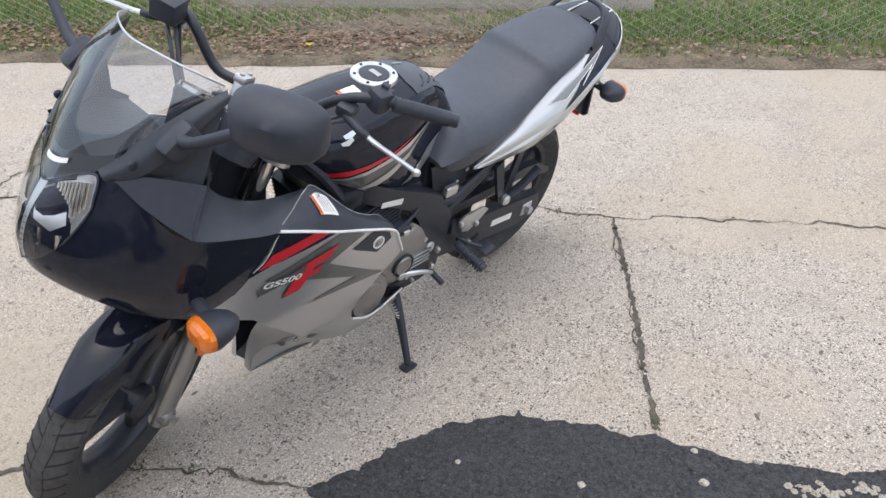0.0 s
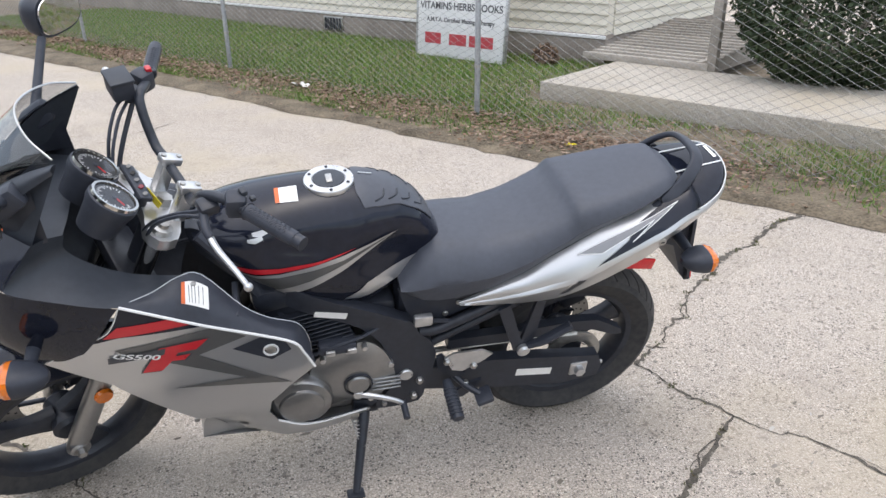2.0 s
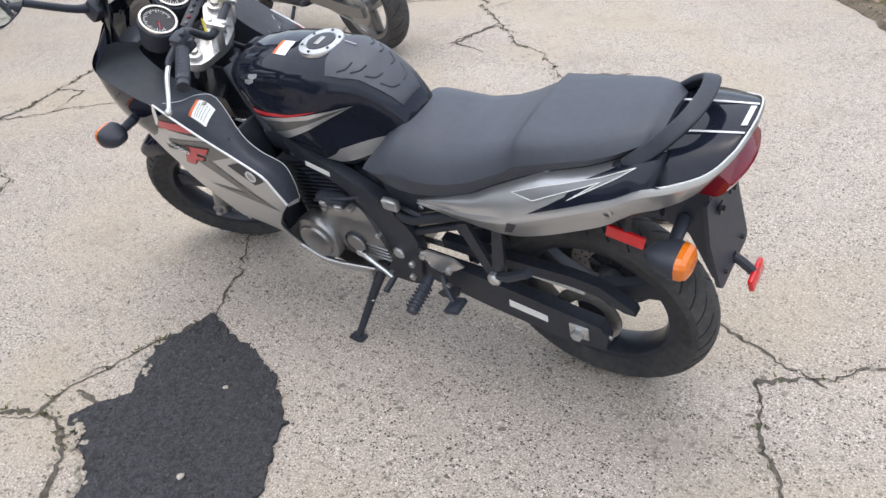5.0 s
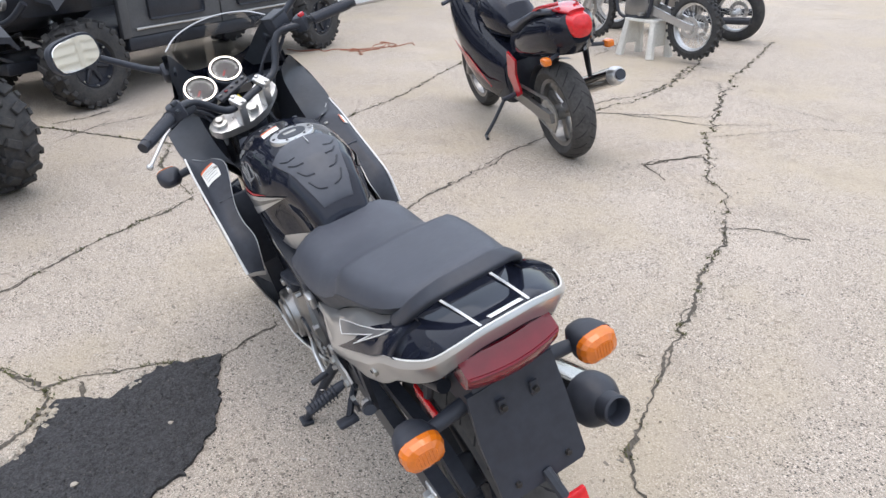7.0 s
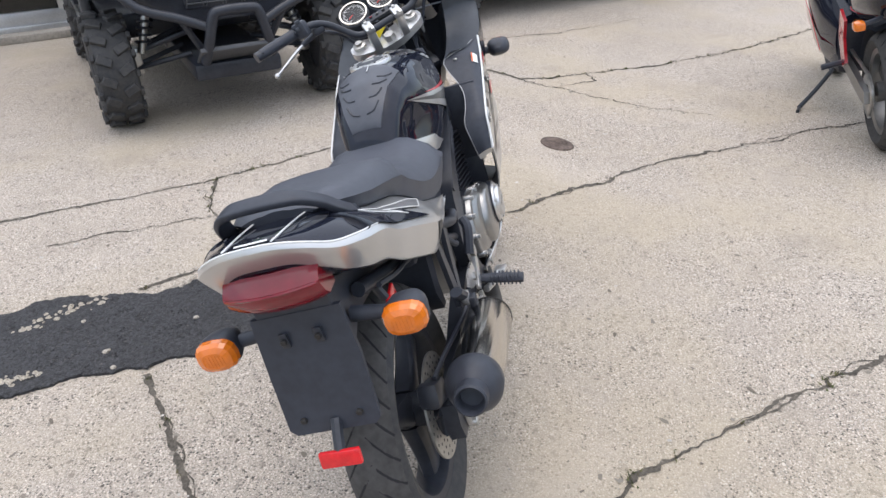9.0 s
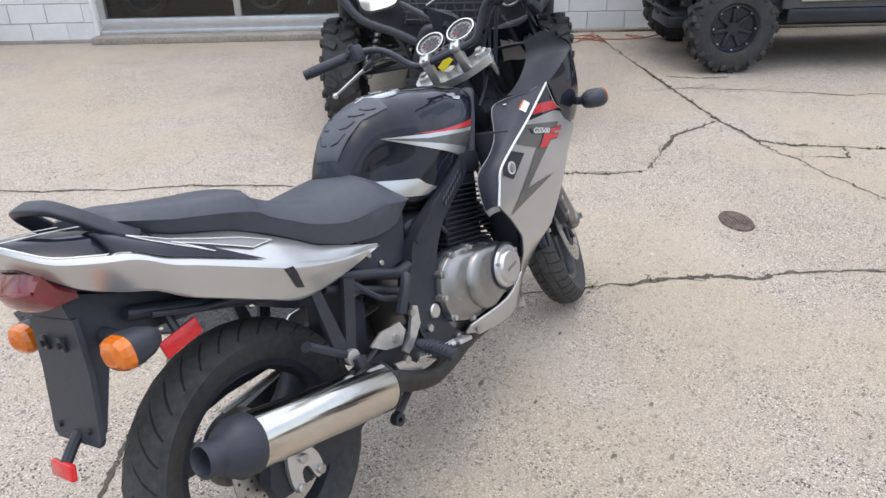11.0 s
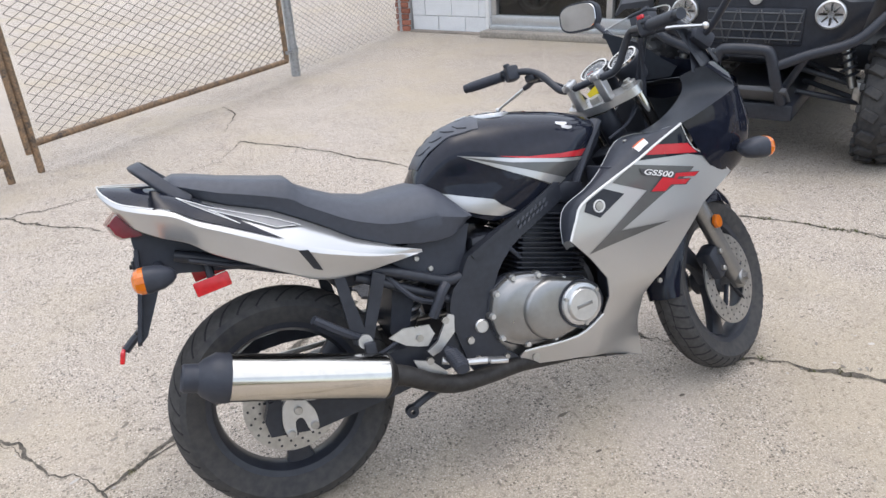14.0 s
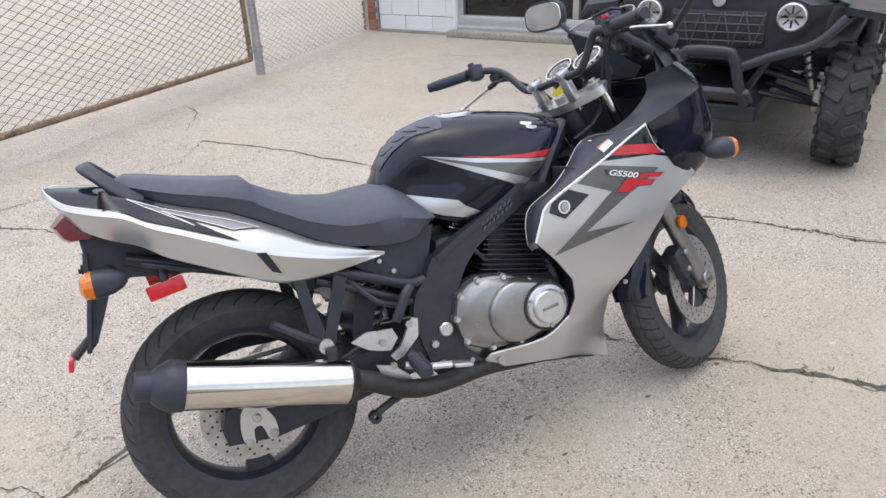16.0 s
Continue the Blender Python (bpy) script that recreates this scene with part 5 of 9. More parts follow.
bp("axle_nut", lathe([(0.004, -.012), (0.016, -.012), (0.018, 0), (0.016, .012), (0.004, .014)], 6, "Y", (0, 0.148, 0.302)), "alloy")
bp("axle_block", box((0.055, 0.012, 0.05), (0.0, 0.137, 0.302), 0.004), "alloy")

# --- swing arm, chain, guard ---
for s in LR:
    arm = bp("swing_arm", skin([(0.53, 0.40), (0.29, 0.395), (0.06, 0.362), (-0.06, 0.345), (-0.078, 0.30), (-0.07, 0.256), (0.05, 0.243), (0.28, 0.275), (0.53, 0.325)], flat(s * 0.138), 0.036, 0.05, 0, inward=(0, -s, 0)), "frame_black")
    if s > 0:
        bp("sticker", skin([(0.200, 0.338), (0.088, 0.322), (0.090, 0.296), (0.203, 0.312)], flat(0.1395), 0.0012, 0.05, inward=(0, -1, 0)), "sticker", arm, "white warning sticker")
        bp("adjuster", tube([(-0.085, 0.125, 0.30), (-0.06, 0.125, 0.30)], 0.006, 8, 1), "steel", arm)
bp("chain_upper", tube([(0.56, 0.075, 0.40), (0.3, 0.078, 0.405), (0.0, 0.082, 0.397)], 0.010, 6, 4, flat=0.8), "steel", label="greasy drive chain")
bp("chain_lower", tube([(0.56, 0.075, 0.31), (0.3, 0.078, 0.252), (0.0, 0.082, 0.217)], 0.010, 6, 4, flat=0.8), "steel", label="greasy drive chain")
bp("chain_guard", skin([(0.41, 0.465), (0.185, 0.462), (0.03, 0.470), (-0.05, 0.462), (-0.135, 0.41), (-0.14, 0.392), (-0.11, 0.392), (-0.04, 0.425), (0.03, 0.432), (0.2, 0.425), (0.41, 0.43)], flat(0.105), 0.03, 0.04, 0, inward=(0, -1, 0)), "frame_black")
bp("inner_mudguard", skin([(0.38, 0.50), (0.33, 0.56), (0.30, 0.43), (0.33, 0.36), (0.36, 0.36), (0.355, 0.43)], flat(0.075), 0.15, 0.05, 0, inward=(0, -1, 0)), "black_matte")
shock = bp("rear_shock", tube([(0.36, 0, 0.40), (0.44, 0, 0.62)], 0.03, 14, 1), "frame_black")
coil = [(0.36 + 0.08 * t + 0.038 * math.cos(t * 45) , 0.038 * math.sin(t * 45), 0.42 + 0.19 * t) for t in np.linspace(0, 1, 70)]
bp("coil", tube(coil, 0.006, 6, 1), "spring", shock)

# --- frame ---
SPAR = [(1.05, 0.900), (1.02, 0.905), (0.95, 0.852), (0.85, 0.776), (0.717, 0.698), (0.624, 0.653), (0.531, 0.604), (0.507, 0.556), (0.477, 0.527), (0.457, 0.474), (0.463, 0.407), (0.481, 0.337), (0.500, 0.283),
        (0.60, 0.274), (0.643, 0.286), (0.605, 0.319), (0.572, 0.385), (0.586, 0.475), (0.612, 0.542), (0.648, 0.588), (0.691, 0.624), (0.82, 0.694), (0.92, 0.752), (1.03, 0.838)]
for s in LR:
    def spar_y(x, z, s=s):
        return Vector((x, s * (0.150 - 0.10 * max(0, (x - 0.80) / 0.25) ** 1.3 if x > 0.8 else 0.150), z))
    fr = bp("frame_spar", skin(SPAR, spar_y, 0.034, 0.035, 2, inward=(0, -s, 0)), "frame_black")
    bp("spar_ridge", skin([(0.96, 0.860), (0.85, 0.778), (0.717, 0.700), (0.624, 0.655), (0.540, 0.608), (0.548, 0.594), (0.630, 0.638), (0.723, 0.684), (0.855, 0.760), (0.965, 0.840)], lambda x, z: spar_y(x, z) + Vector((0, s * 0.004, 0)), 0.006, 0.035, 0, inward=(0, -s, 0)), "frame_black", fr, "pressed edge of the frame spar")
    bp("pivot_cap", disc(0.020, 0.010, "Y", (0.540, s * 0.153, 0.405), 0.003, 20), "alloy", fr, "polished pivot cap")
    for x, z, r in ((0.50, 0.375, 0.011), (0.515, 0.315, 0.011), (0.60, 0.302, 0.008)):
        bp("bolt", lathe([(0.002, -.006), (r, -.006), (r, .004), (r * .7, .008), (0.002, .008)], 6, "Y", (x, s * 0.156, z)), "steel", fr)
    if s > 0:
        bp("sticker", skin([(0.775, 0.683), (0.695, 0.664), (0.70, 0.646), (0.78, 0.667)], flat(0.1515), 0.0012, 0.05, inward=(0, -1, 0)), "sticker", fr)
    else:
        for k in range(7):
            for r in range(2):
                x, z = 0.690 + 0.0145 * k - 0.004 * r, 0.648 + 0.0076 * k + 0.013 * r
                bp("label_bar", skin([(x, z), (x + 0.009, z + 0.0047), (x + 0.013, z + 0.0155), (x + 0.004, z + 0.0108)], flat(-0.1548), 0.001, 0.05, inward=(0, 1, 0)), "pad", fr)
    bp("subframe_rail", tube([(0.505, s * 0.135, 0.552), (0.455, s * 0.138, 0.553), (0.36, s * 0.137, 0.592), (0.25, s * 0.128, 0.63), (0.05, s * 0.115, 0.68), (-0.2, s * 0.09, 0.76)], 0.015, 10, 4), "frame_black")
    bp("subframe_stay", tube([(0.48, s * 0.13, 0.49), (0.36, s * 0.13, 0.55), (0.22, s * 0.13, 0.615)], 0.012, 10, 3), "frame_black")
    bp("under_seat_panel", skin([(0.535, 0.610), (0.560, 0.690), (0.46, 0.680), (0.36, 0.665), (0.30, 0.650), (0.36, 0.600), (0.455, 0.562), (0.51, 0.565)], flat(s * 0.118), 0.01, 0.04, 0, inward=(0, -s, 0)), "black_matte", label="plain black panel under the seat")
    for x, z in ((0.43, 0.590), (0.395, 0.625)):
        bp("panel_bolt", disc(0.008, 0.008, "Y", (x, s * 0.121, z), 0.002, 12), "steel", fr)
    # passenger peg bracket: a V of two flat bars
    br = bp("peg_bracket", skin([(0.160, 0.638), (0.186, 0.638), (0.214, 0.485), (0.262, 0.625), (0.294, 0.610), (0.232, 0.445), (0.205, 0.430), (0.180, 0.448)], flat(s * 0.160), 0.012, 0.04, 0, inward=(0, -s, 0)), "frame_black")
    bp("bracket_nut", lathe([(0.002, -.008), (0.019, -.008), (0.019, .004), (0.012, .010), (0.002, .010)], 18, "Y", (0.207, s * 0.170, 0.453)), "alloy", br)
    bp("folding_peg", tube([(0.195, s * 0.165, 0.465), (0.15, s * 0.178, 0.495), (0.085, s * 0.185, 0.545)], [0.012, 0.017, 0.016], 8, 3, flat=0.75), "black_matte", br, "folded rubber passenger peg")
    # rider peg, hanger and heel guard
    guard = [(0.271, 0.443), (0.313, 0.460), (0.384, 0.453), (0.396, 0.425), (0.372, 0.396), (0.345, 0.402), (0.313, 0.413)] if s < 0 else [(0.298, 0.460), (0.330, 0.481), (0.412, 0.482), (0.438, 0.466), (0.412, 0.416), (0.382, 0.407), (0.328, 0.436)]
    hg = bp("heel_guard", skin(guard, flat(s * 0.172), 0.006, 0.04, 0, inward=(0, -s, 0)), "alloy", label="brushed alloy heel guard")
    bp("hanger", skin([(0.368, 0.382), (0.400, 0.402), (0.440, 0.470), (0.457, 0.462), (0.451, 0.416), (0.404, 0.374), (0.380, 0.366)], flat(s * (0.176 if s < 0 else 0.160)), 0.010, 0.04, 0, inward=(0, -s, 0)), "alloy" if s < 0 else "frame_black", hg)
    bp("hanger_foot", skin([(0.325, 0.369), (0.374, 0.353), (0.415, 0.312), (0.405, 0.302), (0.375, 0.304), (0.338, 0.334)], flat(s * 0.178), 0.008, 0.04, 0, inward=(0, -s, 0)), "alloy" if s < 0 else "frame_black", hg)
    for x, z in ((0.43, 0.455), (0.37, 0.355), (0.352, 0.425)):
        bp("bolt", lathe([(0.002, -.006), (0.011, -.006), (0.011, .004), (0.006, .008), (0.002, .008)], 6, "Y", (x, s * 0.174, z)), "steel", hg)
    pg = bp("foot_peg", tube([(0.425, s * 0.170, 0.375), (0.425, s * 0.20, 0.368), (0.42, s * 0.29, 0.352)], [0.012, 0.017, 0.017], 10, 3, flat=0.8), "black_matte", label="ribbed rubber foot peg")
    for k in range(8):
        bp("rib", box((0.036, 0.004, 0.030), (0.423, s * (0.205 + k * 0.0105), 0.367 - k * 0.0018), 0.002, seg=1), "black_matte", pg)
bp("gear_lever", tube([(0.676, 0.172, 0.378), (0.622, 0.188, 0.372), (0.578, 0.193, 0.354), (0.553, 0.195, 0.336)], [0.010, 0.008, 0.007, 0.007], 8, 4), "alloy", label="alloy gear shift lever")
bp("lever_boss", disc(0.015, 0.02, "Y", (0.676, 0.172, 0.378), 0.004, 18), "alloy")
bp("gear_toe", tube([(0.553, 0.188, 0.336), (0.552, 0.240, 0.326)], 0.0095, 10, 1), "black_matte")
bp("brake_pedal", tube([(0.40, -0.185, 0.35), (0.46, -0.20, 0.335), (0.52, -0.205, 0.325)], [0.010, 0.009, 0.010], 8, 3), "alloy", label="alloy rear brake pedal")
bp("pedal_pad", box((0.055, 0.035, 0.012), (0.548, -0.21, 0.320), 0.004, Matrix.Rotation(radians(12), 4, "Y")), "alloy")
# centre stand tang under the pipe and left folding lever
bp("stand_tang", tube([(0.42, -0.12, 0.255), (0.36, -0.14, 0.247), (0.312, -0.15, 0.232)], 0.011, 8, 3), "frame_black")
bp("stand_loop", ring_lathe([(0.007, -.01), (0.017, -.01), (0.017, .01), (0.007, .01)], 16, (0.303, -0.152, 0.222)), "frame_black")
sl = bp("stand_lever", tube([(0.40, 0.15, 0.37), (0.37, 0.18, 0.352), (0.335, 0.205, 0.338)], 0.010, 8, 3), "frame_black")
bp("lever_pad", box((0.050, 0.055, 0.016), (0.326, 0.214, 0.338), 0.005, Matrix.Rotation(radians(20), 4, "Y")), "black_matte", sl)
# side stand, foot on the ground
stand = bp("side_stand", tube([(0.655, 0.135, 0.275), (0.668, 0.185, 0.225), (0.703, 0.290, 0.096)], [0.019, 0.015, 0.011], 12, 3), "frame_black", label="black steel side stand")
bp("stand_foot", box((0.050, 0.038, 0.012), (0.705, 0.292, 0.092), 0.005, Matrix.Rotation(radians(15.5), 4, "X")), "frame_black", stand)
bp("stand_bracket", box((0.075, 0.05, 0.06), (0.65, 0.125, 0.29), 0.010), "frame_black", stand)
sp = [(0.69 - 0.02 * t + 0.009 * math.cos(t * 60), 0.15 + 0.06 * t + 0.009 * math.sin(t * 60), 0.275 - 0.075 * t) for t in np.linspace(0, 1, 60)]
bp("return_spring", tube(sp, 0.0024, 5, 1), "steel", stand)

# --- engine ---
eng = bp("crankcase", box((0.36, 0.27, 0.22), (0.735, 0, 0.385), 0.035), "engine", label="grey cast alloy engine cases")
COVER = [(0.565, 0.43), (0.585, 0.49), (0.64, 0.525), (0.72, 0.518), (0.80, 0.49), (0.865, 0.468), (0.905, 0.425), (0.900, 0.360), (0.85, 0.325), (0.75, 0.318), (0.66, 0.322), (0.585, 0.36)]
def dome(cx, cz, y0, h, w):
    def f(x, z):
        d = math.hypot(x - cx, (z - cz) * 1.35) / w
        return Vector((x, y0 - h * max(0.0, 1 - d ** 4), z))
    return f
RIM = [(q.x, q.y) for q in smooth_path([(x, z, 0) for x, z in COVER + COVER[:1]], 4)][:-1]
def stepped(outline, cx, cz, steps):
    """A cast cover: the outline shrunk towards its middle, ring by ring, as it rises."""
    return loft([[Vector((cx + (x - cx) * k, y, cz + (z - cz) * k)) for x, z in outline] for k, y in steps])
bp("case_gasket", stepped(RIM, 0.735, 0.42, ((1.035, -0.125), (1.035, -0.146), (1.02, -0.150))), "frame_black", eng, "black gasket face")
bp("clutch_cover", stepped(RIM, 0.735, 0.42, ((1.0, -0.135), (1.0, -0.166), (0.985, -0.170), (0.93, -0.1715), (0.88, -0.176), (0.82, -0.183), (0.72, -0.187))), "engine", eng)
c1, r1, c2, r2 = 0.742, 0.088, 0.825, 0.068
lean = math.acos((r1 - r2) / (c2 - c1))
POD = [(c1 + r1 * math.cos(a), 0.413 + r1 * math.sin(a)) for a in np.linspace(lean, math.tau - lean, 26)] + [(c2 + r2 * math.cos(a), 0.413 + r2 * math.sin(a)) for a in np.linspace(-lean, lean, 18)]
bp("cover_boss", stepped(POD, 0.775, 0.413, ((1.04, -0.168), (1.0, -0.184), (0.985, -0.194), (0.955, -0.200), (0.90, -0.2035), (0.6, -0.2055))), "engine", eng)
cap = lathe([(0.002, -.024), (0.044, -.024), (0.048, -.020), (0.050, -.014), (0.060, -.012), (0.065, -0.004), (0.066, .02)], 40, "Y", (0.825, -0.205, 0.413))
bp("round_cover", cap, "alloy", eng, "round polished clutch cover cap")
for i, (x, z) in enumerate(COVER):
    c = Vector((0.735, 0.42))
    p = Vector((x, z)) + (c - Vector((x, z))).normalized() * 0.004
    bp("bolt_lug", lathe([(0.002, -.001), (0.0105, -.001), (0.0115, .002), (0.0115, .02), (0.002, .02)], 14, "Y", (p.x, -0.170, p.y)), "engine", eng)
    bp("cover_bolt", lathe([(0.002, -.008), (0.007, -.008), (0.007, .006), (0.002, .006)], 8, "Y", (p.x, -0.172, p.y)), "alloy", eng)
for k in range(3):
    a = 0.6 + k * math.tau / 3
    bp("cap_bolt", lathe([(0.002, -.006), (0.006, -.006), (0.006, .004), (0.002, .004)], 6, "Y", (0.825 + 0.057 * math.cos(a), -0.217, 0.413 + 0.057 * math.sin(a))), "steel", eng)
for k, y in ((1.045, -0.1695),):
    bp("cover_joint", tube([(0.775 + (x - 0.775) * k, y - 0.002, 0.413 + (z - 0.413) * k) for x, z in POD + POD[:1]], 0.0022, 6, 1), "frame_black", eng)
bp("cap_joint", ring_band(0.0655, 0.0695, 0.016, "Y", (0.825, -0.203, 0.413), 44), "frame_black", eng)
bp("rim_joint", tube([(0.735 + (x - 0.735) * 1.012, -0.152, 0.42 + (z - 0.42) * 1.012) for x, z in RIM + RIM[:1]], 0.0030, 6, 1), "frame_black", eng)
bp("maker_bar", box((0.050, 0.002, 0.010), (0.825, -0.2295, 0.413), 0.0006, Matrix.Rotation(radians(-8), 4, "Y")), "engine", eng)
# left side: generator cover, sprocket cover
bp("generator_cover", lathe([(0.080, -.03), (0.083, .012), (0.078, .022), (0.060, .026), (0.058, .034), (0.052, .037), (0.002, .037)], 44, "Y", (0.828, 0.168, 0.392)), "engine", eng, "round ribbed generator cover")
bp("sprocket_cover", skin([(0.57, 0.39), (0.578, 0.46), (0.605, 0.52), (0.65, 0.552), (0.71, 0.548), (0.77, 0.525), (0.80, 0.47), (0.78, 0.38), (0.77, 0.325), (0.70, 0.335), (0.62, 0.345)], dome(0.68, 0.44, 0.150, -0.022, 0.15), 0.03, 0.02, 3, inward=(0, -1, 0)), "engine", eng)
bp("shaft_boss", disc(0.032, 0.012, "Y", (0.675, 0.175, 0.42), 0.004, 28), "engine", eng)
for k in range(4):
    bp("cover_rib", box((0.085, 0.008, 0.006), (0.600, 0.172, 0.385 + k * 0.014), 0.002, seg=1), "engine", eng)
for x, z in ((0.70, 0.545), (0.655, 0.548), (0.585, 0.47), (0.578, 0.40), (0.765, 0.52), (0.64, 0.345)):
    bp("cover_bolt", lathe([(0.002, -.006), (0.008, -.006), (0.008, .010), (0.002, .010)], 6, "Y", (x, 0.160, z)), "alloy", eng)
bp("starter_cover", box((0.10, 0.05, 0.035), (0.725, 0.150, 0.560), 0.010), "black_matte", eng)
for x in (0.745, 0.690):
    bp("cable_clip", box((0.024, 0.012, 0.016), (x, 0.176, 0.556), 0.003), "alloy", eng)
bp("engine_wire", tube([(0.79, 0.165, 0.545), (0.73, 0.172, 0.578), (0.66, 0.160, 0.585), (0.60, 0.14, 0.60)], 0.005, 6, 4), "black_matte", eng)
bp("shaft_ring", ring_band(0.036, 0.039, 0.012, "Y", (0.675, 0.173, 0.42), 32), "frame_black", eng)
# finned cylinders leaning forward
tilt = pose(0.775, 0, 0.50, 0, 12, 0)
cyl = bp("cylinder_block", box((0.17, 0.25, 0.22), (0, 0, 0.10), 0.01, bm=None), "frame_black")
cyl.matrix_basis = tilt
fin = box((0.215, 0.292, 0.0035), (0, 0, 0), 0.001, seg=1)
fme = None
for k in range(13):
    if fme is None:
        o = bp("fin", fin, "frame_black", cyl, smooth=False)
        fme = o.data
    else:
        o = new("fin", fme)
        o.parent = cyl
    o.location = (0, 0, 0.005 + k * 0.014)
bp("cylinder_head", box((0.20, 0.28, 0.07), (0, 0, 0.235), 0.02), "frame_black", cyl)
bp("carburettor_bank", box((0.12, 0.22, 0.09), (0.62, 0, 0.605), 0.025), "frame_black")
bp("air_box", box((0.20, 0.20, 0.17), (0.46, 0, 0.64), 0.03), "black_matte")
bp("battery_box", box((0.20, 0.19, 0.16), (0.27, 0, 0.66), 0.02), "black_matte")
bp("sump", box((0.30, 0.20, 0.06), (0.75, 0, 0.265), 0.02), "engine", eng)
# hoses and cables low on both sides
for pts, r in (([(0.42, -0.14, 0.50), (0.36, -0.15, 0.53), (0.30, -0.13, 0.60)], 0.008), ([(0.52, 0.12, 0.57), (0.45, 0.14, 0.585), (0.40, 0.13, 0.56)], 0.007),
               ([(0.70, -0.13, 0.56), (0.66, -0.145, 0.60), (0.63, -0.13, 0.64)], 0.007), ([(0.40, -0.17, 0.47), (0.43, -0.18, 0.53), (0.45, -0.17, 0.55)], 0.014),
               ([(0.30, -0.165, 0.43), (0.22, -0.15, 0.40), (0.05, -0.12, 0.41), (-0.05, -0.11, 0.42)], 0.006), ([(0.90, 0.10, 0.72), (0.82, 0.13, 0.62), (0.76, 0.12, 0.56)], 0.010)):
    bp("hose", tube(pts, r, 8, 4), "black_matte")
bp("fuel_tap", box((0.05, 0.02, 0.035), (0.50, 0.155, 0.61), 0.006), "alloy", label="alloy fuel tap")

# --- exhaust ---
d = Vector((0.395, 0.02, -0.112)).normalized()
q0 = Vector((-0.150, -0.225, 0.470))
rotq = d.to_track_quat("Z", "Y").to_matrix().to_4x4()
def along(profile, seg=36):
    own = loft([[Vector((max(r, 1e-4) * math.cos(k * math.tau / seg), max(r, 1e-4) * math.sin(k * math.tau / seg), h)) for k in range(seg)] for r, h in profile])
    own.transform(Matrix.Translation(q0) @ rotq)
    return own
sil = bp("silencer", along([(0.050, -0.004), (0.0575, 0.0), (0.0575, 0.395), (0.054, 0.408), (0.03, 0.412)]), "chrome", label="polished steel exhaust silencer")
bp("end_cap", along([(0.058, 0.012), (0.0595, 0.008), (0.0595, -0.022), (0.052, -0.036), (0.044, -0.050), (0.034, -0.060), (0.033, -0.092), (0.029, -0.096), (0.026, -0.090), (0.024, -0.06), (0.002, -0.058)]), "black_matte", sil, "black conical silencer end cap")
bp("front_band", along([(0.0580, 0.400), (0.0580, 0.404), (0.05, 0.412), (0.028, 0.43)]), "pewter", sil)
bp("hanger_lug", box((0.03, 0.02, 0.04), (0.215, -0.185, 0.432), 0.006), "frame_black", sil)
bp("exhaust_pipe", tube([(0.235, -0.208, 0.362), (0.29, -0.206, 0.345), (0.36, -0.200, 0.305), (0.44, -0.185, 0.275), (0.55, -0.165, 0.268), (0.65, -0.14, 0.262), (0.85, -0.10, 0.235), (1.02, -0.06, 0.25), (1.05, -0.05, 0.40), (0.93, -0.05, 0.60)], [0.030, 0.027, 0.025, 0.025, 0.025, 0.024, 0.022, 0.02, 0.02, 0.02], 14, 5), "pewter", label="black exhaust collector pipe")
bp("left_header", tube([(0.80, 0.06, 0.24), (1.0, 0.06, 0.25), (1.05, 0.055, 0.40), (0.93, 0.05, 0.60)], 0.02, 12, 5), "pewter")

# --- seat ---
ST = [  # x, top, lower edge, half width at the edge, at the shoulder
    (-0.192, 0.940, 0.922, 0.070, 0.040), (-0.165, 0.950, 0.905, 0.100, 0.075), (-0.12, 0.942, 0.882, 0.122, 0.098), (-0.06, 0.927, 0.858, 0.136, 0.112), (0.04, 0.908, 0.826, 0.148, 0.125),
    (0.098, 0.899, 0.797, 0.152, 0.130), (0.122, 0.874, 0.784, 0.153, 0.124), (0.17, 0.849, 0.756, 0.155, 0.120), (0.23, 0.824, 0.718, 0.158, 0.118), (0.32, 0.806, 0.680, 0.162, 0.112),
    (0.41, 0.812, 0.664, 0.165, 0.108), (0.46, 0.815, 0.662, 0.164, 0.105), (0.50, 0.790, 0.666, 0.160, 0.110), (0.535, 0.752, 0.684, 0.154, 0.118), (0.560, 0.722, 0.706, 0.148, 0.130)]
def seat_ring(x, zt, zb, wb, ws):
    ring = []
    prof = [(wb * 0.84, zb + 0.002), (wb - 0.015, zb + 0.005), (wb - 0.006, zb + (zt - zb) * 0.22), (wb + 0.003, zb + (zt - zb) * 0.46), (wb * 0.94 + ws * 0.06, zb + (zt - zb) * 0.56), (ws + (wb - ws) * 0.50, zb + (zt - zb) * 0.80), (ws * 0.95, zb + (zt - zb) * 0.95), (ws * 0.70, zt - 0.001), (ws * 0.35, zt + 0.002), (0, zt + 0.003)]
    left = [Vector((x, y, z)) for y, z in prof]
    right = [Vector((x, -y, z)) for y, z in prof[-2::-1]]
    return left + right
dense = []
for a, b in zip(ST, ST[1:]):
    for k in range(3):
        dense.append([a[i] + (b[i] - a[i]) * k / 3 for i in range(5)])
dense.append(ST[-1])
seat = bp("seat", loft([seat_ring(*r) for r in dense]), "vinyl", label="black vinyl dual seat with raised pillion")
for s in LR:
    bp("seam", tube([(x, s * (wb + 0.0030), zb + (zt - zb) * 0.47) for x, zt, zb, wb, ws in ST[3:12]], 0.0007, 5, 3), "black_matte", seat)

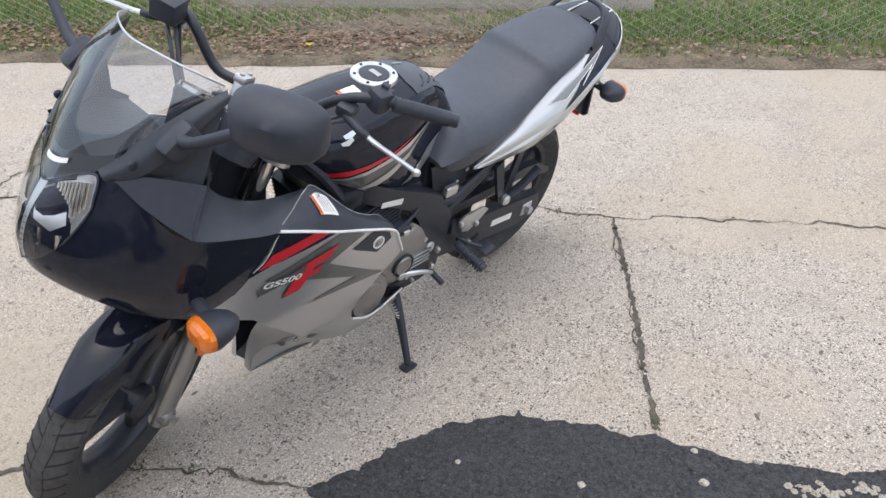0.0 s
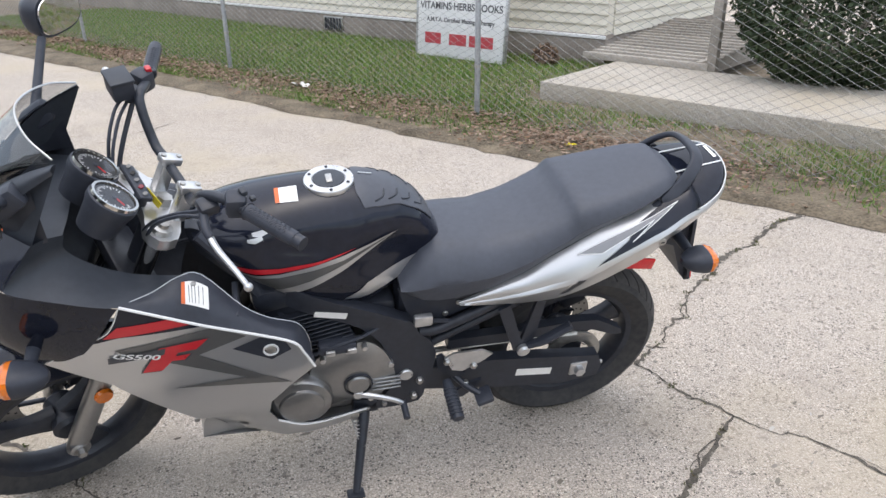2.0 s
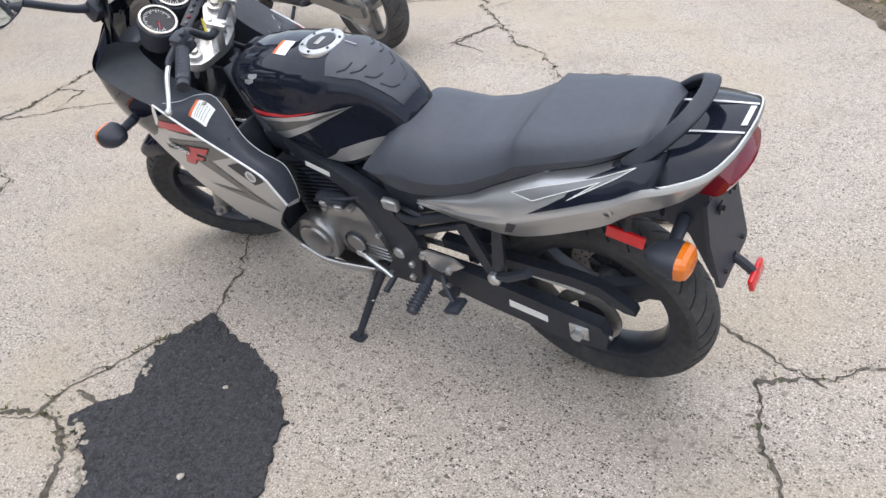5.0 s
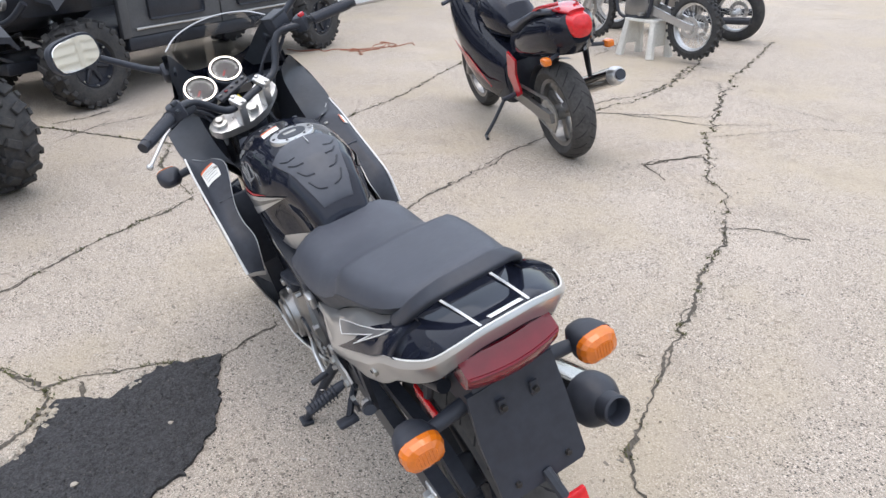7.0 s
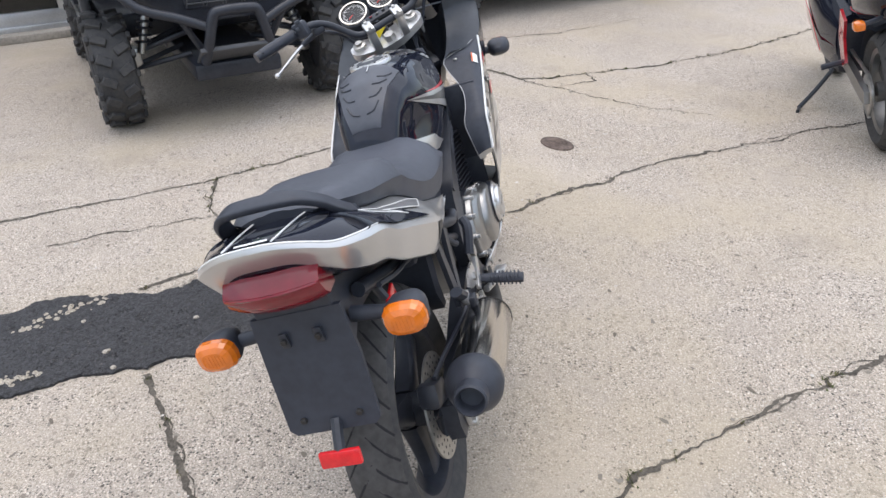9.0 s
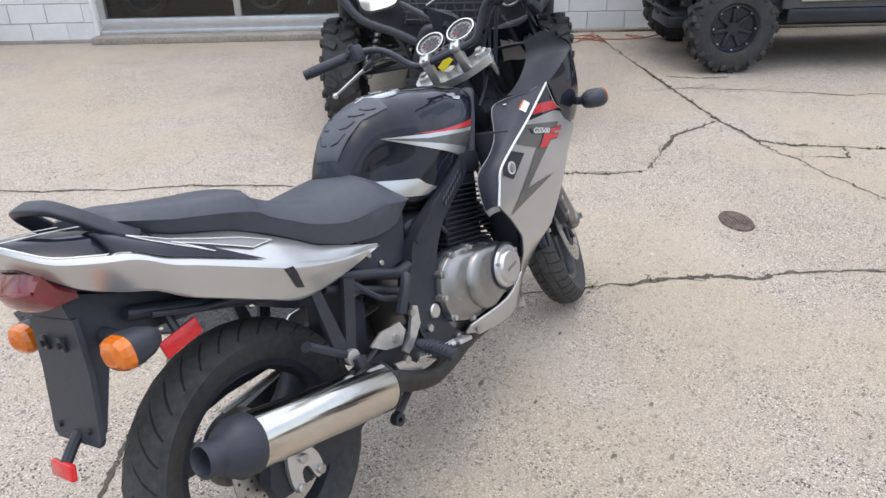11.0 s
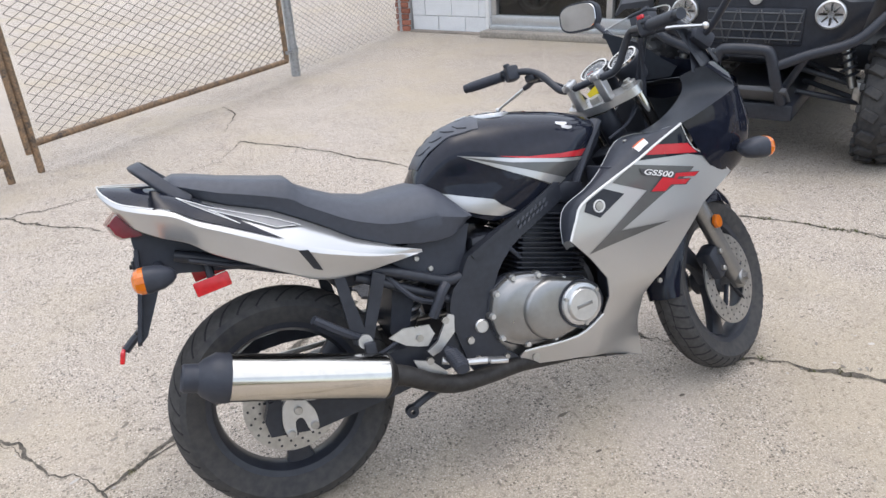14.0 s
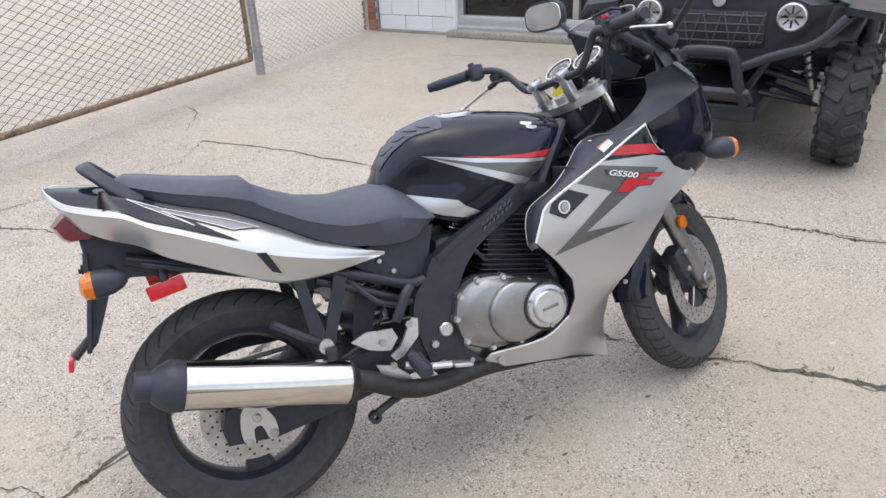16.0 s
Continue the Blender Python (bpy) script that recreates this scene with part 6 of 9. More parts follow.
# --- tank ---
TX = [0.44, 0.47, 0.50, 0.555, 0.63, 0.70, 0.775, 0.85, 0.90, 0.96, 1.00, 1.035]
TT = [0.815, 0.868, 0.905, 0.947, 0.968, 0.970, 0.967, 0.958, 0.950, 0.936, 0.922, 0.900]
TB = [0.785, 0.768, 0.750, 0.712, 0.682, 0.684, 0.702, 0.738, 0.772, 0.822, 0.852, 0.872]
TW = [0.070, 0.094, 0.108, 0.124, 0.142, 0.152, 0.156, 0.152, 0.144, 0.122, 0.10, 0.07]
def tank_dims(x):
    return interp(x, TX, TT), interp(x, TX, TB), interp(x, TX, TW)
def tank_y(x, z):
    zt, zb, w = tank_dims(x)
    zm = zb + 0.34 * (zt - zb)
    if z >= zm:
        u = min(1.0, (z - zm) / max(1e-4, zt - zm))
        y = w * max(0.0, 1 - u ** 2.5) ** (1 / 2.1)
    else:
        u = (zm - z) / max(1e-4, zm - zb)
        y = w * (1 - 0.16 * u ** 2)
    # knee hollow low down at the back, scoop high at the side
    y -= 0.036 * math.exp(-((x - 0.56) / 0.11) ** 2 - ((z - 0.80) / 0.075) ** 2)
    y -= 0.014 * math.exp(-((x - 0.79) / 0.10) ** 4 - ((z - 0.875) / 0.022) ** 2)
    return max(0.0, y)
rings = []
for x in np.linspace(TX[0], TX[-1], 46):
    zt, zb, w = tank_dims(x)
    zs = [zb + (zt - zb) * t for t in (0, .1, .2, .3, .4, .5, .58, .66, .74, .81, .87, .92, .96, .985, 1.0)]
    left = [Vector((x, tank_y(x, z), z)) for z in zs]
    rings.append(left + [Vector((p.x, -p.y, p.z)) for p in left[-2::-1]])
tank = bp("fuel_tank", loft(rings), "black_gloss", label="glossy black fuel tank with silver and red stripes")
def tank_decal(name, outline, mat_name, label="", off=0.0018):
    for s in LR:
        bm = skin(outline, lambda x, z: Vector((x, s * (tank_y(x, z) + off), z)), 0.0, 0.010)
        bp(name, bm, mat_name, tank, label)
tank_decal("red_stripe", [(0.665, 0.857), (0.75, 0.842), (0.85, 0.834), (0.952, 0.832), (0.945, 0.812), (0.85, 0.822), (0.75, 0.836)], "red_decal")
tank_decal("silver_wedge", [(0.565, 0.873), (0.70, 0.842), (0.85, 0.815), (0.94, 0.806), (0.915, 0.788), (0.84, 0.752), (0.81, 0.752), (0.70, 0.808)], "silver_dk", off=0.0032)
tank_decal("white_flash_upper", [(0.560, 0.874), (0.70, 0.846), (0.85, 0.820), (0.945, 0.810), (0.94, 0.802), (0.85, 0.810), (0.70, 0.834)], "silver", off=0.0046)
tank_decal("white_flash_lower", [(0.575, 0.868), (0.70, 0.822), (0.865, 0.762), (0.835, 0.745), (0.70, 0.806), (0.62, 0.846)], "silver", off=0.0050)
tank_decal("lower_flash", [(0.492, 0.784), (0.56, 0.764), (0.64, 0.742), (0.66, 0.722), (0.70, 0.700), (0.66, 0.690), (0.60, 0.706), (0.555, 0.724)], "silver")
for dx in (0.0, 0.012):
    tank_decal("badge", [(0.868 + dx, 0.921 - dx), (0.902 + dx, 0.915 - dx), (0.900 + dx, 0.909 - dx), (0.884 + dx, 0.907 - dx), (0.866 + dx, 0.914 - dx)], "alloy", "silver angular badge")
def tank_top(x, y):
    """Height of the tank's skin at a plan place."""
    zt, zb, w = tank_dims(x)
    zm = zb + 0.34 * (zt - zb)
    u = max(0.0, 1 - min(1.0, abs(y) / w) ** 2.1) ** (1 / 2.5)
    return zm + u * (zt - zm)
# grip pad at the back of the tank with raised chevrons
pad = bp("tank_pad", skin([(0.462, -0.040), (0.462, 0.040), (0.50, 0.056), (0.55, 0.068), (0.60, 0.082), (0.640, 0.090), (0.655, 0.055), (0.655, -0.055), (0.640, -0.090), (0.60, -0.082), (0.55, -0.068), (0.50, -0.056)], lambda x, y: Vector((x, y, tank_top(x, y) + 0.003)), 0.003, 0.014, 0, inward=(0, 0, -1)), "pad", tank, "dark grey ribbed tank pad")
for k in range(4):
    x, w = 0.612 - 0.034 * k, 0.074 - 0.010 * k
    for s in LR:
        pts = [Vector((x, s * w, 0)), Vector((x - 0.020, s * (w - 0.014), 0)), Vector((x - 0.026, s * (w - 0.034), 0))]
        bp("chevron", tube([(p.x, p.y, tank_top(p.x, p.y) + 0.0026) for p in pts], 0.0028, 6, 3), "frame_black", pad)
bp("pad_mark", tube([(0.64, -0.012, tank_top(0.64, 0) + 0.005), (0.607, -0.012, tank_top(0.607, 0) + 0.0055)], 0.0018, 5, 1), "alloy", pad)
# filler cap and warning label
nz = Vector((0.03, 0, 1)).normalized()
cap_m = Matrix.Translation((0.712, 0, tank_top(0.712, 0) - 0.002)) @ nz.to_track_quat("Z", "Y").to_matrix().to_4x4()
def capped(bm):
    bm.transform(cap_m)
    return bm
fc = bp("filler_cap", capped(lathe([(0.061, -.008), (0.061, .000), (0.059, .003), (0.041, .004), (0.039, .002), (0.002, .002)], 40, "Z")), "alloy", tank, "round alloy fuel filler cap")
bp("cap_centre", capped(lathe([(0.039, .000), (0.038, .0045), (0.034, .0055), (0.002, .0055)], 32, "Z")), "cowl_grey", fc)
bp("key_flap", capped(box((0.036, 0.015, 0.004), (0.004, 0, 0.0065), 0.002)), "steel", fc)
for k in range(6):
    a = k * math.tau / 6
    bp("cap_screw", capped(disc(0.004, 0.003, "Z", (0.050 * math.cos(a), 0.050 * math.sin(a), 0.0042), 0.0006, 10)), "frame_black", fc)
lab = bp("fuel_label", skin([(0.79, 0.012), (0.79, 0.062), (0.842, 0.058), (0.842, 0.008)], lambda x, y: Vector((x, y, tank_top(x, y) + 0.0015)), 0, 0.02), "sticker", tank, "white fuel warning sticker")
bp("label_band", skin([(0.832, 0.009), (0.832, 0.059), (0.842, 0.058), (0.842, 0.008)], lambda x, y: Vector((x, y, tank_top(x, y) + 0.0023)), 0, 0.02), "orange_ink", lab)

# --- tail ---
UP = [(-0.338, 0, 0.950), (-0.334, 0.046, 0.946), (-0.322, 0.088, 0.932), (-0.292, 0.124, 0.908), (-0.24, 0.151, 0.890), (-0.185, 0.164, 0.873), (-0.135, 0.173, 0.842), (-0.085, 0.179, 0.820), (-0.02, 0.187, 0.790),
      (0.092, 0.195, 0.738), (0.181, 0.182, 0.703), (0.287, 0.166, 0.669), (0.405, 0.146, 0.645)]
LOW = [(-0.318, 0, 0.893), (-0.314, 0.046, 0.890), (-0.302, 0.085, 0.872), (-0.270, 0.119, 0.840), (-0.22, 0.142, 0.812), (-0.161, 0.158, 0.788), (-0.11, 0.170, 0.753), (-0.043, 0.176, 0.718), (0.042, 0.177, 0.675),
       (0.126, 0.168, 0.636), (0.217, 0.162, 0.627), (0.30, 0.158, 0.634), (0.405, 0.156, 0.648)]
up_path, low_path = smooth_path(UP, 8), smooth_path(LOW, 8)
BAND = []
for i, (a, b) in enumerate(zip(up_path, low_path)):
    away = Vector((-0.05 if i < 4 else 0, 0, 0)) + Vector(((a.x + 0.16) * (1 if a.x < -0.16 else 0), a.y, 0))
    away = away.normalized() if away.length > 1e-5 else Vector((-1, 0, 0))
    BAND.append([a.lerp(b, v) + away * (0.003 + (0.010 * math.sin(min(v, 0.2) * 2.5 * math.pi) - 0.020 * max(0.0, v - 0.2)) * min(1, (a - b).length / 0.08) - (0.003 if v == 1 else 0)) for v in (0, .06, .16, .3, .45, .6, .75, .9, .97, 1)])
SEAT_X, SEAT_Y, SEAT_Z = [-0.25, -0.21, -0.165, -0.12, -0.06, 0.04, 0.095, 0.17, 0.23, 0.32, 0.405], [0.10, 0.098, 0.098, 0.106, 0.119, 0.131, 0.136, 0.139, 0.141, 0.144, 0.144], [0.929, 0.922, 0.908, 0.884, 0.860, 0.828, 0.800, 0.758, 0.720, 0.684, 0.650]
DENSE = [[a[j].lerp(b[j], v) for j in range(len(a))] for a, b in zip(BAND, BAND[1:]) for v in (0, 0.25, 0.5, 0.75)]
CLOUD = np.array([c[j].lerp(c[j + 1], v) for c in DENSE for j in range(len(c) - 1) for v in (0, 0.25, 0.5, 0.75)])
def cover_y(x, z, off=0.0):
    """Half width of the side cover at a place of its length plane."""
    dist = (CLOUD[:, 0] - x) ** 2 + (CLOUD[:, 2] - z) ** 2
    k = np.argsort(dist)[:5]
    w = 1 / (dist[k] + 1e-6)
    return float((CLOUD[k, 1] * w).sum() / w.sum()) + off
# dark top and core of the tail
rings = []
TZ, TCZ = [-0.338, -0.30, -0.25, -0.20, -0.17, -0.10, 0.0, 0.12], [0.951, 0.947, 0.938, 0.928, 0.921, 0.895, 0.850, 0.79]
for k in range(42):
    a, b = up_path[k], low_path[k]
    zt = max(interp(a.x, TZ, TCZ), a.z) if a.x < -0.12 else interp(a.x, [-0.12, -0.06, 0.04, 0.10, 0.2], [0.897, 0.872, 0.838, 0.806, 0.73])
    w = a.y
    left = [Vector((b.x, b.y * 0.5, b.z)), Vector((b.x, b.y * 0.97, b.z)), Vector((a.x, w * 0.985, a.z)), Vector((a.x, w * 0.80, a.z + (zt - a.z) * 0.62)), Vector((a.x, w * 0.5, a.z + (zt - a.z) * 0.92)), Vector((a.x, 0, zt))]
    rings.append(left + [Vector((p.x, -p.y, p.z)) for p in left[-2::-1]])
tail = bp("tail_cowl", loft(rings), "black_gloss", label="glossy black tail cowl with white lines")
wrap = [[Vector((p.x, -p.y, p.z)) for p in col] for col in BAND[40:0:-1]] + BAND[:41]
band = bp("tail_band", loft(wrap, cap=False, wrap=False), "silver", tail, "silver band round the tail")
bp("band_edge", tube([c[0] + Vector((0, 0, 0.001)) for c in wrap], 0.0017, 6, 1), "white_trim", band)
for s in LR:
    cols = [[Vector((p.x, s * p.y, p.z)) for p in col] for col in BAND[40:]]
    sc = bp("side_cover", loft(cols, cap=False, wrap=False), "silver", label="silver painted side cover with vent")
    on = lambda off: (lambda x, z: Vector((x, s * cover_y(x, z, off), z)))
    bp("vent", skin([(0.080, 0.727), (0.104, 0.724), (0.135, 0.661), (0.112, 0.671)], on(0.0022), 0, 0.010), "frame_black", sc)
    # the top of the cover: from the outer ridge in to the seat, with its black and grey flashes
    inner = [Vector((c[0].x, s * interp(c[0].x, SEAT_X, SEAT_Y), interp(c[0].x, SEAT_X, SEAT_Z))) for c in BAND[36:]]
    outer = [Vector((c[0].x, s * c[0].y, c[0].z)) for c in BAND[36:]]
    bp("cover_top", loft([[a.lerp(b, v) + Vector((0, s, 1)) * 0.006 * math.sin(v * math.pi) for v in (0, .2, .4, .6, .8, 1)] for a, b in zip(outer, inner)], cap=False, wrap=False), "silver", sc, "rolled silver top edge of the cover")
    ox = [a.x for a in outer]
    def top_at(off):
        def f(x, v):
            a, b = (Vector((x, interp(x, ox, [q.y for q in line]), interp(x, ox, [q.z for q in line]))) for line in (outer, inner))
            return a.lerp(b, v) + Vector((0, s, 1)) * (0.006 * math.sin(v * math.pi) + off)
        return f
    bp("black_wedge", skin([(-0.230, 0.0), (-0.230, 1.0), (-0.20, 1.0), (-0.165, 0.95), (-0.115, 0.78), (-0.072, 0.68), (-0.05, 0.60), (-0.03, 0.30), (0.005, 0.17), (0.055, 0.04), (-0.05, 0.02), (-0.15, 0.02)], lambda x, v: top_at(interp(x, [-0.230, -0.219], [-0.003, 0.0024]))(x, v), 0, 0.02), "black_gloss", sc, "black wedge of the tail graphic")
    FLASH = [(-0.168, 0.60), (-0.038, 0.20), (-0.102, 0.49), (0.043, 0.33), (0.104, 0.66)]
    bp("grey_flash", skin(FLASH, top_at(0.0030), 0, 0.04), "flash_grey", sc, "grey lightning flash graphic")
    bp("flash_line", tube([top_at(0.0032)(a[0] + (b[0] - a[0]) * v, a[1] + (b[1] - a[1]) * v) for a, b in zip(FLASH, FLASH[1:] + FLASH[:1]) for v in (0, .25, .5, .75)] + [top_at(0.0032)(*FLASH[0])], 0.0011, 5, 1), "white_trim", sc, "white outline")
    bp("tail_line", tube([(x, s * y, z) for x, y, z in ((-0.165, 0.052, 0.924), (-0.25, 0.048, 0.939), (-0.333, 0.044, 0.950))], 0.0026, 5, 3, flat=0.5), "white_trim", tail)
lock = bp("seat_lock", lathe([(0.001, -.004), (0.011, -.004), (0.011, .003), (0.008, .005), (0.001, .004)], 20, "Y", (-0.125, cover_y(-0.125, 0.806), 0.806)), "steel", label="round chrome seat lock")
bp("key_slot", box((0.010, 0.002, 0.003), (-0.125, cover_y(-0.125, 0.806) + 0.0052, 0.806), 0.0004), "frame_black", lock)
bp("maker_mark", skin([(-0.331, -0.036), (-0.331, 0.024), (-0.321, 0.026), (-0.321, -0.034)], lambda x, y: Vector((x, y, interp(x, TZ, TCZ) + 0.0012)), 0, 0.01), "white_trim", tail, "white maker mark as a plain bar")
# tail lamp wrapped across the back
def arc_x(y):
    return -0.337 + 2.1 * y * y
rings = []
for y in np.linspace(-0.088, 0.088, 22):
    x, k = arc_x(y), 1 - 0.16 * (abs(y) / 0.088) ** 4
    rings.append([Vector((x + 0.055, y * .96, 0.862 + 0.026 * k)), Vector((x + 0.020, y, 0.862 + 0.026 * k)), Vector((x + 0.004, y, 0.862 + 0.012 * k)), Vector((x - 0.006, y, 0.862)), Vector((x - 0.006, y, 0.857)), Vector((x + 0.004, y, 0.857 - 0.026 * k)), Vector((x + 0.018, y, 0.857 - 0.040 * k)), Vector((x + 0.06, y * .96, 0.857 - 0.042 * k))])
tl = bp("tail_lamp", loft(rings), "red_lens", label="wide dark red tail lamp lens")
bp("lens_ridge", tube([(arc_x(y) - 0.006, y, 0.8595) for y in np.linspace(-0.084, 0.084, 11)], 0.0034, 6, 2), "red_lens", tl)
# grab rail: a flat strap round the back of the seat
half_strap = [(-0.112, 0.116, 0.876), (-0.142, 0.118, 0.890), (-0.178, 0.110, 0.918), (-0.215, 0.092, 0.954), (-0.240, 0.060, 0.978)]
strap = smooth_path(half_strap + [(-0.248, 0, 0.984)] + [(x, -y, z) for x, y, z in half_strap[::-1]], 6)
rings = []
for i, q in enumerate(strap):
    dr = (strap[min(i + 1, len(strap) - 1)] - strap[max(i - 1, 0)]).normalized()
    e = Vector((-0.62, 0, interp(abs(q.y), [0.05, 0.115], [-0.20, 0.30])))
    e = (e - dr * e.dot(dr)).normalized()
    f = dr.cross(e)
    slim = min(1.0, 0.30 + 0.10 * min(i, len(strap) - 1 - i))
    rings.append([q + e * 0.0165 * slim * math.copysign(abs(math.cos(k)) ** 0.45, math.cos(k)) + f * 0.0075 * slim * math.copysign(abs(math.sin(k)) ** 0.45, math.sin(k)) for k in np.linspace(0, math.tau, 20, endpoint=False)])
bp("grab_rail", loft(rings), "black_matte", label="black moulded grab rail behind the seat")
# under tail, number board and rear lights
bp("under_tray", skin([(-0.29, 0.84), (-0.20, 0.80), (-0.06, 0.755), (0.12, 0.66), (0.12, 0.63), (-0.06, 0.692), (-0.2, 0.712), (-0.250, 0.69), (-0.302, 0.575), (-0.318, 0.560), (-0.312, 0.60), (-0.290, 0.69), (-0.285, 0.77)], flat(0.072), 0.144, 0.05, 0, inward=(0, -1, 0)), "black_matte")
nb = bp("number_board", loft([[Vector((x + dx, y, z)) for dx, y in ((0.0, 0.092 - k), (0.0, -0.092 + k), (0.010, -0.092 + k), (0.010, 0.092 - k))] for x, z, k in ((-0.288, 0.790, 0.006), (-0.300, 0.69, 0.0), (-0.327, 0.568, 0.002), (-0.329, 0.556, 0.014))]), "black_matte", label="blank black plastic number plate board")
for y in (-0.055, 0.055):
    bp("board_bolt", disc(0.006, 0.008, "X", (-0.326, y, 0.585), 0.001, 12), "pewter", nb)
    tab = bp("board_tab", box((0.006, 0.016, 0.030), (-0.299, y * .6, 0.745), 0.002), "frame_black", nb)
    bp("tab_bolt", disc(0.006, 0.010, "X", (-0.304, y * .6, 0.745), 0.001, 12), "pewter", tab)
bp("rear_reflector", box((0.012, 0.080, 0.032), (-0.373, -0.008, 0.528), 0.004, Matrix.Rotation(radians(14), 4, "Y")), "red_reflex", nb, "small red rear reflector")
bp("reflector_arm", tube([(-0.322, -0.004, 0.575), (-0.345, -0.006, 0.556), (-0.366, -0.008, 0.536)], 0.011, 8, 2), "frame_black", nb)
def indicator(at, fwd, s, name, steer=False):
    """Pod with amber lens; fwd 1 faces ahead, -1 back."""
    at = Vector(at)
    rings, lens = [], []
    for t, k in ((0.0, 0.25), (0.10, 0.55), (0.3, 0.84), (0.6, 1.0), (0.72, 1.0)):
        rings.append([at + Vector((fwd * (t - 0.5) * 0.095, 0.041 * k * math.copysign(abs(math.cos(a)) ** 0.7, math.cos(a)), 0.031 * k * math.copysign(abs(math.sin(a)) ** 0.7, math.sin(a)))) for a in np.linspace(0, math.tau, 20, endpoint=False)])
    pod = bp(name, loft(rings), "black_matte", label="black indicator pod with amber lens")
    for t, k in ((0.70, 0.99), (0.84, 0.97), (0.94, 0.84), (1.0, 0.55)):
        lens.append([at + Vector((fwd * (t - 0.5) * 0.095, 0.041 * k * math.copysign(abs(math.cos(a)) ** 0.7, math.cos(a)), 0.031 * k * math.copysign(abs(math.sin(a)) ** 0.7, math.sin(a)))) for a in np.linspace(0, math.tau, 16, endpoint=False)])
    bp("lens", loft(lens), "amber", pod, "ribbed amber lens", smooth=False)
    for k in range(-3, 4):
        bp("lens_rib", box((0.012, 0.0028, 0.030 - 0.004 * abs(k)), at + Vector((fwd * 0.0425, k * 0.0065, 0)), 0.0008), "amber", pod)
    bp("stalk", tube([at + Vector((-fwd * 0.005, -s * 0.03, 0)), at + Vector((-fwd * 0.008, -s * 0.105, 0.008))], [0.013, 0.016], 10, 1), "black_matte", pod)
    return pod
for s in LR:
    indicator((-0.250, s * 0.184, 0.730), -1, s, "rear_indicator")
    indicator((1.390 - 0.012 * s, s * (0.302 + 0.014 * s), 0.757), 1, s, "front_indicator")
    sr = bp("side_reflector", box((0.088, 0.008, 0.036), (-0.128, s * 0.112, 0.675), 0.003, Matrix.Rotation(radians(-10), 4, "Y")), "red_reflex", label="red side reflector")
    bp("reflector_stay", tube([(-0.128, s * 0.105, 0.69), (-0.13, s * 0.09, 0.735)], 0.010, 8, 1), "frame_black", sr)
bp("seat_lock_rail", tube([(-0.17, -0.12, 0.745), (-0.08, -0.128, 0.715), (-0.01, -0.13, 0.70), (0.03, -0.128, 0.685)], 0.006, 8, 3), "frame_black")


# --- fairing ---
def catmull(vals, t):
    n = len(vals)
    i = max(0, min(n - 2, int(math.floor(t))))
    f = t - i
    a, b, c, d = vals[max(0, i - 1)], vals[i], vals[i + 1], vals[min(n - 1, i + 2)]
    if i == 0:
        a = 2 * b - c
    if i + 2 > n - 1:
        d = 2 * c - b
    return 0.5 * (2 * b + (c - a) * f + (2 * a - 5 * b + 4 * c - d) * f * f + (3 * b - a - 3 * c + d) * f ** 3)


def net(rows):
    rows = [[Vector(p) for p in r] for r in rows]
    return lambda r, c: catmull([catmull(row, c) for row in rows], r)


def net_mesh(rows, nr=5, nc=5, s=1, thick=0.0):
    f = net(rows)
    R, C = (len(rows) - 1) * nr, (len(rows[0]) - 1) * nc
    grid = [[f(i / nr, j / nc) for j in range(C + 1)] for i in range(R + 1)]
    if s < 0:
        grid = [[Vector((p.x, -p.y, p.z)) for p in r] for r in grid]
    return loft(grid, cap=False, wrap=False)


def both(name, rows, material, label="", nr=5, nc=5, parent=bike):
    out = []
    for s in LR:
        out.append(bp(name, net_mesh(rows, nr, nc, s), material, parent, label))
    return out


NOSE = [[(1.572, 0, .783), (1.505, .085, .740), (1.41, .178, .688), (1.35, .215, .680), (1.305, .232, .700)],
        [(1.581, 0, .804), (1.530, .108, .766), (1.433, .203, .724), (1.34, .235, .726), (1.262, .244, .750)],
        [(1.582, 0, .855), (1.528, .128, .832), (1.443, .222, .803), (1.345, .250, .792), (1.225, .251, .800)],
        [(1.558, 0, .918), (1.500, .112, .926), (1.440, .215, .890), (1.368, .256, .868), (1.204, .255, .835)],
        [(1.515, 0, .976), (1.457, .090, 1.020), (1.424, .178, .982), (1.378, .256, .938), (1.184, .257, .862)]]
nose_at = net(NOSE)
full = [[Vector((p[0], -p[1], p[2])) for p in r[:0:-1]] + [Vector(p) for p in r] for r in NOSE]
nose = bp("nose_cowl", net_mesh(full, 7, 6), "black_gloss", label="glossy black nose fairing")
def on_nose(c, r, off):
    s = 1 if c >= 0 else -1
    c = abs(c)
    p, e = nose_at(r, c), 0.02
    n = (nose_at(r, c + e) - nose_at(r, max(0, c - e))).cross(nose_at(min(4, r + e), c) - nose_at(r - e, c)).normalized()
    if n.x < 0:
        n = -n
    if c < 1e-6:
        n = Vector((n.x, 0, n.z)).normalized()
    q = p + n * off
    return Vector((q.x, s * q.y, q.z))
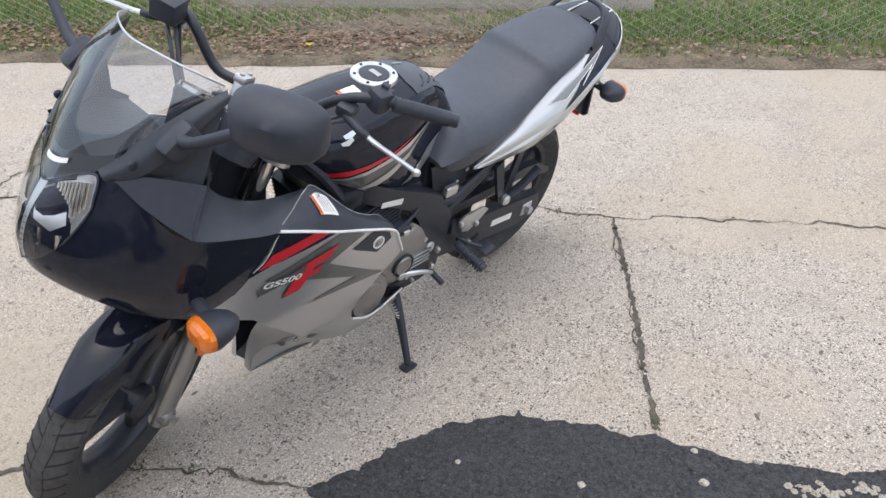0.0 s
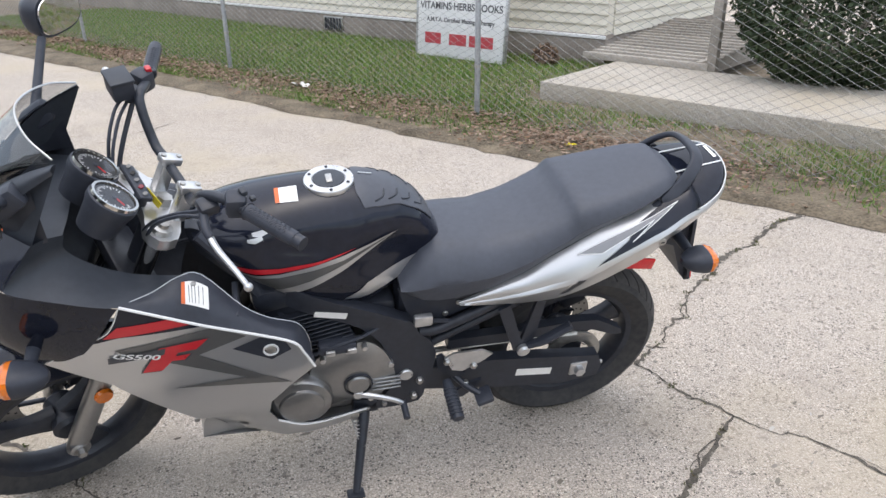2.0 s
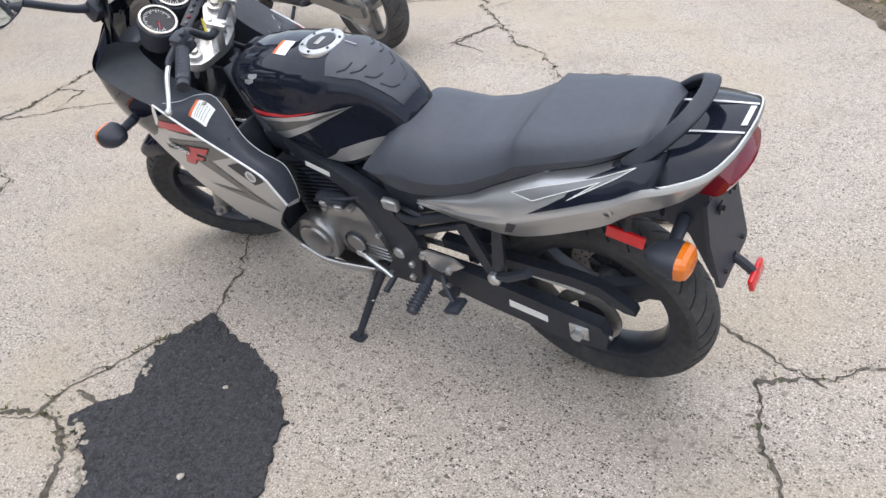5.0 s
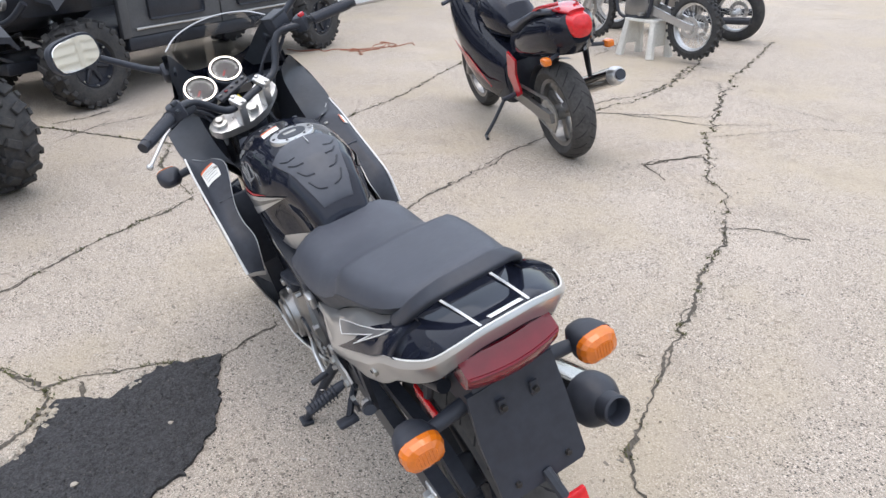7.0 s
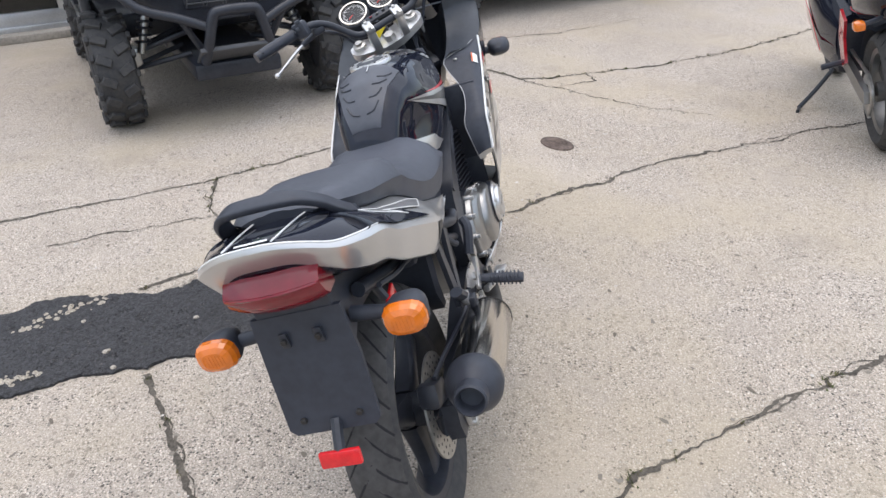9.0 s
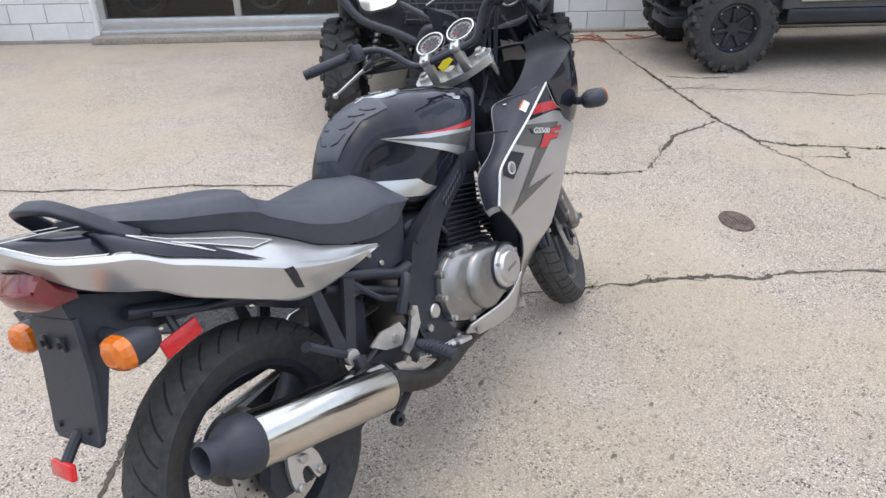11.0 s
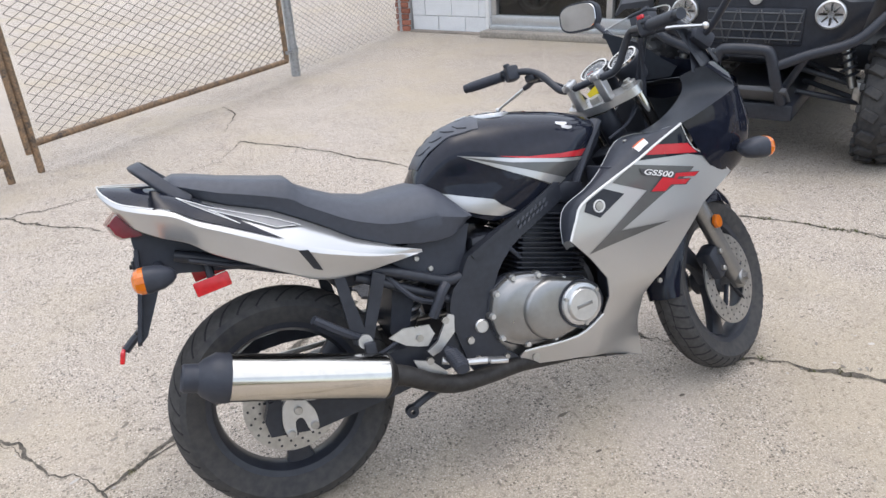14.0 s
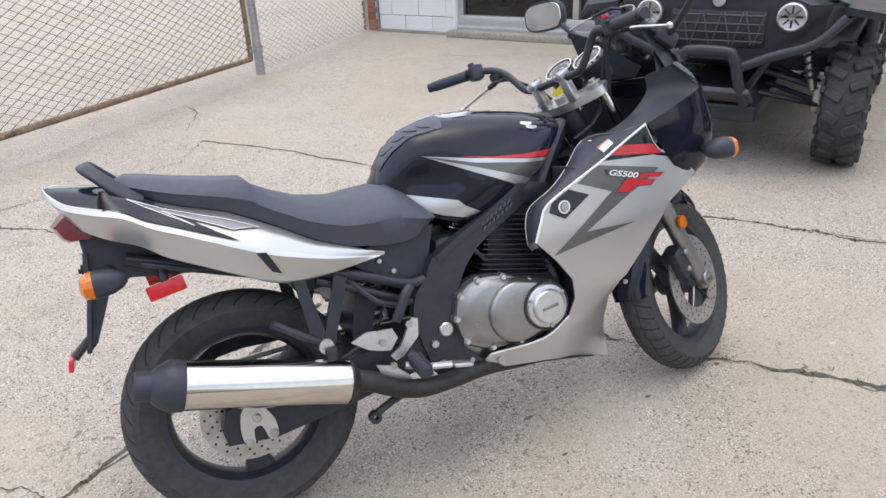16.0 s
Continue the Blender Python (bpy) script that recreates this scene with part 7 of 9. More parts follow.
# headlamp: dark housing, ribbed and plain silver facets on either side, one clear cover
LAMP = [(0.0, 1.35), (0.30, 1.85), (0.66, 2.55), (0.98, 3.25), (1.03, 3.55), (1.02, 3.95), (0.6, 3.95), (0.0, 3.97)]
LAMP_ALL = LAMP + [(-c, r) for c, r in LAMP[-2:0:-1]]
lamp = bp("headlamp", skin(LAMP_ALL, lambda c, r: on_nose(c, r, 0.002), 0, 0.09), "alloy", nose, "pointed headlamp with silver reflectors under a clear cover")
for s in LR:
    bowl = bp("reflector", skin([(s * .10, 3.75), (s * .30, 3.80), (s * .62, 3.30), (s * .70, 2.95), (s * .46, 2.72), (s * .18, 2.90), (s * .08, 3.3)], lambda c, r: on_nose(c, r, 0.004 + 0.004 * math.sin(r * 5)), 0, 0.07), "alloy", lamp, "silver lamp reflector")
    bp("lower_facet", skin([(s * .20, 2.80), (s * .46, 2.64), (s * .66, 2.72), (s * .60, 2.42), (s * .42, 2.10), (s * .30, 2.12)], lambda c, r: on_nose(c, r, 0.005 + 0.003 * math.cos(c * 20)), 0, 0.07), "chrome", lamp)
    bp("ribbed_facet", skin([(s * .34, 3.82), (s * .98, 3.84), (s * .96, 3.35), (s * .74, 3.00), (s * .66, 3.32)], lambda c, r: on_nose(c, r, 0.004), 0, 0.07), "alloy", lamp)
    for k in range(9):
        c0 = 0.40 + 0.065 * k
        lo = interp(c0, [0.40, 0.66, 0.74, 0.96], [3.68, 3.36, 3.06, 3.40])
        bp("rib", tube([on_nose(s * c0, r, 0.006) for r in np.linspace(lo, 3.80, 5)], 0.0026, 6, 1), "chrome", lamp)
bp("lamp_surround", tube([on_nose(c, r, 0.003) for c, r in LAMP_ALL + LAMP_ALL[:1]], 0.0022, 6, 4), "black_matte", lamp)
for s in LR:
    bp("lamp_slit", skin([(s * .10, 2.72), (s * .52, 2.74), (s * .60, 2.90), (s * .30, 2.84), (s * .14, 2.95)], lambda c, r: on_nose(c, r, 0.0075), 0, 0.07), "frame_black", lamp)
    bp("lamp_slit", skin([(s * .14, 2.50), (s * .20, 2.50), (s * .34, 1.95), (s * .24, 2.02)], lambda c, r: on_nose(c, r, 0.0075), 0, 0.07), "frame_black", lamp)
cover = bp("lamp_cover", skin(LAMP_ALL, lambda c, r: on_nose(c, r, 0.009), 0, 0.09), "clear", lamp, "clear lamp cover")
cover.visible_shadow = False

# wind screen
SCREEN = [[(1.517, 0, .980), (1.456, .089, 1.023), (1.360, .132, 1.105), (1.243, .166, 1.164)],
          [(1.462, 0, 1.066), (1.418, .086, 1.086), (1.346, .134, 1.136), (1.243, .166, 1.166)],
          [(1.398, 0, 1.142), (1.368, .075, 1.150), (1.316, .129, 1.165), (1.243, .165, 1.168)],
          [(1.325, 0, 1.207), (1.312, .062, 1.204), (1.284, .121, 1.192), (1.243, .164, 1.171)]]
full = [[Vector((p[0], -p[1], p[2])) for p in r[:0:-1]] + [Vector(p) for p in r] for r in SCREEN]
scr = bp("wind_screen", net_mesh(full, 7, 6), "screen", label="smoked transparent wind screen")
scr.visible_shadow = False
low = [[p + Vector((-0.004, 0, -0.002)) for p in r] for r in full]
low_at = net(low)
base_cols = np.linspace(1.55, 4.45, 25)
band = [[low_at(0.62 * r * (1 - (abs(c - 3) / 1.5) ** 2 * 0.7), c) for c in base_cols] for r in np.linspace(0, 1, 6)]
bp("screen_base", loft(band, cap=False, wrap=False), "black_gloss", scr, "black painted base of the screen")
rim = [low_at(3, c) + Vector((0.004, 0, 0.002)) for c in np.linspace(0, 6, 25)]
bp("screen_rim", tube(rim, 0.0022, 6, 1), "silver", scr, "bright screen edge")
bp("maker_mark", loft([[low_at(r, c) + Vector((0.007, 0, 0.004)) for c in np.linspace(2.86, 3.42, 8)] for r in (0.36, 0.47)], cap=False, wrap=False), "white_trim", scr, "white maker mark as a plain bar")

# outer flanks of the upper cowl, and the satin inner panels round the instruments
FLANK_UP = [(1.457, .090, 1.020), (1.405, .140, 1.022), (1.358, .178, 1.017), (1.316, .211, 1.009)]
FLANK_LOW = [(1.457, .091, 1.018), (1.426, .172, .984), (1.404, .218, .960), (1.378, .256, .938)]
both("cowl_flank", [FLANK_UP, FLANK_LOW], "black_gloss")
STRIP_UP = [(1.455, .088, 1.024), (1.412, .113, 1.060), (1.358, .135, 1.106), (1.300, .153, 1.140), (1.241, .168, 1.164)]
STRIP_LOW = [(1.452, .108, 1.006), (1.402, .148, 1.028), (1.352, .168, 1.070), (1.302, .180, 1.112), (1.243, .182, 1.150)]
STRIP_MID = [tuple((Vector(a) + Vector(b)) / 2 + Vector((0.004, 0.006, 0.003))) for a, b in zip(STRIP_UP, STRIP_LOW)]
for k, ob in enumerate(both("screen_trim", [STRIP_UP, STRIP_MID, STRIP_LOW], "cowl_grey", "satin black strip along the screen")):
    c = Vector((1.414, LR[k] * 0.136, 1.047))
    bp("strip_bolt", disc(0.009, 0.010, "Y", c, 0.003, 14), "frame_black", ob)
# inner sides that rise behind the screen to its rear corners
SIDE_LOW = [(1.44, .105, .992), (1.405, .140, .992), (1.375, .165, .992), (1.348, .182, .994), (1.318, .198, 1.000)]
both("screen_side", [[tuple(Vector(q) + Vector((-0.004, -0.004, -0.002))) for q in STRIP_UP], SIDE_LOW], "cowl_grey", "satin black inner side of the cowl")
both("mirror_recess", [[tuple(Vector(q) + Vector((-0.006, -0.008, 0))) for q in STRIP_LOW[:4]], [(1.42, .130, 1.005), (1.37, .160, 1.000), (1.33, .185, .995), (1.29, .185, .995)]], "frame_black")
E_RIM = [(1.055, .172, .862), (1.115, .218, .850), (1.185, .256, .864), (1.285, .262, .900), (1.376, .255, .940), (1.316, .211, 1.009)]
I_RIM = [(1.030, .130, .825), (1.10, .142, .845), (1.17, .147, .866), (1.235, .150, .904), (1.276, .152, .950), (1.268, .156, .990)]
MID = [tuple((Vector(a) + Vector(b)) / 2 + Vector((0.004, 0, 0.004))) for a, b in zip(E_RIM, I_RIM)]
both("inner_cowl", [E_RIM, MID, I_RIM], "cowl_grey", "satin black inner cowl panel")
CEN = [(1.10, 0, .66), (1.18, 0, .66), (1.26, 0, .67), (1.36, 0, .72), (1.42, 0, .80), (1.42, 0, .93)]
HALF = [tuple((Vector(a) + Vector(b)) / 2 + Vector((0.02, 0.02, -0.03))) for a, b in zip(I_RIM, CEN)]
both("cockpit_liner", [I_RIM, HALF, CEN], "frame_black")
both("dash_shelf", [[(1.425, 0, .968), (1.405, .10, .972), (1.374, .215, .968)], [(1.31, 0, .985), (1.30, .10, .988), (1.305, .172, .985)], [(1.275, 0, .985), (1.270, .08, .988), (1.272, .150, .986)]], "cowl_grey", "satin black dash behind the gauges")

# side panels
TRIM_X, TRIM_Z = [0.791, 0.812, 0.837, 0.925, 1.02, 1.105, 1.18, 1.25], [0.605, 0.655, 0.698, 0.742, 0.784, 0.827, 0.864, 0.87]
def fair_y(x, z):
    y = interp(z, [0.13, 0.18, 0.24, 0.32, 0.42, 0.50, 0.60, 0.9], [0.050, 0.095, 0.165, 0.200, 0.224, 0.240, 0.256, 0.256])
    if x > 1.08:
        y -= 0.017 * ((x - 1.08) / 0.20) ** 2
    if x < 0.82:
        y -= 0.035 * ((0.82 - x) / 0.2) ** 1.5
    keel = min(1.0, max(0.0, (x - 0.88) / 0.24)) * min(1.0, max(0.0, (0.44 - z) / 0.2))
    y = y * (1 - keel) + 0.045 * keel
    over = z - interp(x, TRIM_X, TRIM_Z)
    if over > 0 and x < 1.2:
        y -= 1.4 * over
    return y
PANEL = [(1.182, 0.862), (1.105, 0.827), (1.02, 0.784), (0.925, 0.742), (0.837, 0.698), (0.812, 0.655), (0.791, 0.605), (0.85, 0.543), (0.903, 0.474), (0.912, 0.415), (0.893, 0.365), (0.808, 0.318), (0.652, 0.305), (0.640, 0.290), (0.652, 0.258), (0.82, 0.240), (0.95, 0.198),
         (1.114, 0.138), (1.106, 0.20), (1.080, 0.29), (1.052, 0.375), (1.07, 0.430), (1.139, 0.508), (1.241, 0.625), (1.37, 0.694), (1.295, 0.748), (1.232, 0.779), (1.205, 0.81)]
UPPER_NET = [  # stations down the panel: at the trim line, mid width, inner edge
    [(1.182, .252, .863), (1.175, .246, .861), (1.165, .236, .858)],
    [(1.105, .2555, .827), (1.111, .234, .848), (1.118, .207, .855)],
    [(1.060, .256, .804), (1.062, .231, .842), (1.066, .180, .867)],
    [(1.020, .256, .784), (1.017, .228, .822), (1.020, .160, .850)],
    [(0.925, .256, .742), (0.930, .230, .763), (0.940, .190, .768)],
    [(0.875, .256, .717), (0.880, .234, .732), (0.884, .196, .727)],
    [(0.837, .256, .698), (0.832, .232, .706), (0.822, .188, .690)],
    [(0.812, .254, .655), (0.804, .230, .660), (0.798, .196, .645)],
    [(0.791, .251, .605), (0.789, .231, .602), (0.793, .205, .590)]]
BLACK_TOP = [(1.182, 0.862), (1.205, 0.81), (1.232, 0.779), (1.295, 0.748), (1.20, 0.774), (1.02, 0.784), (1.105, 0.827)]
RED = [(1.046, 0.796), (1.088, 0.818), (1.198, 0.805), (1.232, 0.773), (1.14, 0.784)]
ZED = [(1.009, 0.776), (1.217, 0.735), (1.195, 0.72), (1.098, 0.678), (0.950, 0.602), (1.113, 0.599), (0.932, 0.571), (0.846, 0.556), (1.046, 0.697), (0.938, 0.738)]
BOX = [(0.842, 0.676), (0.852, 0.700), (0.908, 0.728), (0.972, 0.702), (0.888, 0.651)]
EFF = {-1: [(1.058, 0.692), (1.104, 0.685), (1.127, 0.700), (1.176, 0.692), (1.196, 0.704), (1.147, 0.711), (1.155, 0.717), (1.212, 0.708), (1.230, 0.718), (1.110, 0.733)],
       1: [(1.124, 0.735), (1.019, 0.748), (1.048, 0.720), (1.088, 0.716), (1.094, 0.706), (1.062, 0.708), (1.077, 0.692), (1.104, 0.692), (1.128, 0.666), (1.171, 0.663)]}
PLATE = {-1: [(1.028, 0.762), (1.034, 0.745), (1.137, 0.715), (1.146, 0.729)], 1: [(1.234, 0.716), (1.236, 0.698), (1.116, 0.716), (1.110, 0.735)]}


def grown(poly, d):
    c = sum((Vector(q) for q in poly), Vector((0, 0))) / len(poly)
    return [tuple(Vector(q) + (Vector(q) - c).normalized() * d) for q in poly]


LEFT_NET = UPPER_NET
RIGHT_NET = [list(r) for r in UPPER_NET]
RIGHT_NET[1][2], RIGHT_NET[2][1:], RIGHT_NET[3][1:] = (1.118, .207, .849), [(1.062, .231, .835), (1.070, .172, .850)], [(1.017, .227, .813), (1.032, .142, .833)]
for s in LR:
    UPPER_NET = LEFT_NET if s > 0 else RIGHT_NET
    lay = lambda off: (lambda x, z: Vector((x, s * (fair_y(x, z) + off), z)))
    fp = bp("side_fairing", skin(PANEL, lay(0), 0.004, 0.02, 0, inward=(0, -s, 0)), "silver", label="silver lower side fairing with red and grey graphics")
    bp("fairing_lining", skin(PANEL, lay(-0.006), 0.003, 0.035, 0, inward=(0, -s, 0)), "black_matte", fp)
    up = bp("upper_panel", net_mesh(UPPER_NET, 4, 4, s), "black_matte", fp, "satin black upper fairing panel")
    on_up = lambda off: (lambda r, c: (lambda q: Vector((q.x, s * (q.y + off * 0.5), q.z + off)))(net(UPPER_NET)(r, c)))
    bp("upper_line", tube([on_up(0.0005)(r, 2) for r in np.arange(0, 8.01, 0.25)], 0.0013, 5, 1), "silver", up, "thin silver rim")
    bp("panel_foot", net_mesh([UPPER_NET[8], [(.802, .249, .588), (.799, .230, .583), (.802, .207, .572)]], 2, 4, s), "silver", up, "silver turned-in foot of the panel")
    bp("panel_screw", disc(0.007, 0.006, "Z", on_up(0.001)(2.65, 1.62), 0.0015, 16), "steel", up)
    bp("black_band", skin(BLACK_TOP, lay(0.0015), 0, 0.02), "black_gloss", fp)
    bp("red_band", skin(RED, lay(0.0030), 0, 0.02), "red_decal", fp, "red stripe")
    bp("grey_flash", skin(ZED, lay(0.0016), 0, 0.02), "silver_dk", fp, "dark grey angular flash")
    bp("black_patch", skin(BOX, lay(0.0016), 0, 0.02), "frame_black", fp)
    bp("letter_outline", skin(grown(EFF[s], 0.005), lay(0.0032), 0, 0.015), "ink", fp)
    bp("red_letter", skin(EFF[s], lay(0.0044), 0, 0.015), "red_decal", fp, "red letter F")
    bp("model_plate", skin(PLATE[s], lay(0.0052), 0, 0.015), "ink", fp)
    rot = pose(0, 0, 0, 90, 0, 180 if s > 0 else 0)
    at, lean_deg = ((1.087, 0.738), 15) if s < 0 else ((1.174, 0.716), 8.5)
    slant = Matrix(((1, 0.22, 0, 0), (0, 1, 0, 0), (0, 0, 1, 0), (0, 0, 0, 1)))
    txt = words("GS500", 0.0215, M["white_trim"], fp, Matrix(), depth=0.0)
    tm = Matrix.Translation((at[0], 0, at[1])) @ Matrix.Rotation(radians(lean_deg if s < 0 else -lean_deg), 4, "Y") @ rot @ Matrix.Diagonal((1.7, 1, 1, 1)) @ slant
    for v in txt.data.vertices:
        q = tm @ v.co
        v.co = (q.x, s * (fair_y(q.x, q.z) + 0.0062), q.z)
    line = PANEL[:7]
    bp("trim_line", tube([(x, s * (fair_y(x, z) + 0.002), z) for x, z in line], 0.0034, 6, 4), "white_trim", fp)
    # highlight on the lower rear cut edge, laid on as a white bar
    back = [(0.893, 0.365), (0.808, 0.318), (0.652, 0.305)]
    bp("edge_highlight", tube([(x, s * (fair_y(x, z) + 0.001), z) for x, z in back], 0.003, 6, 4), "white_trim", fp)
    bp("front_line", tube([(x, s * (fair_y(x, z) + 0.001), z) for x, z in ((1.182, 0.862), (1.205, 0.81), (1.232, 0.779), (1.295, 0.748), (1.36, 0.700))], 0.0014, 5, 3), "white_trim", fp)
    for x, z in ((0.888, 0.684), (0.685, 0.279), (1.215, 0.846), (1.288, 0.768), (1.09, 0.42)):
        c = Vector((x, s * (fair_y(x, z) + 0.003), z))
        big = x in (0.888, 0.685)
        b = bp("fastener", lathe([(0.001, -.004), (0.012 if big else 0.007, -.004), (0.012 if big else 0.007, .001), (0.006, .003), (0.001, .003)], 18, "Y", c), "steel", fp)
        if big and z > .5:
            bp("fastener_ring", ring_band(0.014, 0.018, 0.004, "Y", c, 24), "white_trim", b)
    # ducts in the lower front of the fairing
    for quad in ([(1.075, 0.300), (1.050, 0.298), (1.030, 0.245), (1.040, 0.240)], [(1.000, 0.318), (0.972, 0.316), (0.975, 0.282), (0.992, 0.290)]) if s > 0 else ():
        bp("duct", skin(quad, lay(0.002), 0, 0.02), "frame_black", fp)
    q, o = ([(2.0, 0.85), (2.12, 1.72), (3.16, 1.66), (3.12, 0.80)], [(2.0, 0.85), (2.12, 1.72), (2.29, 1.71), (2.19, 0.84)]) if s > 0 else ([(1.72, 0.42), (1.88, 1.00), (2.78, 0.92), (2.62, 0.34)], [(1.85, 0.90), (1.88, 1.00), (2.78, 0.92), (2.75, 0.82)])
    st = bp("warning_sticker", skin(q, on_up(0.0020), 0, 0.1), "sticker", up, "white and orange warning sticker")
    bp("sticker_band", skin(o, on_up(0.0028), 0, 0.1), "orange_ink", st)
    for k in range(5) if s > 0 else ():
        r = 2.42 + k * 0.14
        bp("print_line", tube([on_up(0.0026)(r + 0.03 * v, 0.95 + 0.62 * v) for v in (0, 0.5, 1)], 0.0006, 4, 1), "pewter", st)
OUT = [(1.114, 0.138), (1.106, 0.20), (1.080, 0.29), (1.052, 0.375), (1.07, 0.430)]
both("front_flange", [[(x, fair_y(x, z) - 0.001, z) for x, z in OUT], [(1.116, .020, .145), (1.112, .025, .22), (1.108, .040, .30), (1.110, .080, .385), (1.120, .130, .440)]], "silver", "turned-in front edge of the fairing")
for s in LR:
    shroud = bp("inner_shroud", box((0.014, 0.120, 0.25), (0.955, s * 0.172, 0.655), 0.004), "black_matte", label="black inner shroud of the fairing")
    bp("lower_flap", box((0.014, 0.085, 0.15), (0.955, s * 0.145, 0.462), 0.004), "black_matte", shroud)
# belly closing between the two sides at the front
both("belly_pan", [[(1.114, .045, .138), (1.0, .08, .175), (0.85, .12, .215), (0.66, .14, .25)], [(1.09, 0, .13), (1.0, 0, .165), (0.85, 0, .20), (0.66, 0, .24)]], "silver", nr=2, nc=4)

# --- front mudguard (turns with the fork) ---
FC = Vector(FW)
rings = []
for a in np.linspace(radians(48), radians(178), 26):
    t = (a - radians(48)) / radians(130)
    r = 0.322 + 0.010 * math.sin(t * math.pi)
    hw = 0.070 * (0.55 + 0.45 * min(1, t * 5)) * (1 - 0.25 * max(0, t - 0.8) / 0.2)
    drop = 0.045 + 0.03 * math.sin(t * math.pi)
    ring = []
    for q in np.linspace(-1, 1, 13):
        y = hw * math.sin(q * 1.45) / math.sin(1.45)
        rr = r - drop * abs(q) ** 2.6
        ring.append(FC + Vector((rr * math.cos(a), y, rr * math.sin(a))))
    rings.append(ring)
mg = loft(rings, cap=False, wrap=False)
bp("front_mudguard", mg, "black_gloss", label="glossy black front mudguard", steer=True)
for s in LR:
    base = FC + Vector((0, s * 0.098, 0))
    low_leg = bp("fork_slider", tube([base - AXIS * 0.030, base + AXIS * 0.03, base + AXIS * 0.33, base + AXIS * 0.345], [0.022, 0.028, 0.027, 0.024], 18, 2), "engine", label="grey alloy fork slider", steer=True)
    bp("fork_tube", tube([base + AXIS * 0.33, base + AXIS * 0.735], 0.0195, 18, 1), "chrome", steer=True)
    bp("axle_clamp", disc(0.026, 0.034, "Y", base + Vector((0, s * 0.012, 0)), 0.005, 24), "engine", low_leg, steer=True)
    bp("axle_end", lathe([(0.002, -.01), (0.012, -.01), (0.012, .01), (0.002, .012)], 6, "Y", base + Vector((0, s * 0.034, 0))), "steel", low_leg, steer=True)
    rp = base + AXIS * 0.225 + Vector((0.0, s * 0.034, 0))
    bp("fork_reflector", lathe([(0.002, s * .007), (0.020, s * .006), (0.023, 0), (0.022, -s * .006), (0.002, -s * .006)], 24, "Y", rp), "amber", low_leg, "round amber fork reflector", steer=True)
    bp("dust_seal", tube([base + AXIS * 0.335, base + AXIS * 0.36], 0.025, 16, 1), "black_matte", low_leg, steer=True)
brk = FC + Vector((-0.085, -0.075, 0.075))
fcal = bp("front_caliper", box((0.075, 0.06, 0.105), brk, 0.014, Matrix.Rotation(radians(-25), 4, "Y")), "frame_black", label="black front brake caliper", steer=True)
bp("caliper_bracket", box((0.05, 0.02, 0.06), FC + Vector((-0.05, -0.095, 0.10)), 0.008, Matrix.Rotation(radians(-25), 4, "Y")), "engine", fcal, steer=True)
for dz in (-0.025, 0.03):
    bp("caliper_pin", disc(0.009, 0.075, "Y", brk + Vector((0.0, -0.004, dz)), 0.002, 12), "steel", fcal, steer=True)
bp("brake_hose", tube([brk + Vector((0, -0.02, 0.05)), (1.36, -0.10, 0.50), (1.30, -0.08, 0.66), (1.20, -0.07, 0.82), (1.13, -0.14, 0.98), (1.06, -0.20, 1.08)], 0.006, 8, 6), "black_matte", steer=True)

# --- steering head ---
CL = FOOT + AXIS * (0.942 / AXIS.z)
FX = Vector((0.9026, 0, 0.4305))
TC = Matrix((( *(FX.x, 0, AXIS.x), CL.x), ( *(0, 1, 0), 0.013), ( *(FX.z, 0, AXIS.z), CL.z), (0, 0, 0, 1)))
def tc(bm):
    bm.transform(TC)
    return bm
yoke = bp("top_yoke", tc(skin([(-0.030, -0.03), (-0.012, -0.075), (0.015, -0.125), (0.060, -0.130), (0.075, -0.09), (0.060, -0.045), (0.055, 0), (0.060, 0.045), (0.075, 0.09), (0.060, 0.130), (0.015, 0.125), (-0.012, 0.075), (-0.030, 0.03)], lambda x, y: Vector((x, y, 0.012)), 0.026, 0.03, 2, inward=(0, 0, -1))), "alloy", label="bare alloy top yoke", steer=True)
bp("lower_yoke", tc(box((0.09, 0.25, 0.035), (0.03, 0, -0.17), 0.012)), "frame_black", steer=True)
bp("steering_head", tc(tube([(0, 0, -0.02), (0, 0, -0.20)], 0.034, 18, 1)), "frame_black", steer=True)
bp("stem_nut", tc(lathe([(0.002, .024), (0.018, .024), (0.020, .012), (0.020, 0.0)], 6, "Z", (0.0, 0, 0.008))), "steel", yoke, steer=True)
for s in LR:
    bp("fork_cap", tc(lathe([(0.022, 0), (0.022, .012), (0.012, .014), (0.011, .022), (0.002, .022)], 20, "Z", (0.043, s * 0.098, 0.012))), "steel", yoke, steer=True)
    rs = bp("bar_riser", tc(box((0.032, 0.028, 0.078), (-0.012, s * 0.052, 0.048), 0.005)), "alloy", yoke, "machined alloy bar riser", steer=True)
    bp("riser_cap", tc(box((0.050, 0.030, 0.020), (-0.014, s * 0.052, 0.096), 0.005)), "alloy", rs, steer=True)
    for dx in (-0.018, 0.018):
        bp("clamp_bolt", tc(disc(0.006, 0.006, "Z", (-0.014 + dx, s * 0.052, 0.107), 0.001, 12)), "steel", rs, steer=True)
bc = TC @ Vector((-0.014, -0.013, 0.084))
BAR = [(bc.x, 0, bc.z), (bc.x, 0.06, bc.z), (bc.x + 0.004, 0.11, bc.z + 0.012), (1.052, 0.175, 1.098)]
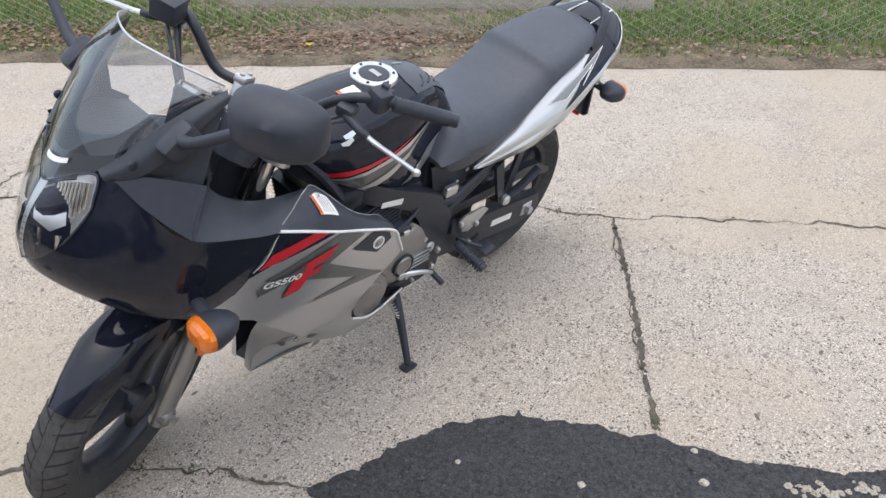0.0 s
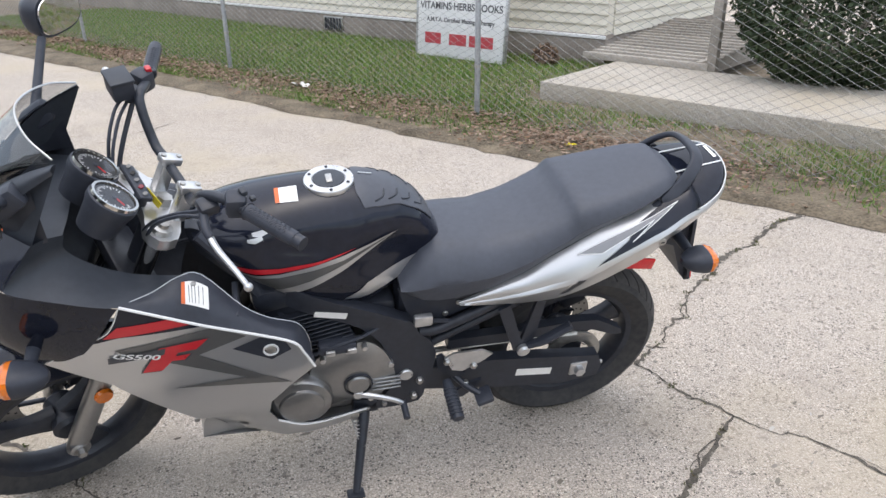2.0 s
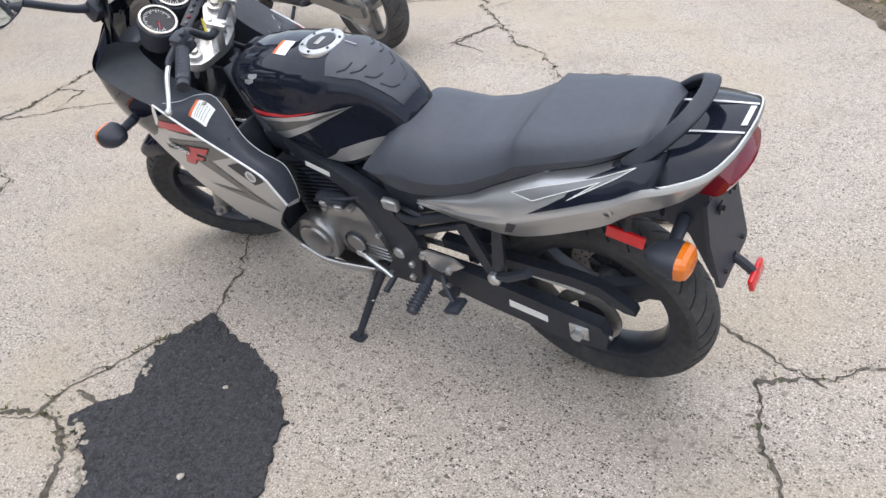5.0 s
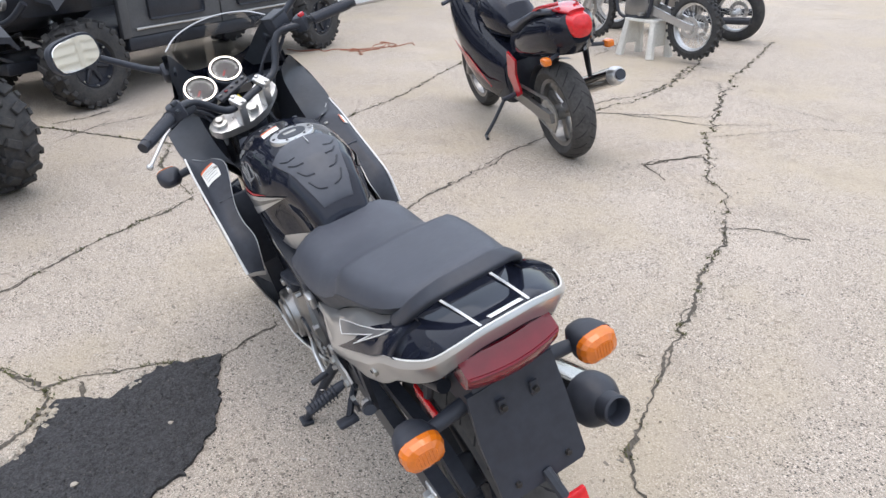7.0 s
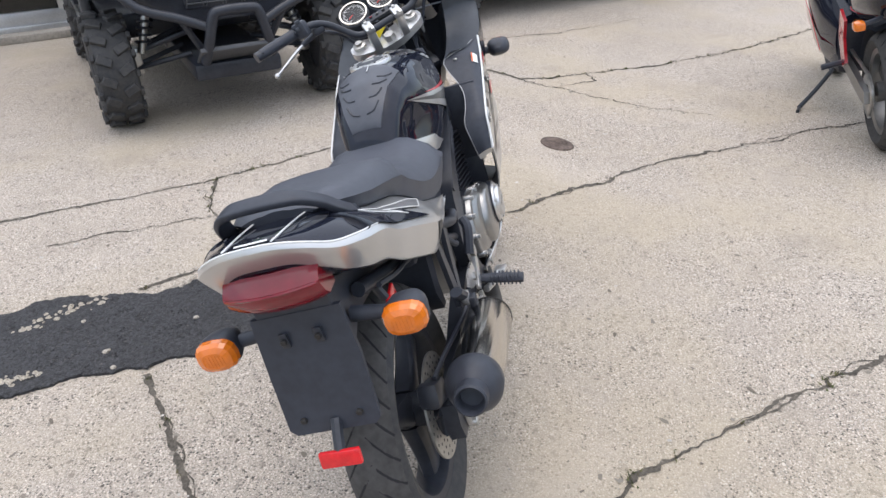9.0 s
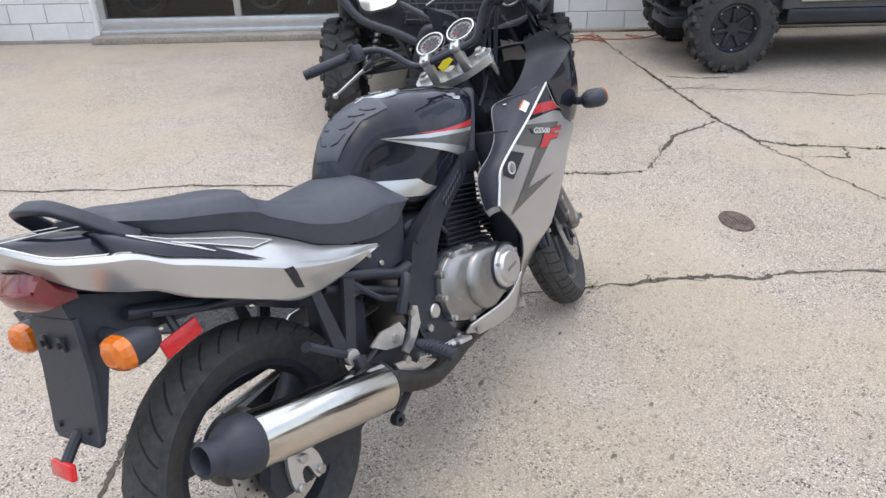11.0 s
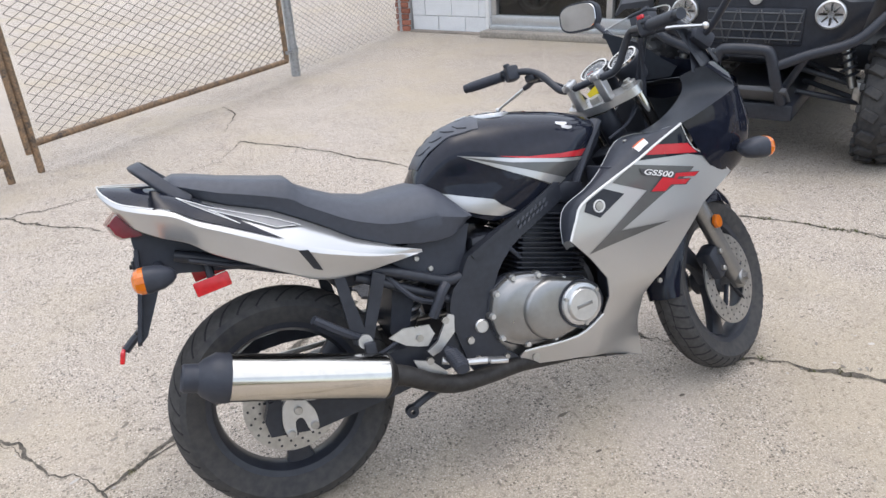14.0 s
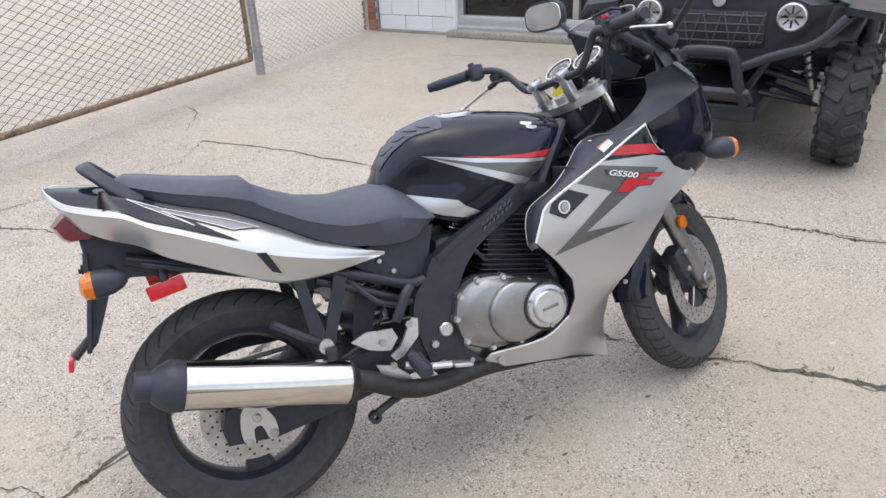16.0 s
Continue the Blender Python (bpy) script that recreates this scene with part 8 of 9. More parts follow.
LEFT_END, RIGHT_END = [(1.022, 0.245, 1.126), (0.957, 0.403, 1.129)], [(1.010, 0.245, 1.090), (0.934, 0.393, 1.068)]
bar = bp("handlebar", tube([(x, -y, z) for x, y, z in (BAR + RIGHT_END)[:0:-1]] + BAR + LEFT_END, 0.0112, 12, 5), "frame_black", label="black tubular handlebar", steer=True)
for s in LR:
    g0, g1 = (Vector((1.006, 0.284, 1.127)), Vector((0.956, 0.409, 1.129))) if s > 0 else (Vector((0.992, -0.280, 1.084)), Vector((0.931, -0.400, 1.067)))
    lift = 0.020 if s > 0 else -0.016
    dd = (g1 - g0).normalized()
    gr = bp("grip", tube([g0, g0 + dd * 0.006, g1 - dd * 0.022, g1 - dd * 0.020], [0.019, 0.0165, 0.0165, 0.0165], 14, 2), "black_matte", bar, "ribbed black rubber grip", steer=True)
    bp("grip_ribs", tube([g0 + dd * (0.008 + 0.095 * t) + Vector((math.cos(t * 110) * .0168, 0, math.sin(t * 110) * .0168)) for t in np.linspace(0, 1, 150)], 0.0011, 4, 1), "frame_black", gr, steer=True)
    bp("bar_end", tube([g1 - dd * 0.018, g1 + dd * 0.004], 0.0150, 16, 1), "frame_black", gr, "bar end weight", steer=True)
    sw = bp("switch_box", box((0.042, 0.044, 0.050), (1.016, s * 0.252, 1.106 + lift), 0.010, Matrix.Rotation(radians(-24 * s), 4, "Z")), "black_matte", bar, "black handlebar switch box", steer=True)
    bp("switch", box((0.014, 0.018, 0.012), (1.000, s * 0.252, 1.132 + lift), 0.003), "red_decal" if s < 0 else "cowl_grey", sw, steer=True)
    bp("switch", box((0.012, 0.012, 0.010), (0.985, s * 0.262, 1.115 + lift), 0.003), "cowl_grey", sw, steer=True)
    pc = bp("lever_perch", box((0.040, 0.040, 0.026), (1.058, s * 0.205, 1.096), 0.007), "frame_black", bar, steer=True)
    bp("lever_root", tube([(1.068, s * 0.205, 1.092), (1.083, s * 0.250, 1.083), (1.083, s * 0.272, 1.078)], [0.010, 0.0095, 0.008], 10, 4), "black_matte", pc, steer=True)
    bp("lever", tube([(1.083, s * 0.262, 1.080), (1.082, s * 0.300, 1.070), (1.070, s * 0.352, 1.053), (1.064, s * 0.385, 1.042)], [0.0072, 0.007, 0.006, 0.006], 10, 4, flat=0.75), "alloy", pc, "polished alloy lever", steer=True)
    ball = bmesh.new()
    bmesh.ops.create_uvsphere(ball, u_segments=14, v_segments=10, radius=0.0095)
    bmesh.ops.translate(ball, verts=ball.verts, vec=(1.063, s * 0.391, 1.040))
    bp("lever_ball", ball, "alloy", pc, steer=True)
    for dy, dz in ((0.0, 0.0), (0.02, 0.012)):
        bp("cable", tube([(1.072, s * (0.20 + dy), 1.084), (1.110, s * (0.165 + dy), 1.062 + dz), (1.150, s * (0.115 + dy), 1.010 + dz), (1.165, s * (0.075 + dy), 0.940), (1.13, s * 0.055, 0.87), (1.03, s * 0.04, 0.83)], 0.0044, 6, 5), "black_matte", bar, steer=True)
res = bp("brake_reservoir", box((0.050, 0.062, 0.046), (1.078, -0.214, 1.118), 0.006), "black_matte", bar, "black brake fluid reservoir", steer=True)
bp("reservoir_lid", box((0.054, 0.066, 0.008), (1.078, -0.214, 1.143), 0.003), "cowl_grey", res, steer=True)
# instruments
GN = Vector((-0.62, 0, 0.785))
for s in LR:
    c = Vector((1.204, 0.014 + s * 0.055, 1.063))
    gm = Matrix.Translation(c) @ GN.to_track_quat("Z", "Y").to_matrix().to_4x4()
    def gg(bm):
        bm.transform(gm)
        return bm
    ga = bp("gauge", gg(lathe([(0.022, -.085), (0.040, -.078), (0.048, -.025), (0.0525, -.012), (0.0525, .001), (0.047, .004), (0.002, .002)], 36, "Z")), "black_matte", label="round gauge with chrome bezel and red needle", steer=True)
    bp("bezel", gg(ring_band(0.0435, 0.0490, 0.010, "Z", (0, 0, 0.006), 40)), "chrome", ga, steer=True)
    bp("dial", gg(disc(0.043, 0.002, "Z", (0, 0, 0.004), 0.0005, 36)), "dial", ga, steer=True)
    ticks = bmesh.new()
    for k in range(25):
        a = -0.75 + k * (math.tau - 1.6) / 24 + 0.05
        L = 0.010 if k % 3 == 0 else 0.005
        box((L, 0.0018, 0.0006), ((0.037 - L / 2) * math.cos(a), (0.037 - L / 2) * math.sin(a), 0.0055), m=Matrix.Rotation(a, 4, "Z"), bm=ticks)
    tagged(bp("tick_marks", gg(ticks), "white_trim", ga, steer=True), kind="stuff")
    bp("needle", gg(box((0.030, 0.0022, 0.0012), (-0.010, -0.006, 0.0065), m=Matrix.Rotation(0.5, 4, "Z"))), "needle", ga, steer=True)
    bp("needle_hub", gg(disc(0.006, 0.003, "Z", (0, 0, 0.0065), 0.001, 16)), "frame_black", ga, steer=True)
    pane = bmesh.new()
    bmesh.ops.create_circle(pane, cap_ends=True, segments=32, radius=0.041)
    bmesh.ops.translate(pane, verts=pane.verts, vec=(0, 0, 0.0085))
    bp("gauge_glass", gg(pane), "gauge_glass", ga, steer=True).visible_shadow = False
pan = bp("warning_lamp_panel", box((0.03, 0.12, 0.012), (1.140, 0.008, 1.030), 0.004, Matrix.Rotation(radians(-30), 4, "Y")), "frame_black", steer=True)
for k in range(5):
    bp("warning_lamp", disc(0.006, 0.004, "Z", (1.137, -0.04 + k * 0.024, 1.038), 0.001, 12), ("silver_dk", "pewter", "silver_dk", "red_lens", "silver_dk")[k], pan, steer=True)
bp("ignition_lock", tc(lathe([(0.016, -.02), (0.016, .018), (0.010, .020), (0.002, .018)], 20, "Z", (0.055, 0, 0.012))), "frame_black", yoke, steer=True)
tag_at, tag_u, tag_w = Vector((1.104, 0.040, 0.984)), Vector((0.55, -0.55, 0.62)).normalized() * 0.024, Vector((0.40, -0.42, -0.72)).normalized() * 0.012
bp("key_tag", loft([[tag_at + tag_u * a + tag_w * b + n for a, b in ((-1, -1), (1, -1), (1, 1), (-1, 1))] for n in (Vector((0, 0, 0)), Vector((-0.0012, -0.0010, 0)))]), "yellow", label="yellow paper key tag", smooth=False)
# --- mirrors on the fairing ---
for s in LR:
    c = Vector((1.300, s * 0.400, 1.246))
    rings = []
    for t, k in ((0.0, 0.97), (0.012, 1.0), (0.035, 0.94), (0.058, 0.74), (0.072, 0.40)):
        rings.append([c + Vector((t - 0.01, k * 0.080 * math.copysign(abs(math.cos(a)) ** 0.65, math.cos(a)), k * 0.052 * math.copysign(abs(math.sin(a)) ** 0.65, math.sin(a)))) for a in np.linspace(0, math.tau, 28, endpoint=False)])
    hs = loft(rings)
    turn = Matrix.Translation(c) @ Matrix.Rotation(radians(28 * s), 4, "Z") @ Matrix.Rotation(radians(-1), 4, "Y") @ Matrix.Translation(-c)
    hs.transform(turn)
    mr = bp("mirror", hs, "black_matte", label="black oblong rear view mirror on a stalk")
    gl = loft([[c + Vector((-0.0125 - d, k * 0.072 * math.copysign(abs(math.cos(a)) ** 0.65, math.cos(a)), k * 0.045 * math.copysign(abs(math.sin(a)) ** 0.65, math.sin(a)))) for a in np.linspace(0, math.tau, 28, endpoint=False)] for d, k in ((0, 1.0), (0.002, 0.98))])
    gl.transform(turn)
    bp("mirror_glass", gl, "mirror", mr, "bright mirror glass", smooth=False)
    bp("stalk", tube([(1.342, s * 0.165, 1.098), (1.345, s * 0.22, 1.118), (1.330, s * 0.34, 1.205)], [0.016, 0.011, 0.010], 10, 4), "black_matte", mr)
    bp("stalk_base", box((0.075, 0.045, 0.05), (1.342, s * 0.172, 1.092), 0.014, Matrix.Rotation(radians(35), 4, "Y")), "black_matte", mr)
    # filler between the frame and the tank, cables along the spar
    bp("frame_cover", tube([(1.02, s * 0.075, 0.90), (0.95, s * 0.10, 0.82), (0.90, s * 0.12, 0.74)], [0.022, 0.026, 0.018], 10, 4, flat=0.7), "black_matte")


# ---- other vehicles in the yard ----
def vp(name, bm, material, parent, label="", smooth=True):
    return part(name, bm, M[material], parent, label, smooth)


def lug_tyre(R, half, rim, lugs, depth, at=(0, 0, 0), rows=2):
    """Knobbly tyre, axle along x."""
    prof = [(rim, -half * .72), (rim + .02, -half * .92), (R - .07, -half), (R - depth - .012, -half * .86), (R - depth, -half * .55), (R - depth, half * .55), (R - depth - .012, half * .86), (R - .07, half), (rim + .02, half * .92), (rim, half * .72)]
    core, bm = ring_lathe(prof, 48, (0, 0, 0)), bmesh.new()
    for k in range(lugs):
        for j in range(rows):
            a = (k + 0.5 * (j % 2)) * math.tau / lugs
            y = half * ((j + 0.5) / rows * 2 - 1) * 0.92
            own = box((depth * 1.9, half * 1.55 / rows, R * 2.2 / lugs * 1.15), (0, 0, 0), depth * 0.25, Matrix.Rotation(radians(28 if j % 2 else -28), 4, "X"), seg=1, taper=0.9)
            own.transform(Matrix.Rotation(-a, 4, "Y") @ Matrix.Translation((R - depth * 0.85, y, 0)))
            merge(bm, own)
        if rows == 2:
            for s in LR:
                a = (k + 0.25) * math.tau / lugs
                own = box((0.045, depth * 1.2, R * 2.2 / lugs * 0.9), (0, 0, 0), depth * 0.2, seg=1)
                own.transform(Matrix.Rotation(-a, 4, "Y") @ Matrix.Translation((R - 0.045, s * half * 0.97, 0)))
                merge(bm, own)
    for b in (core, bm):
        b.transform(Matrix.Translation(at) @ Matrix.Rotation(radians(90), 4, "Z"))
    return core, bm


def utv_wheel(parent, at, side, R, half):
    at = Vector(at)
    core, lugs = lug_tyre(R, half, 0.185, 17, 0.020, at)
    w = vp("wheel", core, "rubber", parent, "knobbly black off-road tyre")
    tagged(vp("tread", lugs, "rubber", w), kind="stuff")
    bm = lathe([(0.186, -half * .55), (0.186, half * .75), (0.176, half * .78), (0.160, half * .45), (0.06, half * .35), (0.05, half * .55), (0.002, half * .55)], 40, "X", (0, 0, 0))
    bm.transform(Matrix.Translation(at) @ Matrix.Rotation(0 if side > 0 else math.pi, 4, "Z"))
    rim = vp("rim", bm, "frame_black", w, "black alloy rim")
    for k in range(7):
        a = k * math.tau / 7
        own = box((0.03, 0.035, 0.12), (0, 0, 0.105), 0.008, seg=1)
        own.transform(Matrix.Translation(at + Vector((side * half * .45, 0, 0))) @ Matrix.Rotation(a, 4, "X"))
        vp("spoke", own, "frame_black", rim)
    for k in range(8):
        a = k * math.tau / 8
        vp("rim_bolt", disc(0.008, 0.02, "X", at + Vector((side * half * .74, 0.168 * math.cos(a), 0.168 * math.sin(a))), 0.002, 10), "steel", rim)
    return w


def coil_spring(a, b, r, turns, wire):
    a, b = Vector(a), Vector(b)
    d = (b - a).normalized()
    x = d.cross(Vector((0, 1, 0))).normalized()
    y = d.cross(x)
    n = turns * 12
    return tube([a.lerp(b, k / n) + (x * math.cos(k * math.tau / 12) + y * math.sin(k * math.tau / 12)) * r for k in range(n + 1)], wire, 6, 1)


def utv(m, label, base, body, hood, R=0.34, half=0.115, track=0.675, front=True):
    t = thing("utility_vehicle", label, "utility vehicle", m)
    for y in (0, -base):
        for s in LR:
            utv_wheel(t, (s * track, y, R), s, R, half)
            for k, (z0, z1, dy) in enumerate(((0.40, 0.33, 0.14), (0.40, 0.33, -0.14), (0.52, 0.42, 0.10), (0.52, 0.42, -0.10))):
                vp("control_arm", tube([(s * 0.22, y + dy, z0), (s * (track - half - .02), y + dy * .25, z1)], 0.016, 8, 1), "frame_black", t)
            sh = vp("shock_absorber", tube([(s * 0.50, y + 0.06, 0.42), (s * 0.36, y + 0.02, 0.84)], 0.024, 12, 1), "steel", t)
            vp("coil_spring", coil_spring((s * 0.485, y + 0.057, 0.46), (s * 0.37, y + 0.023, 0.80), 0.042, 9, 0.008), "frame_black", sh)
            vp("knuckle", box((0.06, 0.10, 0.16), (s * (track - half - .03), y, 0.37), 0.015), "steel", t)
    vp("chassis", box((0.52, base + 0.75, 0.10), (0, -base / 2 + 0.02, 0.33), 0.02), "frame_black", t)
    vp("skid_plate", box((0.46, 0.34, 0.03), (0, 0.36, 0.40), 0.01, Matrix.Rotation(radians(30), 4, "X")), "utv_plastic", t)
    # front: fascia, grille, lamps, bumper
    fas = vp("fascia", loft([[Vector((x * k, y, z)) for x, z in ((-0.30, 0.62), (0.30, 0.62), (0.52, 0.74), (0.56, 0.92), (0.30, 1.0), (-0.30, 1.0), (-0.56, 0.92), (-0.52, 0.74))] for y, k in ((0.38, 0.80), (0.33, 0.98), (0.10, 1.05), (-0.25, 1.1))]), "frame_black", t)
    gr = vp("grille", box((0.50, 0.02, 0.19), (0, 0.385, 0.79), 0.01), "frame_black", t)
    for k in range(9):
        vp("grille_bar", box((0.008, 0.014, 0.18), (-0.22 + k * 0.055, 0.398, 0.79), 0.003, Matrix.Rotation(radians(14 if k % 2 else -14), 4, "Y"), seg=1), "utv_plastic", gr)
    for k in range(4):
        vp("grille_bar", box((0.48, 0.014, 0.008), (0, 0.399, 0.725 + k * 0.045), 0.003, seg=1), "utv_plastic", gr)
    vp("badge", disc(0.033, 0.012, "Y", (0, 0.405, 0.935), 0.003, 24), "alloy", t, "round silver badge")
    for s in LR:
        hl = vp("headlamp", lathe([(0.070, -.05), (0.072, .022), (0.065, .028), (0.063, .018), (0.042, .006), (0.02, 0.0), (0.002, 0.0)], 36, "Y", (s * 0.370, 0.394, 0.862)), "alloy", t, "round headlamp with faceted reflector")
        for k in range(8):
            a = k * math.tau / 8
            vp("facet", box((0.040, 0.010, 0.010), (s * 0.370 + 0.036 * math.cos(a), 0.404, 0.862 + 0.036 * math.sin(a)), 0.002, Matrix.Rotation(-a, 4, "Y"), seg=1), "chrome" if k % 2 else "pewter", hl)
        vp("lens", lathe([(0.064, .026), (0.054, .036), (0.030, .041), (0.002, .043)], 32, "Y", (s * 0.370, 0.384, 0.862)), "clear", hl).visible_shadow = False
        vp("fender", loft([[Vector((s * x, y, z)) for x, z in ((0.34, z0), (0.56, z0 + .02), (0.62, z0 - .02), (0.62, z0 - .06), (0.56, z0 - .04), (0.34, z0 - .06))] for y, z0 in ((0.30, 0.98), (0.15, 1.05), (-0.1, 1.10), (-0.36, 1.12))]), hood, t, "moulded front fender")
        vp("fender_flare", loft([[Vector((s * x, y, z)) for x, z in ((0.60, z0), (0.80, z0 - .03), (0.84, z0 - .10), (0.82, z0 - .10), (0.78, z0 - .06), (0.60, z0 - .04))] for y, z0 in ((0.26, 0.90), (0.15, 0.99), (-0.1, 1.05), (-0.36, 1.07))]), "frame_black", t, "black moulded fender flare")
        vp("fender_apron", box((0.06, 0.10, 0.62), (s * 0.72, -0.42, 0.80), 0.02), "utv_plastic", t)
        vp("side_sill", box((0.16, base - 0.85, 0.12), (s * 0.66, -base / 2, 0.44), 0.03), "frame_black", t)
    vp("hood", loft([[Vector((x * k, y, z + dz)) for x, dz in ((-0.36, -.02), (-0.30, .03), (-0.10, .055), (-0.07, .03), (0.07, .03), (0.10, .055), (0.30, .03), (0.36, -.02), (0.3, -.06), (-0.3, -.06))] for y, z, k in ((0.36, 0.975, 0.80), (0.25, 1.03, 1.0), (0.0, 1.09, 1.1), (-0.36, 1.14, 1.2))]), hood, t, "creased hood panel")
    vp("bumper_hoop", tube([(-0.20, 0.44, 0.40), (-0.17, 0.50, 0.52), (-0.13, 0.52, 0.665), (-0.08, 0.52, 0.69), (0.08, 0.52, 0.69), (0.13, 0.52, 0.665), (0.17, 0.50, 0.52), (0.20, 0.44, 0.40)], 0.030, 12, 4), "frame_black", t, "black tube front bumper")
    for s in LR:
        vp("bumper_side", tube([(s * 0.15, 0.50, 0.60), (s * 0.30, 0.47, 0.665), (s * 0.50, 0.42, 0.735), (s * 0.62, 0.36, 0.86)], 0.027, 12, 4), "frame_black", t)
        vp("bumper_stay", tube([(s * 0.30, 0.46, 0.66), (s * 0.20, 0.40, 0.47)], 0.02, 10, 1), "frame_black", t)
    # cabin: doors, rear bed, posts
    n = max(1, round((base - 0.9) / 1.0))
    for k in range(n):
        y1 = -0.45 - k * (base - 0.85) / n
        y0 = y1 - (base - 0.85) / n + 0.02
        for s in LR:
            d = vp("door", loft([[Vector((s * x, y, z)) for y, z in ((y0, 0.50), (y1, 0.50), (y1, 0.95), (y1 - 0.05, 1.06), (y0 + 0.05, 1.06), (y0, 0.95))] for x in (0.70, 0.735, 0.74)]), body, t, "black moulded door panel")
            vp("door_recess", box((0.012, abs(y1 - y0) * 0.6, 0.20), (s * 0.744, (y0 + y1) / 2, 0.72), 0.03), "frame_black", d)
            vp("door_rail", tube([(s * 0.752, y0 + 0.06, 0.56), (s * 0.752, y1 - 0.06, 0.56)], 0.012, 8, 1), "steel", d)
            vp("latch", box((0.02, 0.08, 0.03), (s * 0.748, y1 - 0.14, 0.90), 0.006), "frame_black", d)
    vp("rear_bed", box((1.35, 0.75, 0.42), (0, -base - 0.02, 0.92), 0.05), body, t)
    vp("floor_pan", box((1.30, base - 0.6, 0.16), (0, -base / 2, 0.52), 0.03), "frame_black", t)
    vp("dash", box((1.2, 0.20, 0.35), (0, -0.45, 1.02), 0.05), "frame_black", t)
    vp("seat_row", box((1.25, 0.5, 0.25), (0, -base * 0.62, 0.78), 0.06), "vinyl", t)
    for s in LR:
        vp("cage_tube", tube([(s * 0.66, -0.36, 1.08), (s * 0.60, -0.75, 1.75), (s * 0.60, -base + 0.45, 1.80), (s * 0.64, -base + 0.10, 1.10)], 0.026, 10, 4), "frame_black", t)
    vp("roof", box((1.2, base - 0.9, 0.04), (0, -base / 2 - 0.05, 1.83), 0.015), "utv_plastic", t)
    return t


utv(SITE @ pose(0.45, 3.60, 0, 0, 0, 180), "green and black off-road utility vehicle with round headlamps", 2.05, "utv_plastic", "green_paint")
utv(SITE @ pose(2.76, 5.52, 0, 0, 0, 90), "long black crew utility vehicle beside the block wall", 3.08, "utv_plastic", "utv_plastic", R=0.355, half=0.13, track=0.69)


# ---- other motorcycles ----
def spoke_wheel(parent, at, R, half, rim, knobs, label, rim_mat="alloy", spokes=32, disc_y=0.0):
    """Wire wheel, axle along y."""
    at = Vector(at)
    if knobs:
        bm, lugs = lug_tyre(R, half, rim, knobs, 0.016, (0, 0, 0), rows=3)
        for b in (bm, lugs):
            b.transform(Matrix.Rotation(radians(-90), 4, "Z"))
            b.transform(Matrix.Translation(at))
    else:
        bm = ring_lathe(tyre_profile(R, half, rim), 56, at)
    w = vp("wheel", bm, "rubber", parent, label)
    if knobs:
        tagged(vp("tread", lugs, "rubber", w), kind="stuff")
    vp("rim", ring_lathe([(rim - .022, -half * .4), (rim + .004, -half * .62), (rim + .006, half * .62), (rim - .022, half * .4)], 56, at), rim_mat, w, "bright rim")
    vp("hub", lathe([(0.012, -half * 1.1), (0.035, -half * .9), (0.028, 0), (0.035, half * .9), (0.012, half * 1.1)], 24, "Y", at), rim_mat, w)
    bm = bmesh.new()
    for k in range(spokes):
        a = k * math.tau / spokes
        s = 1 if k % 2 else -1
        tube([at + Vector((0.033 * math.cos(a + .5 * s), s * half * .7, 0.033 * math.sin(a + .5 * s))), at + Vector(((rim - .015) * math.cos(a), 0, (rim - .015) * math.sin(a)))], 0.0022, 4, 1, bm)
    tagged(vp("wire_spokes", bm, "alloy", w), kind="stuff")
    if disc_y:
        vp("brake_disc", ring_band(0.07, 0.115, 0.004, "Y", at + Vector((0, disc_y, 0)), 40), "steel", w)
    return w


def cast_wheel(parent, at, R, half, rim, label):
    at = Vector(at)
    w = vp("wheel", ring_lathe(tyre_profile(R, half, rim), 60, at), "tread_dust", parent, label)
    vp("rim", ring_lathe([(rim - .03, -half * .62), (rim + .004, -half * .74), (rim - .01, -half * .3), (rim - .01, half * .3), (rim + .004, half * .74), (rim - .03, half * .62)], 56, at), "engine", w, "silver cast rim")
    vp("hub", lathe([(0.012, -half), (0.05, -half * .8), (0.05, half * .8), (0.012, half)], 24, "Y", at), "engine", w)
    for k in range(3):
        a = k * math.tau / 3 + .4
        own = box((rim - 0.03, half * .5, 0.07), ((rim - .03) / 2, 0, 0), 0.015)
        own.transform(Matrix.Translation(at) @ Matrix.Rotation(-a, 4, "Y"))
        vp("spoke", own, "engine", w)
    tagged(vp("tread", tread_grooves(R, half, at, 20, "slash"), "groove", w), kind="stuff")
    return w


def loft_body(stations, parent, name, material, label="", p=2.6, n=20):
    """A body from (x, low, high, half width) stations with rounded sections."""
    rings = []
    for x, zb, zt, w in stations:
        c, h = (zb + zt) / 2, (zt - zb) / 2
        rings.append([Vector((x, w * math.copysign(abs(math.cos(a)) ** (2 / p), math.cos(a)), c + h * math.copysign(abs(math.sin(a)) ** (2 / p), math.sin(a)))) for a in np.linspace(0, math.tau, n, endpoint=False)])
    return vp(name, loft(rings), material, parent, label)


